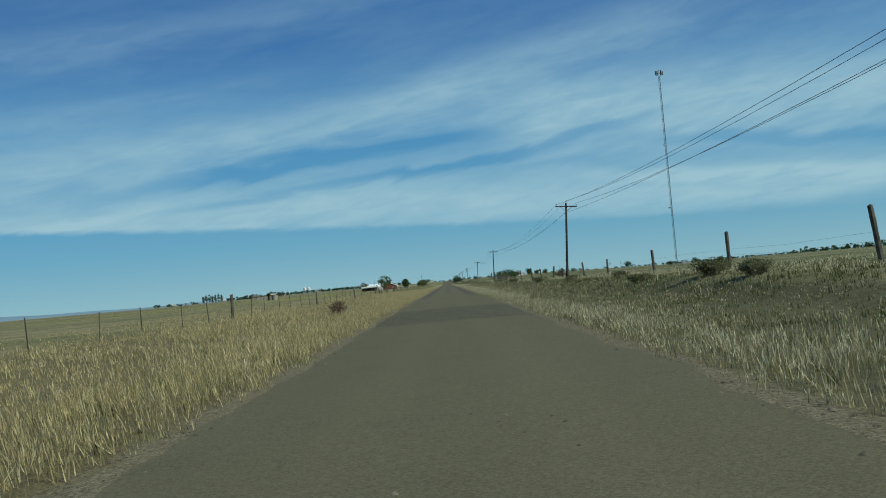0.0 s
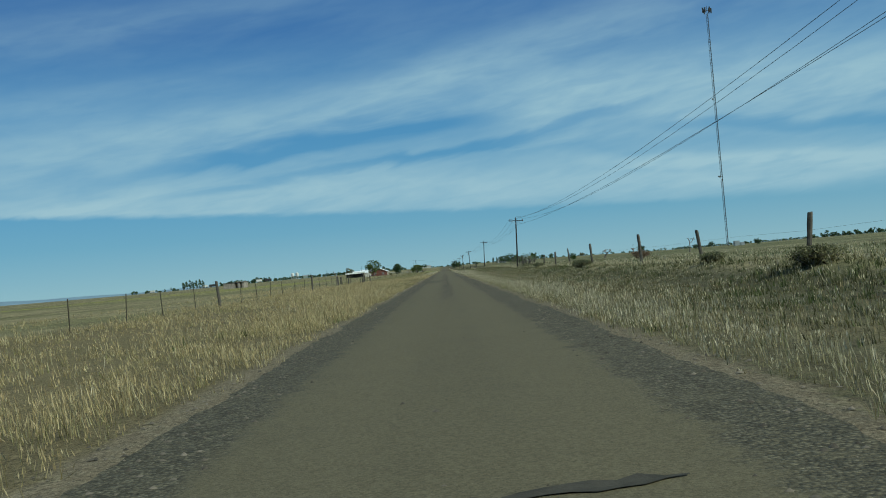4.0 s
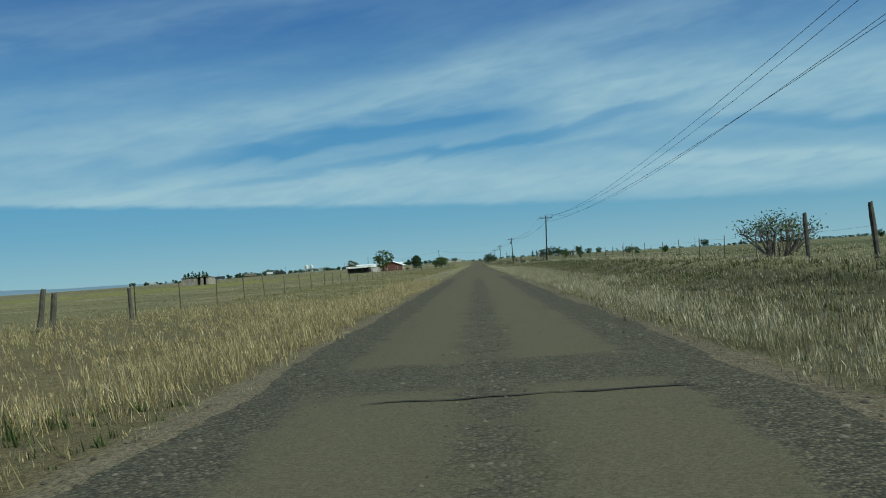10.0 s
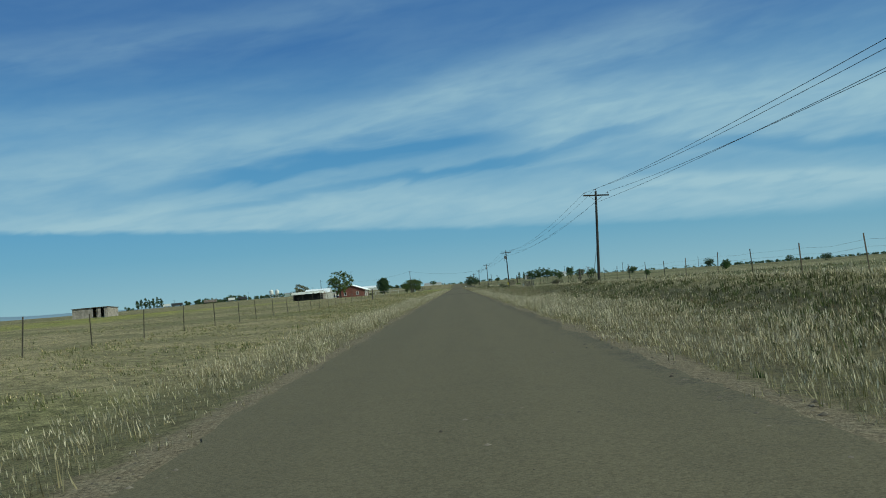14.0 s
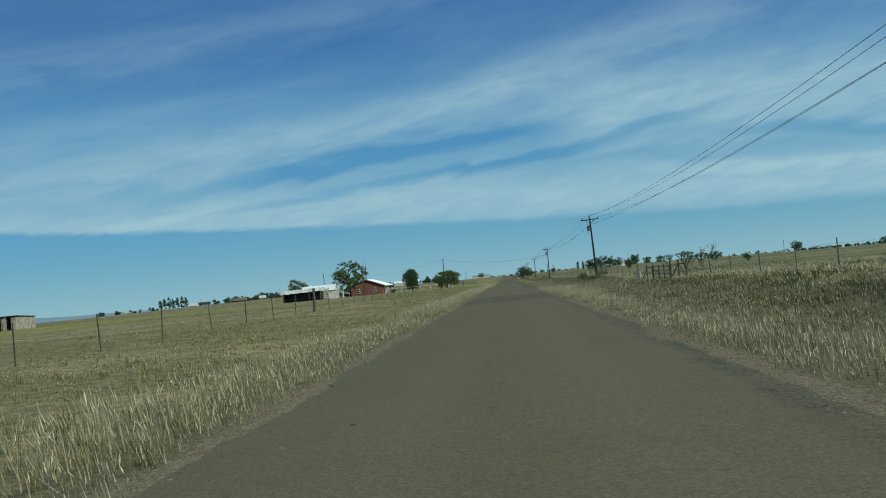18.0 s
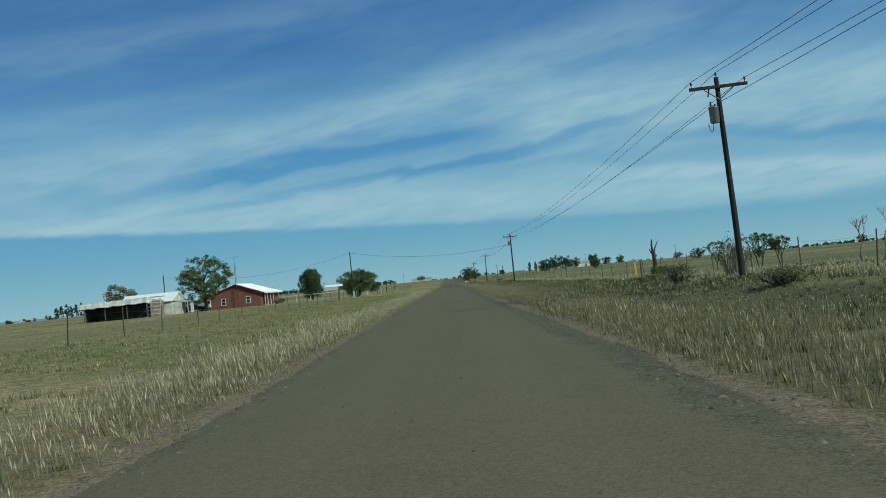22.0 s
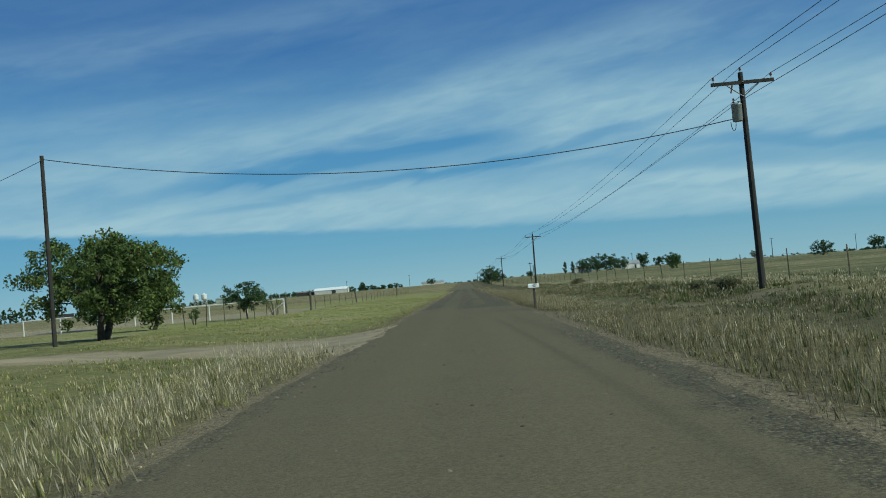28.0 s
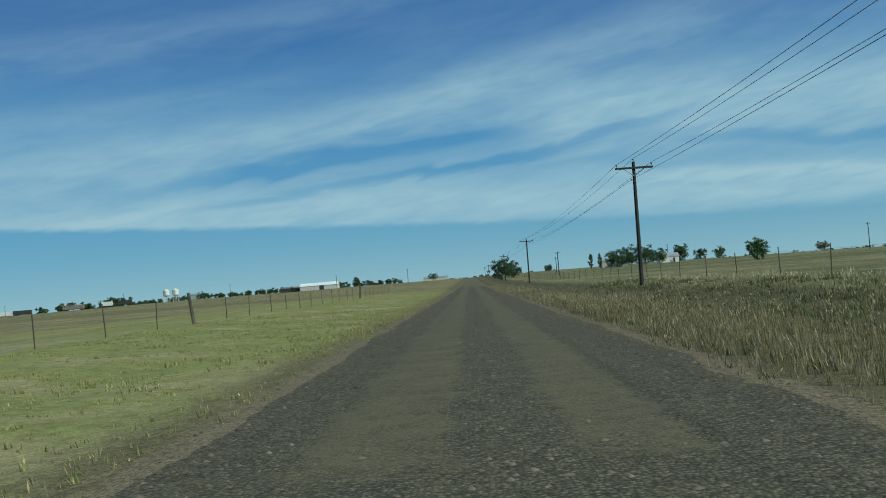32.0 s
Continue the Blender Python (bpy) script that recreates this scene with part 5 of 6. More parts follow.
def open_shed():
    s = thing("open_shed", -53.0, 688.8, "long low open shed with pale corrugated tin fascia", "shed")
    w2, d = 5.2, 7.5
    # inner walls and boards coloured dark for the shade under the roof
    part("back_wall", Geo().box((0, 3.6, 1.2), (2 * w2, 0.12, 2.7)), "dark_wood_and_shade", s)
    for k, x in enumerate((-w2, w2)):
        part("side_wall", Geo().box((x, 0.0, 1.2), (0.12, 7.0, 2.7)), "dark_wood_and_shade" if k == 0 else "rust_tin", s)
    for i in range(26):
        part("board", Geo().box((-w2 + 0.2 + i * 0.4, -0.1, 0.95), (0.37, 0.06, 2.1 + 0.03 * (i % 3))), "dark_wood_and_shade", s)
    for x in (-5.2, -1.9, 1.6, 4.9):
        part("post", Geo().rod((x, -4.1, -0.2), (x, -4.1, 2.85), 0.09, n=7), "post", s)
    g = Geo()
    a, b, c, e = (-5.9, -4.2, 2.9), (5.5, -4.2, 3.1), (5.5, 3.9, 3.2), (-5.9, 3.9, 2.95)
    g.add(*slab(a, b, c, e, 0.06))
    roof = part("roof", g, "rust_tin", s, "rusty tin roof sheets")
    g = Geo()
    ribs(g, a, b, c, e, 40, 0.03)
    part("rib", g, "rust_tin", roof)
    for i in range(14):
        x = -5.8 + i * 0.82
        z = 2.5 + 0.2 * (i / 13) + 0.05 * math.sin(i * 2.3)
        prof = [(x + 0.07 * j, -4.45 - 0.014 * (i % 2) - 0.035 * (j % 2)) for j in range(13)]
        pts = [(px, py + dy, z + dz) for dz, dy in ((-0.4, 0.0), (0.46, 0.22)) for px, py in prof]
        g = Geo()
        g.add(pts, [(j, j + 1, j + 14, j + 13) for j in range(12)])
        g.add([(px, py + 0.012, pz) for px, py, pz in pts], [(j + 13, j + 14, j + 1, j) for j in range(12)])
        part("fascia_sheet", g, "tin" if i % 3 else "old_white", s, "pale corrugated sheet" if i % 3 == 0 else "")
    l = thing("cattle_panel", -47.6, 686.4, "white slatted wooden panel beside the shed", "fence panel")
    for z in (0.5, 1.1, 1.7, 2.3, 2.8):
        part("slat", Geo().box((0, 0, z), (2.4, 0.04, 0.16)), "old_white", l)
    for x in (-1.15, 1.15):
        part("post", Geo().box((x, 0.06, 1.4), (0.14, 0.1, 3.1)), "old_white", l)


open_shed()


def gabled(name, x, y, sx, sy, eave, top, wall, roofm, label, category, turn=0.0, along="x", door=None, group=""):
    """A plain gabled shed; ridge along x or y."""
    b = thing(name, x, y, label, category, group, turn)
    hx, hy = sx / 2, sy / 2
    t = 0.12
    for s in (-1, 1):
        part("long_wall" if along == "x" else "end_wall", Geo().box((0, s * (hy - t / 2), eave / 2 - 0.15), (sx, t, eave + 0.3)), wall, b)
        part("end_wall" if along == "x" else "long_wall", Geo().box((s * (hx - t / 2), 0, eave / 2 - 0.15), (t, sy - 2 * t, eave + 0.3)), wall, b)
        if along == "x":
            g = Geo().add([(s * hx, -hy, eave), (s * hx, hy, eave), (s * hx, 0, top), (s * (hx - t), -hy, eave), (s * (hx - t), hy, eave), (s * (hx - t), 0, top)], [(0, 1, 2), (5, 4, 3), (0, 2, 5, 3), (1, 4, 5, 2)])
        else:
            g = Geo().add([(-hx, s * hy, eave), (hx, s * hy, eave), (0, s * hy, top), (-hx, s * (hy - t), eave), (hx, s * (hy - t), eave), (0, s * (hy - t), top)], [(0, 1, 2), (5, 4, 3), (0, 2, 5, 3), (1, 4, 5, 2)])
        part("gable", g, wall, b)
        o = 0.3
        if along == "x":
            q = ((-hx - o, 0, top + 0.06), (hx + o, 0, top + 0.06), (hx + o, s * (hy + o), eave), (-hx - o, s * (hy + o), eave))
        else:
            q = ((0, -hy - o, top + 0.06), (0, hy + o, top + 0.06), (s * (hx + o), hy + o, eave), (s * (hx + o), -hy - o, eave))
        g = Geo().add(*slab(*q, 0.06))
        r = part("roof", g, roofm, b)
        g = Geo()
        ribs(g, *q, max(8, int((sx if along == "x" else sy) / 0.9)), 0.012)
        part("rib", g, roofm, r)
    if door:
        cx, cy, w, h = door
        # no opening in the wall: a dark panel paints the shade inside
        part("doorway", Geo().box((cx, cy, h / 2), (w, 0.06, h) if abs(cy) > abs(cx) * sy / sx else (0.06, w, h)), "dark_wood_and_shade", b, "dark panel standing in for a shaded doorway")
    return b


wb = gabled("white_outbuilding", -50.9, 697.0, 8.6, 8.4, 2.3, 3.75, "old_white", "white_roof", "low white outbuilding with pale metal roof", "outbuilding", along="x", door=(4.33, -1.2, 1.8, 1.9))
part("lean_to_roof", Geo().add(*slab((4.3, -3.8, 2.35), (4.3, 3.6, 2.35), (6.0, 3.6, 1.95), (6.0, -3.8, 1.95), 0.05)), "tin", wb)
for y in (-3.7, 0.0, 3.5):
    part("post", Geo().box((5.85, y, 0.95), (0.12, 0.12, 2.0)), "old_white", wb)
part("panel", Geo().box((5.0, -3.75, 0.95), (1.6, 0.08, 2.1)), "old_white", wb)
part("panel", Geo().box((5.85, 2.6, 0.85), (0.08, 1.7, 1.7)), "old_white", wb)


def old_barn():
    b = thing("old_barn", -117.5, 655, "derelict grey timber barn with open bays", "barn", turn=-4)
    for i in range(22):
        x = -5.7 + i * 0.53
        if 13 <= i <= 15 or 18 <= i <= 19:
            continue
        part("board", Geo().box((x, -3.9, 1.55 + 0.05 * (i % 3)), (0.48, 0.05, 3.1 + 0.12 * (i % 4))), "barn_wood", b)
    for i in range(14):
        part("board", Geo().box((5.85, -3.6 + i * 0.56, 1.5), (0.05, 0.5, 3.0 + 0.1 * (i % 3))), "barn_wood", b)
    part("back_wall", Geo().box((0, 4.0, 1.5), (11.7, 0.1, 3.2)), "barn_wood", b)
    part("side_wall", Geo().box((-5.85, 0.0, 1.5), (0.1, 7.9, 3.2)), "barn_wood", b)
    for x in (-5.7, -1.8, 2.2, 5.7):
        part("post", Geo().rod((x, -3.75, -0.2), (x, -3.75, 3.4), 0.1, n=6), "barn_wood", b)
    part("roof", Geo().add(*slab((-6.1, -4.3, 3.35), (6.2, -4.3, 3.5), (6.2, 4.3, 3.0), (-6.1, 4.3, 2.9), 0.07)), "rust_tin", b, "rusted flat tin roof")


old_barn()


def blue_car():
    c = thing("parked_car", -47.2, 708.6, "faded dark-blue saloon car parked before the house", "car", turn=4)
    prof = [(-2.3, 0.35), (-2.32, 0.75), (-2.1, 0.93), (-1.35, 0.98), (-0.75, 1.38), (0.45, 1.4), (1.15, 1.0), (2.1, 0.88), (2.28, 0.7), (2.28, 0.35)]
    n = len(prof)
    pts = [(x, s * (0.86 if z < 1.0 else 0.68), z) for s in (-1, 1) for x, z in prof]
    part("body", Geo().add(pts, [tuple(range(n)), tuple(range(n, 2 * n))[::-1]] + [(i, n + i, n + (i + 1) % n, (i + 1) % n) for i in range(n)]), "blue_paint", c)
    for s in (-1, 1):
        y = s * 0.79
        part("side_window", Geo().add([(-1.15, y, 1.02), (0.95, y, 1.02), (0.4, s * 0.715, 1.33), (-0.72, s * 0.715, 1.33)], [(0, 1, 2, 3)]), "glass", c)
        for x in (-1.4, 1.42):
            w = part("wheel", Geo().rod((x, s * 0.66, 0.32), (x, s * 0.9, 0.32), 0.32, n=16), "tyre", c)
            part("hubcap", Geo().rod((x, s * 0.9, 0.32), (x, s * 0.915, 0.32), 0.19, n=12), "steel", w)
    part("windscreen", Geo().add([(0.52, -0.62, 1.375), (0.52, 0.62, 1.375), (1.14, 0.7, 1.02), (1.14, -0.7, 1.02)], [(0, 1, 2, 3)]), "glass", c)
    for s in (-1, 1):
        part("headlight", Geo().box((2.29, s * 0.6, 0.7), (0.05, 0.3, 0.14)), "steel", c)
        part("tail_light", Geo().box((-2.32, s * 0.62, 0.74), (0.04, 0.26, 0.12)), "brick", c)
    part("bumper", Geo().box((2.3, 0, 0.45), (0.1, 1.7, 0.16), chamfer=0.03), "blue_paint", c)


blue_car()


# far farmstead
gabled("white_barn", -97.0, 1366, 24.0, 11.0, 2.8, 4.6, "old_white", "white_roof", "long low white metal barn far off", "barn", along="x", door=(2.0, -5.52, 3.0, 2.6))
gabled("dark_shed", -117.0, 1372, 12.0, 7.0, 2.4, 3.2, "dark_wood_and_shade", "rust_tin", "low dark open shed beside a white barn", "shed", along="x")
gabled("white_farmhouse", 92.5, 1200, 9.0, 7.5, 2.7, 4.4, "white", "tin", "white farmhouse among trees across the field", "house", along="x", door=(2.0, -4.52, 1.0, 2.0))
gabled("farm_shed", 64.0, 1185, 9.0, 6.0, 2.8, 3.8, "old_white", "tin", "small pale farm shed beside trees", "shed", along="x")
gabled("far_shed", -182.0, 1382, 8.0, 6.0, 3.2, 4.0, "ped", "tin", "small green metal shed near feed bins", "shed", along="x")
gabled("distant_building", -34.0, 1700, 24.0, 10.0, 3.2, 4.6, "old_white", "tin", "distant pale building at the road's end", "building", along="x")


def feed_bin(x, y):
    b = thing("feed_bin", x, y, "white conical-bottomed feed bin on steel legs", "feed bin", "pair of feed bins")
    part("tank", Geo().lathe([(0.45, 3.0), (2.0, 4.25), (2.1, 4.35), (2.1, 7.5), (2.0, 7.6), (0.5, 8.5), (0.3, 8.8)], n=20), "white", b, smooth=False)
    for a in range(6):
        c, s = math.cos(a * 1.0472), math.sin(a * 1.0472)
        part("leg", Geo().rod((2.0 * c, 2.0 * s, -0.1), (2.0 * c, 2.0 * s, 4.4), 0.09, n=5), "white", b)
    part("hatch", Geo().lathe([(0.3, 8.78), (0.34, 8.9), (0.1, 9.0)], n=10), "steel", b)
    part("ladder", Geo().rod((0.2, -2.16, 0.3), (0.2, -2.16, 7.4), 0.04).rod((-0.2, -2.16, 0.3), (-0.2, -2.16, 7.4), 0.04), "steel", b)


feed_bin(-199.0, 1373)
feed_bin(-193.0, 1373.5)


def trailer(x, y, length, mat, label):
    t = thing("semi_trailer", x, y, label, "trailer", "trailers parked in the far yard", turn=6)
    part("box", Geo().box((0, 0, 2.5), (length, 2.5, 2.7), chamfer=0.05), mat, t)
    part("chassis", Geo().box((0, 0, 1.05), (length, 1.2, 0.25)), "tyre", t)
    for wx in (-length / 2 + 1.4, -length / 2 + 2.7, length / 2 - 2):
        part("wheel", Geo().rod((wx, -1.25, 0.5), (wx, 1.25, 0.5), 0.5, n=12), "tyre", t)


trailer(-322, 1405, 8, "white", "white truck trailer parked beyond the field")
trailer(-311, 1407, 12, "dark_wood_and_shade", "dark trailer parked beyond the field")
trailer(-272, 1400, 14, "rust_tin", "rust-brown trailer parked beyond the field")
trailer(-248, 1398, 7, "white", "small white trailer parked beyond the field")
trailer(-236, 1399, 9, "dark_wood_and_shade", "low dark trailer parked beyond the field")
trailer(-401, 1430, 7, "old_white", "pale trailer parked by far trees")

for k, (x, y, h) in enumerate([(-219, 1350, 8), (-151, 1350, 8), (-84, 1352, 8), (-39, 1352, 8.5), (210.4, 1183, 9), (120, 1040, 8), (100, 1235, 9), (24, 1010, 6.5), (32, 1105, 6), (-300, 1360, 7)]):
    p = thing("far_pole", x, y, "slim timber pole far across the fields", "pole", "far poles")
    part("pole", Geo().rod((0, 0, -0.3), (0, 0, h), 0.15, 0.11, 6), "pole", p)
    part("arm", Geo().box((0, 0, h - 0.4), (1.6, 0.1, 0.12)), "pole", p)


# ---- trees and shrubs ----
def leaf_soup(name, centres, radii, per, size, seed, mat, flat=0.8):
    """Small leaf triangles round cluster centres."""
    rng = np.random.default_rng(seed)
    c = np.repeat(np.asarray(centres, float), per, 0)
    r = np.repeat(np.asarray(radii, float), per)[:, None]
    n = len(c)
    d = rng.normal(0, 1, (n, 3))
    d /= np.linalg.norm(d, axis=1)[:, None]
    p = c + d * r * (rng.random((n, 1)) ** 0.45) * np.array([1, 1, flat])
    a = rng.normal(0, 1, (n, 3))
    a /= np.linalg.norm(a, axis=1)[:, None]
    b = np.cross(a, rng.normal(0, 1, (n, 3)))
    b /= np.linalg.norm(b, axis=1)[:, None]
    s = size * rng.uniform(0.6, 1.4, (n, 1))
    v = np.stack([p - a * s, p + b * s * 0.55, p + a * s, p - b * s * 0.55], 1).reshape(-1, 3)
    i = np.arange(n)[:, None] * 4
    t = np.concatenate([i + np.array([[0, 1, 2]]), i + np.array([[0, 2, 3]])])
    return soup(name, v, t, M[mat])


def grow(rng, g, ends, p, way, length, r, depth, spread, up):
    """Tapered limbs that fork; ends collects the tips."""
    q = p
    n = 3
    for k in range(n):
        way = (way + Vector((rng.uniform(-1, 1), rng.uniform(-1, 1), rng.uniform(-0.6, 1))) * 0.16 + Vector((0, 0, up))).normalized()
        nxt = q + way * length / n
        g.rod(q, nxt, r * (1 - 0.25 * k / n), r * (1 - 0.25 * (k + 1) / n), 6 if depth > 1 else 5, False)
        q = nxt
    if depth == 0:
        ends.append(q)
        return
    for k in range(rng.choice((2, 3, 3))):
        a = rng.uniform(0, 6.283)
        out = Vector((math.cos(a), math.sin(a), rng.uniform(-0.1, 0.5)))
        grow(rng, g, ends, q, (way + out * spread).normalized(), length * rng.uniform(0.6, 0.85), r * 0.62, depth - 1, spread, up)
    if depth >= 1:
        ends.append(q)


def dead_tree(x, y, h, w, seed, label, trunk=0.1, clear=0.3, depth=3, spread=0.6):
    rng = random.Random(seed)
    t = thing("dead_tree", x, y, label, "tree", "bare dead trees")
    g, ends = Geo(), []
    top = Vector((rng.uniform(-0.1, 0.1), rng.uniform(-0.1, 0.1), clear)) * h
    g.rod((0, 0, -0.15), top, trunk * 1.3, trunk * 0.8, 8, False)
    grow(rng, g, ends, top, Vector((0, 0, 1)), h * 0.26, trunk * 0.72, depth, spread, 0.05)
    kz = h * (1 - clear) / (max(e.z for e in ends) - h * clear)
    kr = w / 2 / max(math.hypot(e.x, e.y) for e in ends)
    g.v = [(px * (kr if pz > h * clear else 1), py * (kr if pz > h * clear else 1), pz if pz < h * clear else h * clear + (pz - h * clear) * kz) for px, py, pz in g.v]
    part("trunk", g, "dead_bark", t)
    return t


def tree(name, x, y, h, w, seed, mat, label, category="tree", trunk=0.22, clear=0.25, leafsize=0.14, per=110, clumps=42, stems=1, leaf_r=0.6, group="", gap=0.35, bark="bark"):
    """Trunk, limbs out to leaf clumps that fill an uneven rounded crown."""
    rng = random.Random(seed)
    t = thing(name, x, y, label, category, group)
    lumps = [(Vector((rng.gauss(0, 1), rng.gauss(0, 1), rng.gauss(0, 0.7))).normalized(), rng.uniform(-0.3, 0.22)) for _ in range(7)]
    zc, az_, ar = h * (clear + (1 - clear) * 0.46), h * (1 - clear) * 0.52, w / 2
    ends, sizes = [], []
    for k in range(clumps):
        d = Vector((rng.gauss(0, 1), rng.gauss(0, 1), rng.gauss(0.1, 0.9))).normalized()
        bulge = 1 + sum(a * max(0.0, d.dot(q)) ** 4 for q, a in lumps)
        u = (gap + (1 - gap) * rng.random() ** 0.6) * bulge
        p = Vector((d.x * (ar - leaf_r * 0.5), d.y * (ar - leaf_r * 0.5), d.z * (az_ - leaf_r * 0.35))) * u
        ends.append(Vector((p.x, p.y, zc + p.z)))
        sizes.append(leaf_r * rng.uniform(0.65, 1.2))
    g = Geo()
    forks = []
    for s in range(stems):
        a = rng.uniform(0, 6.283)
        lean = 0.0 if stems == 1 else 0.07 * w
        base = Vector((0.12 * s * math.cos(a), 0.12 * s * math.sin(a), -0.15))
        f = Vector((lean * math.cos(a + 2.1 * s) + rng.uniform(-0.1, 0.1), lean * math.sin(a + 2.1 * s), h * (clear + 0.08)))
        m = base.lerp(f, 0.5) + Vector((rng.uniform(-0.1, 0.1), rng.uniform(-0.1, 0.1), 0)) * w * 0.1
        g.rod(base, m, trunk * 1.3, trunk, 9, False).rod(m, f, trunk, trunk * 0.75, 9, False)
        top = Vector((f.x * 1.3, f.y * 1.3, h * 0.78))
        g.rod(f, top, trunk * 0.75, trunk * 0.2, 7, False)
        forks.append((f, top))
    for e in ends[:min(len(ends), 34)]:
        f, top = min(forks, key=lambda q: (q[0] - e).length)
        s = f.lerp(top, max(0.0, min(0.85, (e.z - f.z) / max(0.3, h * 0.8))) * rng.uniform(0.4, 0.9))
        m = s.lerp(e, 0.5) + Vector((rng.uniform(-0.15, 0.15), rng.uniform(-0.15, 0.15), rng.uniform(-0.1, 0.2)))
        r = trunk * rng.uniform(0.2, 0.36)
        g.rod(s, m, r, r * 0.65, 5, False).rod(m, e, r * 0.65, r * 0.2, 4, False)
    part("trunk", g, bark, t, smooth=True)
    part("crown", leaf_soup("crown", ends, sizes, per, leafsize, seed, mat, 0.75), mat, t)
    return t


def locust(x, y, h, w, seed, mat, label, stems=1):
    """Thin stems that fork upward into a flat, open crown with leaves at the twig ends."""
    rng = random.Random(seed)
    t = thing("locust_tree", x, y, label, "tree", "locust trees in the pasture")
    g, ends = Geo(), []
    for k in range(stems):
        a = rng.uniform(0, 6.283) + 3.1 * k
        way = Vector((0.22 * math.cos(a), 0.22 * math.sin(a), 1)).normalized()
        base = Vector((0.12 * k, 0.05 * k, -0.15))
        top = base + way * h * rng.uniform(0.34, 0.44)
        g.rod(base, top, 0.085, 0.065, 7, False)
        for j in range(3):
            b = a + 2.1 * j + rng.uniform(-0.4, 0.4)
            grow(rng, g, ends, top, Vector((0.5 * math.cos(b), 0.5 * math.sin(b), 1)).normalized(), h * 0.22, 0.045, 2, 0.75, 0.04)
    kz = h * 0.6 / (max(e.z for e in ends) - h * 0.4)
    kr = w / 2 / max(math.hypot(e.x, e.y) for e in ends)

    def fit(px, py, pz):
        u = max(0.0, min(1.0, (pz / h - 0.3) * 4))
        k = 1 + (kr - 1) * u
        return px * k, py * k, pz if pz < h * 0.4 else h * 0.4 + (pz - h * 0.4) * kz
    g.v = [fit(*q) for q in g.v]
    cs = [fit(*e) for e in ends if e.z > h * 0.5]
    part("trunk", g, "bark", t)
    part("crown", leaf_soup("crown", cs, [0.3] * len(cs), 30, 0.075, seed, mat, 0.7), mat, t)
    return t


def cedar(name, x, y, h, w, seed, label, mat="leaf_dark", group="", n=160, per=22, size=0.16, point=True):
    rng = random.Random(seed)
    t = thing(name, x, y, label, "tree", group)
    part("trunk", Geo().rod((0, 0, -0.2), (0, 0, h * 0.95), 0.05 * h / 2, 0.03, 7), "bark", t)
    cs, rs = [], []
    for k in range(n):
        u = rng.random() ** 0.8
        z = h * (0.1 + 0.88 * u)
        taper = math.sin(3.14159 * min(1, 0.22 + 0.78 * u)) ** 0.7 if point else min(1.0, (1.03 - u) * 3.0) ** 0.5 * min(1.0, 0.62 + u)
        a = rng.uniform(0, 6.283)
        r = w / 2 * taper * rng.uniform(0.35, 1.02) * (1 + 0.2 * math.sin(3 * a + 7 * u + seed) + 0.12 * math.sin(19 * u + 2 * a))
        cs.append((r * math.cos(a), r * math.sin(a), z))
        rs.append(w * rng.uniform(0.07, 0.14))
    part("crown", leaf_soup("crown", cs, rs, per, size, seed, mat, 1.2), mat, t)
    return t


def shrub(name, x, y, h, w, seed, mat, label, leaves=True, stems=26, per=16, size=0.07, bark="bark", group="", full=False):
    rng = random.Random(seed)
    t = thing(name, x, y, label, "shrub", group)
    g, tips = Geo(), []
    for k in range(stems):
        a, u = rng.uniform(0, 6.283), rng.random() ** 0.6
        p = Vector((0.12 * w * math.cos(a), 0.12 * w * math.sin(a), -0.08))
        e = Vector((w / 2 * u * math.cos(a), w / 2 * u * math.sin(a), h * rng.uniform(0.65, 1.0) * (1 - 0.35 * u * u)))
        m = p.lerp(e, 0.5) + Vector((rng.uniform(-0.1, 0.1) * w, rng.uniform(-0.1, 0.1) * w, 0.08 * h))
        r = 0.012 + 0.008 * w
        g.rod(p, m, r, r * 0.7, 4, False).rod(m, e, r * 0.7, r * 0.25, 4, False)
        tips += [e, m.lerp(e, 0.5)] + ([p.lerp(m, 0.5), p.lerp(m, 0.9)] if full else [])
        for j in range(3):
            s = m.lerp(e, rng.uniform(0.0, 0.8))
            q = s + Vector((rng.uniform(-0.2, 0.2) * w, rng.uniform(-0.2, 0.2) * w, rng.uniform(0.02, 0.25) * h))
            g.rod(s, q, r * 0.45, r * 0.2, 3, False)
            tips.append(q)
    part("branch", g, bark, t)
    if leaves:
        part("foliage", leaf_soup("foliage", tips, [0.11 * w + 0.05] * len(tips), per, size, seed, mat), mat, t)
    return t


# by the house
tree("elm_tree", -43.8, 704.5, 10.4, 12.6, 11, "leaf_olive", "broad green elm in front of the brick house", trunk=0.3, clear=0.14, leafsize=0.11, per=84, clumps=210, leaf_r=0.62, gap=0.34)
tree("ash_tree", -57.6, 700.5, 6.3, 7.4, 12, "leaf_grey", "sparse grey-green tree behind the open shed", trunk=0.2, clear=0.14, per=90, clumps=64, leaf_r=0.75, stems=2)
cedar("cedar_tree", -30.7, 746.6, 6.7, 4.9, 13, "dense dark cedar beyond the lawn", n=460, per=36, size=0.12, point=False)
tree("mesquite_tree", -16.9, 709.3, 5.5, 7.6, 14, "leaf_olive", "low spreading green mesquite with forked trunk", trunk=0.16, clear=0.14, per=104, leafsize=0.08, clumps=215, stems=2, leaf_r=0.5, gap=0.3)
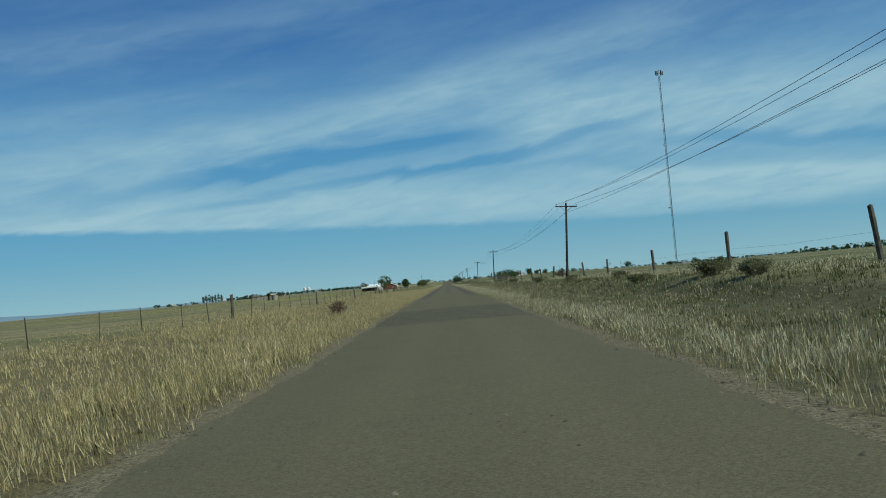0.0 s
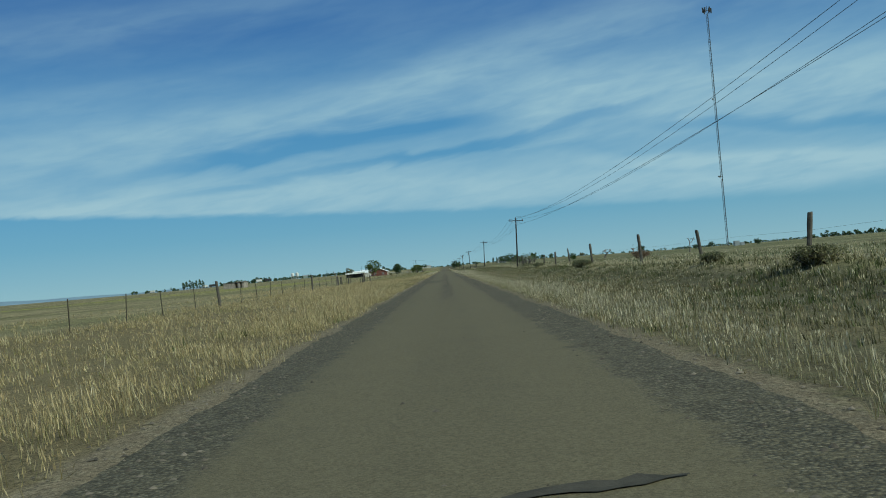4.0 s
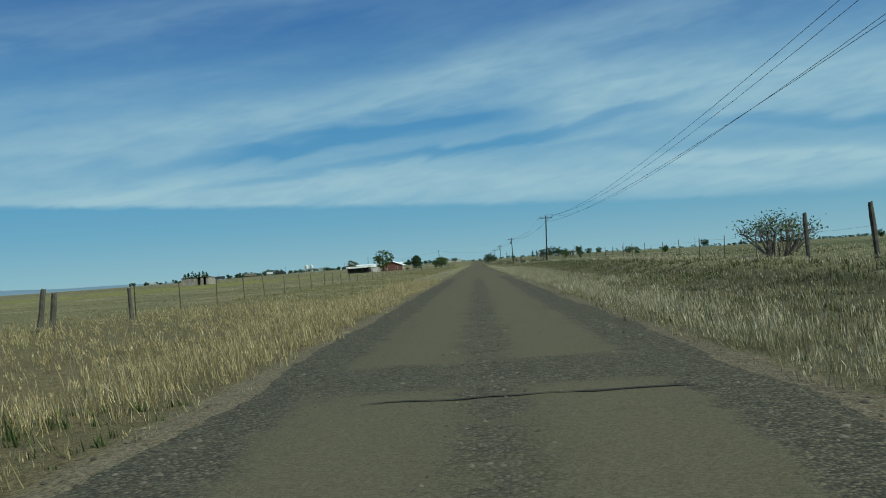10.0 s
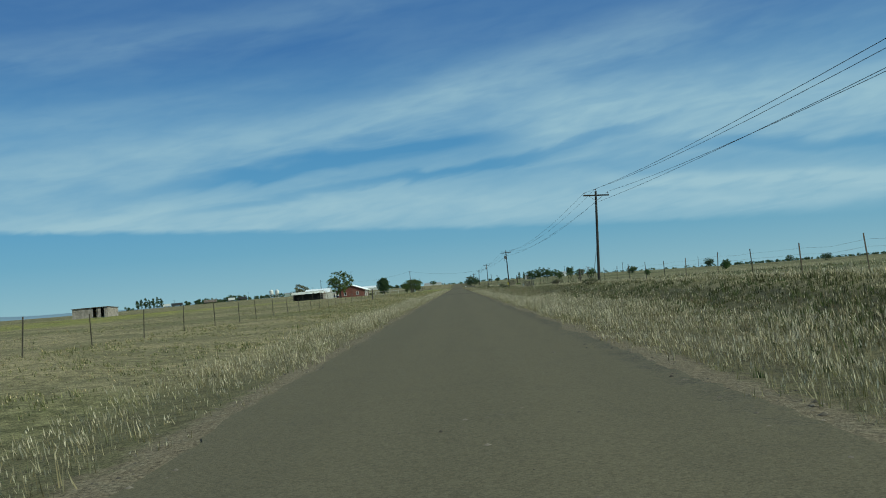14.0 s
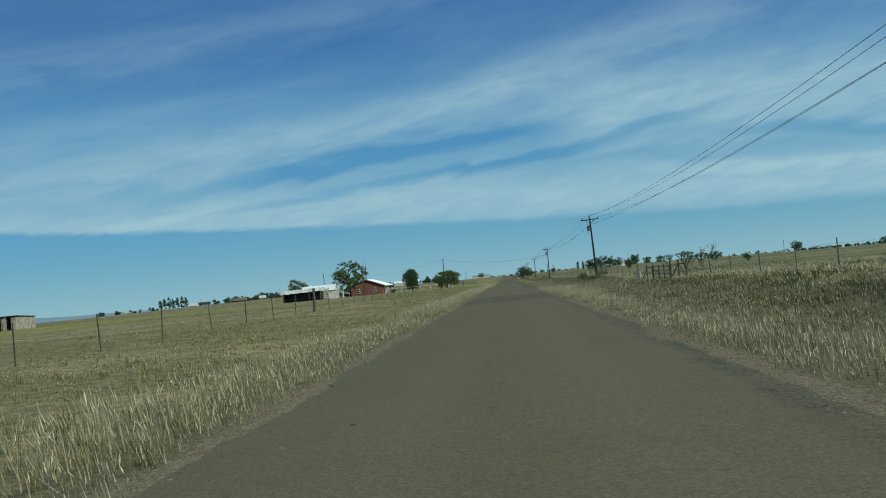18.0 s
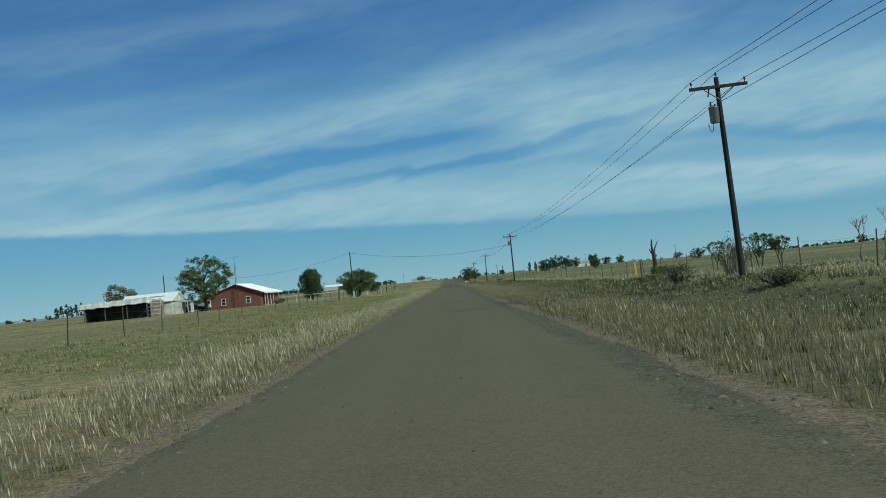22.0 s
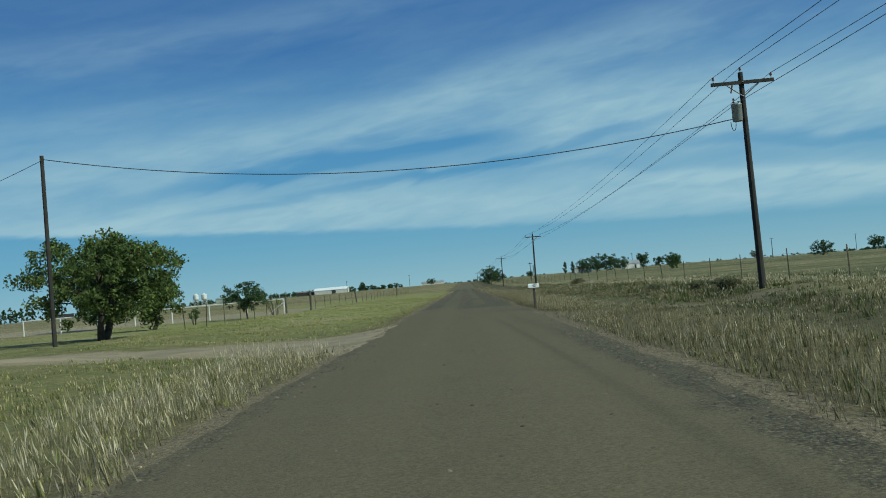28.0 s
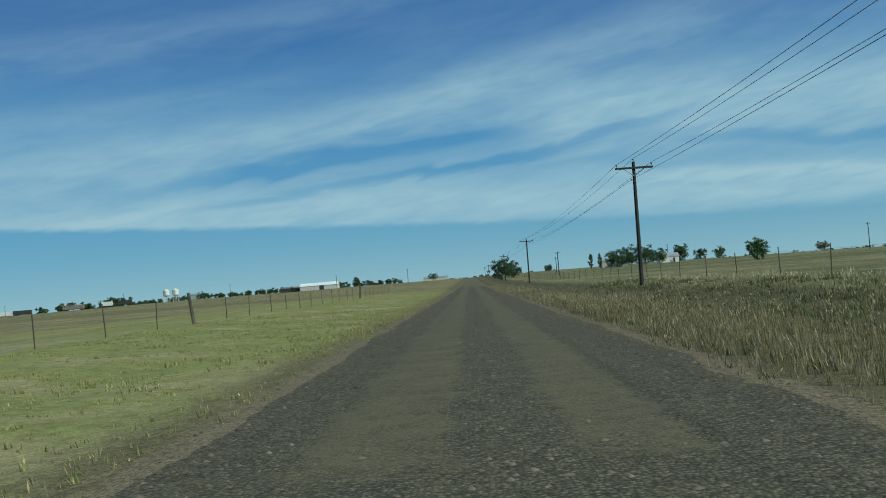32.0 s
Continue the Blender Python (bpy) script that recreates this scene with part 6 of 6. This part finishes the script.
tree("mesquite_tree", -20.0, 726.0, 3.6, 4.0, 16, "leaf_olive", "small rounded green tree by the drive", trunk=0.12, clear=0.1, per=130, leafsize=0.1, clumps=60, stems=2, leaf_r=0.65, gap=0.2)
tree("locust_tree", -16.4, 736.8, 2.9, 3.6, 17, "leaf_dark", "small flat-topped tree at the pen fence", trunk=0.06, clear=0.2, per=60, leafsize=0.06, clumps=110, leaf_r=0.27, stems=1, gap=0.35)
shrub("elm_sapling", -15.8, 744.4, 1.9, 1.5, 18, "leaf_light", "leafy yellow-green sapling by the pipe fence", per=8, size=0.045, stems=9)
shrub("elm_sapling", -18.5, 730.0, 1.3, 0.7, 19, "leaf", "thin green sapling by the pen", stems=10, per=14, size=0.05)
shrub("porch_shrub", -34.3, 727.0, 1.1, 1.6, 20, "leaf_light", "yellow-green shrub before the porch", per=14, size=0.06)
shrub("porch_shrub", -34.0, 720.5, 0.8, 1.2, 21, "leaf_grey", "grey-green shrub at the house corner", per=14, size=0.06)
# right of the road
shrub("saltbush", 16.5, 306.0, 2.4, 4.3, 22, "leaf", "large grey-green shrub at the fence", stems=44, per=5, size=0.07, bark="dead_bark")
shrub("sagebrush", 11.9, 199.5, 0.6, 1.7, 23, "leaf_grey", "round dark green bush on the bank", per=30, size=0.03, stems=60, full=True)
shrub("saltbush", 12.9, 470.0, 0.95, 1.7, 39, "leaf_grey", "twiggy brown bush on the bank crest", per=5, size=0.04, stems=50, bark="dead_bark")
shrub("saltbush", 12.5, 435.0, 0.42, 1.5, 40, "leaf_grey", "low dark bush at the foot of a pole", per=24, size=0.03, stems=44, full=True)
shrub("dead_brush", 25.3, 240.0, 1.1, 2.4, 24, "rust_brush", "rust-brown heap of dead brush", per=5, size=0.08, bark="rust_brush", stems=46)
dead_tree(43.6, 286.6, 2.6, 2.6, 26, "twisted leafless dead tree near the mast", 0.12, 0.3, 3, 1.2)
dead_tree(33.3, 315.0, 1.9, 2.8, 27, "bleached bare dead limb beyond the fence", 0.09, 0.3, 2, 1.3)
dead_tree(42.7, 331.0, 1.7, 3.4, 28, "low fallen dead tree beyond the fence", 0.09, 0.2, 3, 1.5)
shrub("saltbush", 12.2, 241.0, 0.55, 1.6, 29, "leaf_grey", "low grey-green bush on the bank crest", per=22, size=0.035, stems=34, full=True)
shrub("saltbush", 12.4, 262.0, 0.7, 1.6, 30, "leaf_grey", "small grey-green bush on the bank crest", per=22, size=0.035, stems=30, full=True)
for k, (x, y, h, w) in enumerate([(11.8, 63, 0.9, 2.0), (12.2, 70, 1.1, 2.6), (11.2, 82, 0.8, 1.8), (12.5, 96, 0.7, 1.5), (12.0, 118, 0.8, 2.0), (11.6, 146, 0.9, 2.2), (12.4, 160, 0.7, 1.6), (12.6, 772, 1.1, 2.2)]):
    shrub("weed_clump", x, y, 0.6 * h, 0.7 * w, 100 + k, "bank" if k % 3 else "leaf_grey", "scrubby weed clump on the grassy bank", per=26, size=0.035, stems=30, bark="dead_bark", group="weed clumps on the bank", full=True)
snag = thing("dead_tree_stump", 16.5, 608.9, "broken dead tree trunk with stub limbs", "tree trunk")
part("trunk", Geo().rod((0, 0, -0.2), (0.03, 0, 0.9), 0.2, 0.165, 9, False).rod((0.03, 0, 0.9), (-0.03, 0, 2.15), 0.165, 0.15, 9), "bark", snag)
for pts, r in ((((-0.07, 0, 2.05), (-0.11, 0.02, 2.45), (-0.06, 0.0, 2.98)), 0.1), (((0.07, 0, 1.95), (0.15, 0.04, 2.3), (0.3, 0.05, 2.6), (0.42, 0.06, 2.85)), 0.065), (((-0.1, 0.0, 1.75), (-0.27, 0.03, 2.1), (-0.3, 0.03, 2.25)), 0.06), (((0.1, 0.02, 1.5), (0.22, 0.05, 1.72)), 0.05)):
    g = Geo()
    for k in range(len(pts) - 1):
        g.rod(pts[k], pts[k + 1], r * (1 - 0.22 * k), r * (0.78 - 0.22 * k), 7)
    part("limb", g, "bark", snag)
shrub("sprout", 16.7, 608.4, 0.8, 1.3, 31, "leaf_olive", "green sprouts at the foot of a dead trunk", per=16, size=0.07)
locust(37.7, 668.2, 4.4, 3.3, 32, "leaf", "thin young locust tree in the pasture")
locust(39.4, 654.3, 4.7, 4.4, 33, "leaf", "many-stemmed locust with sparse flat crown", 2)
locust(43.9, 659.5, 4.1, 3.4, 34, "leaf", "sparse forked locust tree in the pasture", 2)
locust(47.8, 690.0, 3.9, 3.8, 35, "leaf_dark", "small dark flat-topped tree in the pasture")
for x, y, h, w, k in ((10.9, 577.5, 0.95, 1.5, 60), (11.6, 588.0, 0.38, 1.9, 61), (11.2, 564.0, 0.6, 2.0, 62), (11.5, 712.0, 0.36, 1.5, 63), (11.3, 706.5, 0.5, 1.3, 64), (10.9, 719.5, 0.3, 1.4, 65)):
    shrub("saltbush", x, y, h, w, k, "leaf_grey", "low dusty green bush at the foot of the bank", per=13, size=0.035, stems=26, full=True, group="bushes below the bank")
dead_tree(35.2, 613.6, 4.6, 3.4, 36, "bare grey dead tree beyond the fence", 0.1, 0.25, 4, 0.7)
dead_tree(35.3, 610.4, 5.2, 3.8, 37, "tall bare dead tree beyond the fence", 0.11, 0.25, 4, 0.7)
shrub("dead_brush", 13.3, 577.0, 2.0, 2.0, 38, "leaf_grey", "twiggy half-bare bush at the fence", per=2, size=0.06, stems=34, bark="dead_bark")
for k, (x, y, h, w, mt) in enumerate([(113.9, 971.8, 5.4, 8.5, "leaf_dark"), (217, 1173, 8.5, 11, "leaf_dark"), (67.4, 975.8, 5.8, 5.6, "leaf"), (64, 1172, 8.5, 10, "leaf_dark"), (71, 1177, 9.8, 13, "leaf_dark"), (78, 1176, 9.5, 12, "leaf_dark"),
                                      (85, 1182, 7.5, 10, "leaf_dark"), (103, 1219, 9.5, 9, "leaf_dark"), (113, 1222, 6.5, 7, "leaf_dark"), (124, 1228, 6.5, 8, "leaf"), (10.4, 1065.5, 7.6, 10.0, "leaf_dark"), (14.5, 1072, 6.0, 6.0, "leaf_dark"),
                                      (-85.7, 1475, 7.5, 6, "leaf_dark"), (-176, 1376, 5.5, 9, "leaf_dark"), (36, 1190, 4.5, 5, "leaf_dark"), (150, 1160, 5, 8, "leaf_grey"), (330, 1300, 7, 10, "leaf_dark"), (210, 760, 4.5, 6, "leaf_dark"),
                                      (190, 840, 4.2, 7, "leaf_dark"), (96, 830, 3.6, 4, "leaf"), (-28, 1480, 6, 9, "leaf_dark"), (-112, 1352, 3.2, 3.2, "leaf_dark"), (60, 560, 2.7, 3.0, "leaf")]):
    tree("field_tree", x, y, h, w, 200 + k, mt, "dark leafy tree standing across the fields" if mt == "leaf_dark" else "green tree standing across the fields", trunk=0.15, clear=0.0, per=34, leafsize=0.03 * h, clumps=90, leaf_r=0.12 * h, gap=0.15, group="field trees", stems=1 + k % 2)
for k, x in enumerate((54.5, 58.5)):
    cedar("thin_cedar", x, 1181 + k, 6.5, 2.2, 240 + k, "narrow dark cedar near farm sheds", n=40, per=14, size=0.35, group="narrow cedars")
for k in range(7):
    cedar("windbreak_cedar", -336 + 4.2 * k, 1349 + (k % 3), 9.5 + (k % 3), 4.4, 260 + k, "tall dark cedar in a far windbreak", n=40, per=14, size=0.6, group="windbreak")


def far_wood(name, x0, x1, y, h, n, seed, label, per=26, leaf=0.09):
    rng = random.Random(seed)
    cs, rs, g = [], [], Geo()
    for k in range(n):
        x = x0 + (x1 - x0) * (k + rng.uniform(0.1, 0.9)) / n
        yy = y + rng.uniform(-14, 14)
        hh = h * rng.uniform(0.5, 1.0)
        z = float(gz(x, yy))
        g.rod((x, yy, z - 0.3), (x, yy, z + hh * 0.6), 0.3, 0.15, 5)
        for j in range(7):
            cs.append((x + rng.uniform(-0.45, 0.45) * hh, yy + rng.uniform(-0.4, 0.4) * hh, z + hh * rng.uniform(0.12, 0.8)))
            rs.append(hh * rng.uniform(0.18, 0.28))
    w = new(name)
    tagged(w, label, "woods", kind="stuff")
    part("trunk", g, "bark", w)
    part("crown", leaf_soup("crown", cs, rs, per, h * leaf, seed, "leaf_dark"), "leaf_dark", w)


far_wood("far_woods", -420, -352, 1390, 6, 12, 301, "dark scrubby trees along a far field")
far_wood("far_woods", -308, -235, 1420, 8, 14, 302, "row of dark far trees left of the farmstead")
far_wood("far_woods", 545, 790, 1520, 10, 40, 303, "long dark tree row on the far right skyline")
far_wood("far_woods", 420, 1700, 1850, 5.0, 420, 308, "long thin dark tree line on the far right skyline", 9, 0.16)
far_wood("far_woods", 150, 520, 1750, 6, 46, 304, "low dark scrub on the far skyline")
far_wood("far_woods", -60, 140, 2300, 8, 30, 305, "low dark trees where the road meets the sky")
far_wood("far_woods", -330, -60, 1560, 5.6, 150, 307, "low dark hedge behind the far barns")

tw = thing("tumbleweed", -6.75, 84.0, "round rust-brown tumbleweed in dry grass", "tumbleweed")
rngt = random.Random(5)
g = Geo()
for k in range(90):
    p = Vector((rngt.gauss(0, 1), rngt.gauss(0, 1), rngt.gauss(0, 1))).normalized()
    q = (p + Vector((rngt.uniform(-0.8, 0.8), rngt.uniform(-0.8, 0.8), rngt.uniform(-0.8, 0.8)))).normalized()
    g.rod(p * 0.15 + Vector((0, 0, 0.45)), q * 0.52 + Vector((0, 0, 0.45)), 0.012, 0.006, 3, False)
part("twigs", g, "rust_brush", tw)
part("foliage", leaf_soup("foliage", [(0, 0, 0.45)], [0.55], 900, 0.045, 9, "rust_brush"), "rust_brush", tw)


# ---- loose stones ----
def stones(name, zones, seed, label):
    rng = np.random.default_rng(seed)
    ps = []
    for x0, x1, y0, y1, n in zones:
        x = x0 + (x1 - x0) * rng.beta(1.6, 1.6, n)
        ps.append(np.stack([x, rng.uniform(y0, y1, n)], 1))
    p = np.concatenate(ps)
    n = len(p)
    crown = 0.03 * (1 - np.minimum(1, np.abs(p[:, 0]) / 2.8) ** 2)
    z = np.where(np.abs(p[:, 0]) < 2.75, crown + 4.3 * smooth01(p[:, 1], 850, 1550), gz(p[:, 0], p[:, 1]))
    s = 0.009 + 0.034 * rng.random(n) ** 2.6
    o = np.array([[1, 0, 0], [0, 1, 0], [-1, 0, 0], [0, -1, 0], [0, 0, 1]], float)
    v = o[None] * s[:, None, None] * rng.uniform(0.6, 1.3, (n, 5, 1)) * np.array([1, 1, 0.55])
    a = rng.uniform(0, 6.283, n)
    c, q = np.cos(a)[:, None], np.sin(a)[:, None]
    v = np.stack([v[..., 0] * c - v[..., 1] * q, v[..., 0] * q + v[..., 1] * c, v[..., 2]], 2) + np.stack([p[:, 0], p[:, 1], z], 1)[:, None]
    i = np.arange(n)[:, None] * 5
    t = np.concatenate([i + np.array([[0, 1, 4]]), i + np.array([[1, 2, 4]]), i + np.array([[2, 3, 4]]), i + np.array([[3, 0, 4]])])
    tagged(new(name, soup(name, v.reshape(-1, 3), t, M["stone"])), label, "gravel", kind="stuff")


stones("road_gravel", [(-3.4, -2.3, 28, 850, 7150), (2.3, 3.6, 28, 850, 9900), (-0.6, 0.6, 28, 850, 1375), (-0.5, 0.5, 150, 335, 2750), (-2.9, -1.7, 120, 340, 3300), (1.6, 3.0, 120, 340, 3850),
                       (-2.7, 2.7, 57, 77, 825), (-2.7, 2.7, 491, 512, 825), (-2.9, 2.9, 745, 757, 1375), (-3.0, -1.6, 728, 850, 2750), (-0.55, 0.55, 728, 850, 2200), (1.4, 3.4, 728, 850, 3300),
                       (2.1, 3.6, 540, 700, 4950), (-3, -2.2, 540, 690, 2750), (-0.4, 0.7, 571, 592, 300), (-7.5, -2.6, 687, 703, 1375), (2.6, 6.5, 695, 705, 825), (-2.5, 2.5, 28, 850, 1650)], 71,
       "loose grey-brown stones on the road and its shoulders")


# ---- grass ----
def grass(name, zones, seed, mat, head, label, blades=8):
    """zones: x0, x1, y0, y1, tufts per square metre, low, high, seed-head share, patchiness, blade width."""
    rng = np.random.default_rng(seed)
    plain, headed = [], []
    for x0, x1, y0, y1, dens, lo, hi, heads, patchy, wide in zones:
        n = int(abs(x1 - x0) * (y1 - y0) * dens)
        x, y = rng.uniform(min(x0, x1), max(x0, x1), n), rng.uniform(y0, y1, n)
        field = np.sin(x * 0.7 + 1.7 * np.sin(y * 0.11)) + np.sin(y * 0.37 + 2.1 * np.sin(x * 0.5)) + np.sin(y * 0.05 + x * 0.2)
        clump = np.sin(x * 3.3 + 2.0 * np.sin(y * 1.9)) * np.sin(y * 2.7 + 1.6 * np.sin(x * 2.3)) + 0.6 * np.sin(x * 7.1 + 3.0 * np.sin(y * 4.3))
        fringe = np.abs(x) - 2.85 - 0.16 * np.sin(y * 1.3 + x) - 0.14 * np.sin(y * 0.41) - 0.1 * np.sin(y * 3.1)
        keep = (rng.random(n) < np.clip(1 - patchy * (0.5 - 0.35 * field), 0.05, 1)) & (rng.random(n) < np.clip(0.62 + 0.5 * clump, 0.12, 1)) & (rng.random(n) < np.clip(fringe / 0.45, 0.03, 1))
        slack = rng.normal(0, 0.5, n) + 0.5 * np.sin(x * 1.1) + 0.4 * np.sin(y * 0.9 + x)
        drive = ((x < 0) & (np.abs(y - 694 - 10 * smooth01(-(x + 2.5) / 36, 0.35, 1)) + slack < 2.3 + 6.0 * np.maximum(0, 1 + (x + 2.5) / 5.5) ** 2)) | ((x > 0) & (np.abs(y - 699.5) + slack < 0.9 + 3.0 * np.maximum(0, 1 - (x - 2.5) * 0.4)) & (x < 13) & (rng.random(n) < 0.7))
        lot = (x > 5.2) & (x < 8.6 + 0.6 * np.sin(y * 0.4)) & (y > 698) & (y < 744)
        keep &= ~drive & ~(lot & (rng.random(n) < np.clip(0.36 - 0.55 * clump, 0.03, 0.85)))
        x, y, field, fringe, clump, lot = x[keep], y[keep], field[keep], fringe[keep], clump[keep], lot[keep]
        n = len(x)
        h = (lo + (hi - lo) * rng.random(n) ** 1.3) * np.clip(0.45 + fringe / 1.2, 0.3, 1) * (0.9 + 0.12 * field) * (0.85 + 0.22 * clump) * np.where(lot, 0.62, 1.0)
        m = n * blades
        spread = np.repeat(0.03 + 0.12 * h, blades)
        bx = np.repeat(x, blades) + rng.normal(0, 1, m) * spread
        by = np.repeat(y, blades) + rng.normal(0, 1, m) * spread
        bh = np.repeat(h, blades) * rng.uniform(0.5, 1.12, m)
        a = np.repeat(rng.uniform(0, 6.283, n), blades) + rng.normal(0, 1.1, m)
        le = np.abs(rng.normal(0.0, 0.31, m))
        tip = np.stack([np.cos(a) * le * bh - 0.14 * bh, np.sin(a) * le * bh - 0.08 * bh, bh * np.sqrt(np.clip(1 - le * le * 0.6, 0.3, 1))], 1)
        base = np.stack([bx, by, gz(bx, by) - 0.02], 1)
        face = rng.uniform(0, 3.1416, m)
        side = np.stack([np.cos(face), np.sin(face), np.zeros(m)], 1) * (wide * rng.uniform(0.7, 1.3, m))[:, None]
        q = rng.random(m) < heads
        plain.append(np.stack([base - side, base + side, base + tip], 1)[~q])
        b, s, w = base[q], side[q] * 1.1, tip[q]
        lo_h = np.clip(1 - 0.16 / np.maximum(bh[q], 0.05), 0.55, 0.95)[:, None]
        headed.append(np.stack([b + w * lo_h, b + w * (0.5 + lo_h / 2) - s, b + w * 1.06, b + w * (0.5 + lo_h / 2) + s], 1))
    p, k = np.concatenate(plain), np.concatenate(headed)
    i, j = np.arange(len(p))[:, None] * 3, len(p) * 3 + np.arange(len(k))[:, None] * 4
    t = np.concatenate([i + np.array([[0, 1, 2]]), j + np.array([[0, 1, 3]]), j + np.array([[1, 2, 3]])])
    tagged(new(name, soup(name, np.concatenate([p.reshape(-1, 3), k.reshape(-1, 3)]), t, M[mat], M[head], len(p))), label, "grass", kind="stuff")


grass("dry_roadside_grass", [(-2.7, -6.0, 28, 192, 40, 0.2, 0.52, 0.4, 0.25, 0.0056), (-2.7, -6.0, 192, 262, 16, 0.14, 0.4, 0.4, 0.5, 0.0056), (-2.7, -6.0, 262, 330, 40, 0.2, 0.52, 0.4, 0.25, 0.0056), (-6.0, -15.5, 28, 300, 11.5, 0.17, 0.46, 0.4, 0.4, 0.0095), (-15.5, -30, 28, 300, 2.2, 0.14, 0.34, 0.35, 0.7, 0.016)], 501, "straw", "straw_head",
      "tall golden dry grass on the verge")
grass("pale_roadside_grass", [(2.75, 4.9, 28, 535, 36, 0.2, 0.52, 0.42, 0.25, 0.0056), (-2.7, -5.4, 330, 688, 36, 0.2, 0.55, 0.44, 0.32, 0.0056), (4.9, 7.6, 295, 425, 15, 0.2, 0.5, 0.5, 0.25, 0.008), (12.0, 15.6, 28, 510, 9, 0.16, 0.4, 0.5, 0.3, 0.014), (12.4, 15.6, 540, 830, 9, 0.16, 0.4, 0.5, 0.3, 0.014)], 502, "pale", "pale_head",
      "pale seeding grass along the road edge and bank crest")
grass("brown_roadside_grass", [(2.75, 6.4, 800, 900, 9, 0.16, 0.44, 0.4, 0.3, 0.008), (2.75, 6.6, 535, 800, 30, 0.18, 0.5, 0.42, 0.3, 0.006), (2.9, 5.4, 703.5, 724, 34, 0.4, 0.72, 0.45, 0.1, 0.007), (4.9, 7.4, 28, 250, 14, 0.16, 0.42, 0.42, 0.3, 0.008), (4.9, 8.2, 250, 295, 12, 0.16, 0.42, 0.42, 0.3, 0.0085), (4.9, 8.2, 295, 425, 4, 0.16, 0.42, 0.42, 0.3, 0.0085), (4.9, 8.2, 425, 535, 12, 0.16, 0.42, 0.42, 0.3, 0.0085), (8.2, 10.0, 28, 800, 9, 0.14, 0.36, 0.4, 0.4, 0.012)], 508, "russet", "rust_head", "rusty brown seeding grass along the road edge")
grass("field_grass", [(4.9, 7.4, 28, 535, 9, 0.14, 0.36, 0.3, 0.3, 0.009), (6.2, 11.0, 28, 800, 12, 0.1, 0.3, 0.15, 0.35, 0.012), (13.8, 30, 28, 780, 2.0, 0.14, 0.4, 0.35, 0.8, 0.018)], 503, "mixed", "pale_head", "short brown and green grass below the bank", 7)
grass("pasture_grass", [(-5.4, -15.5, 300, 690, 12, 0.07, 0.22, 0.2, 0.5, 0.011), (-15.5, -34, 300, 690, 1.8, 0.08, 0.24, 0.3, 0.9, 0.012)], 507, "pasture", "straw_head",
      "short dry pasture grass in tufts", 7)
grass("tall_weeds", [(-3.1, -4.6, 28, 690, 1.4, 0.45, 0.72, 0.6, 0.9, 0.006), (3.1, 5.6, 28, 900, 1.4, 0.4, 0.68, 0.6, 0.9, 0.006), (-4.5, -14, 700, 760, 1.6, 0.15, 0.35, 0.6, 1.3, 0.006), (3.2, 6.5, 704, 722, 14, 0.35, 0.7, 0.6, 0.2, 0.006),
                     (5.5, 9.5, 28, 860, 0.7, 0.3, 0.55, 0.7, 0.9, 0.006)], 506, "pale", "pale_head", "scattered tall seed stalks along the verge", 5)
grass("bank_grass", [(9.6, 13.2, 28, 830, 10.5, 0.16, 0.44, 0.12, 0.35, 0.014)], 504, "bank", "pale_head", "rank weeds and pale grass on the bank", 7)
grass("green_weeds", [(3.3, 7.5, 28, 800, 0.9, 0.14, 0.34, 0.0, 1.3, 0.014), (7.0, 12.4, 28, 830, 1.6, 0.16, 0.42, 0.0, 1.2, 0.016), (-3.3, -7.0, 28, 690, 0.6, 0.12, 0.3, 0.0, 1.4, 0.014), (-3.1, -6.2, 190, 264, 9, 0.08, 0.22, 0.0, 0.8, 0.012), (8.2, 12.4, 540, 740, 5, 0.14, 0.4, 0.0, 0.7, 0.015), (4.6, 9.0, 696, 740, 8, 0.08, 0.24, 0.0, 0.9, 0.01), (3.2, 7.5, 672, 696, 5, 0.1, 0.3, 0.0, 0.9, 0.01), (7.5, 12.0, 290, 430, 3, 0.16, 0.4, 0.0, 0.8, 0.015)], 509, "weed", "rust_head", "broad-leaved green weeds among the dry grass", 9)
grass("lawn_grass", [(-2.8, -15.0, 810, 900, 6, 0.04, 0.11, 0.1, 0.35, 0.012), (-2.8, -15.0, 698, 810, 17, 0.05, 0.15, 0.06, 0.35, 0.011), (-2.8, -4.2, 698, 900, 16, 0.08, 0.26, 0.3, 0.6, 0.006), (-2.8, -15, 640, 692, 10, 0.06, 0.17, 0.12, 0.4, 0.011), (-15, -34, 690, 744, 1.6, 0.05, 0.12, 0.1, 0.5, 0.01)], 505, "lawn", "straw_head",
      "short green mown grass beside the road", 7)
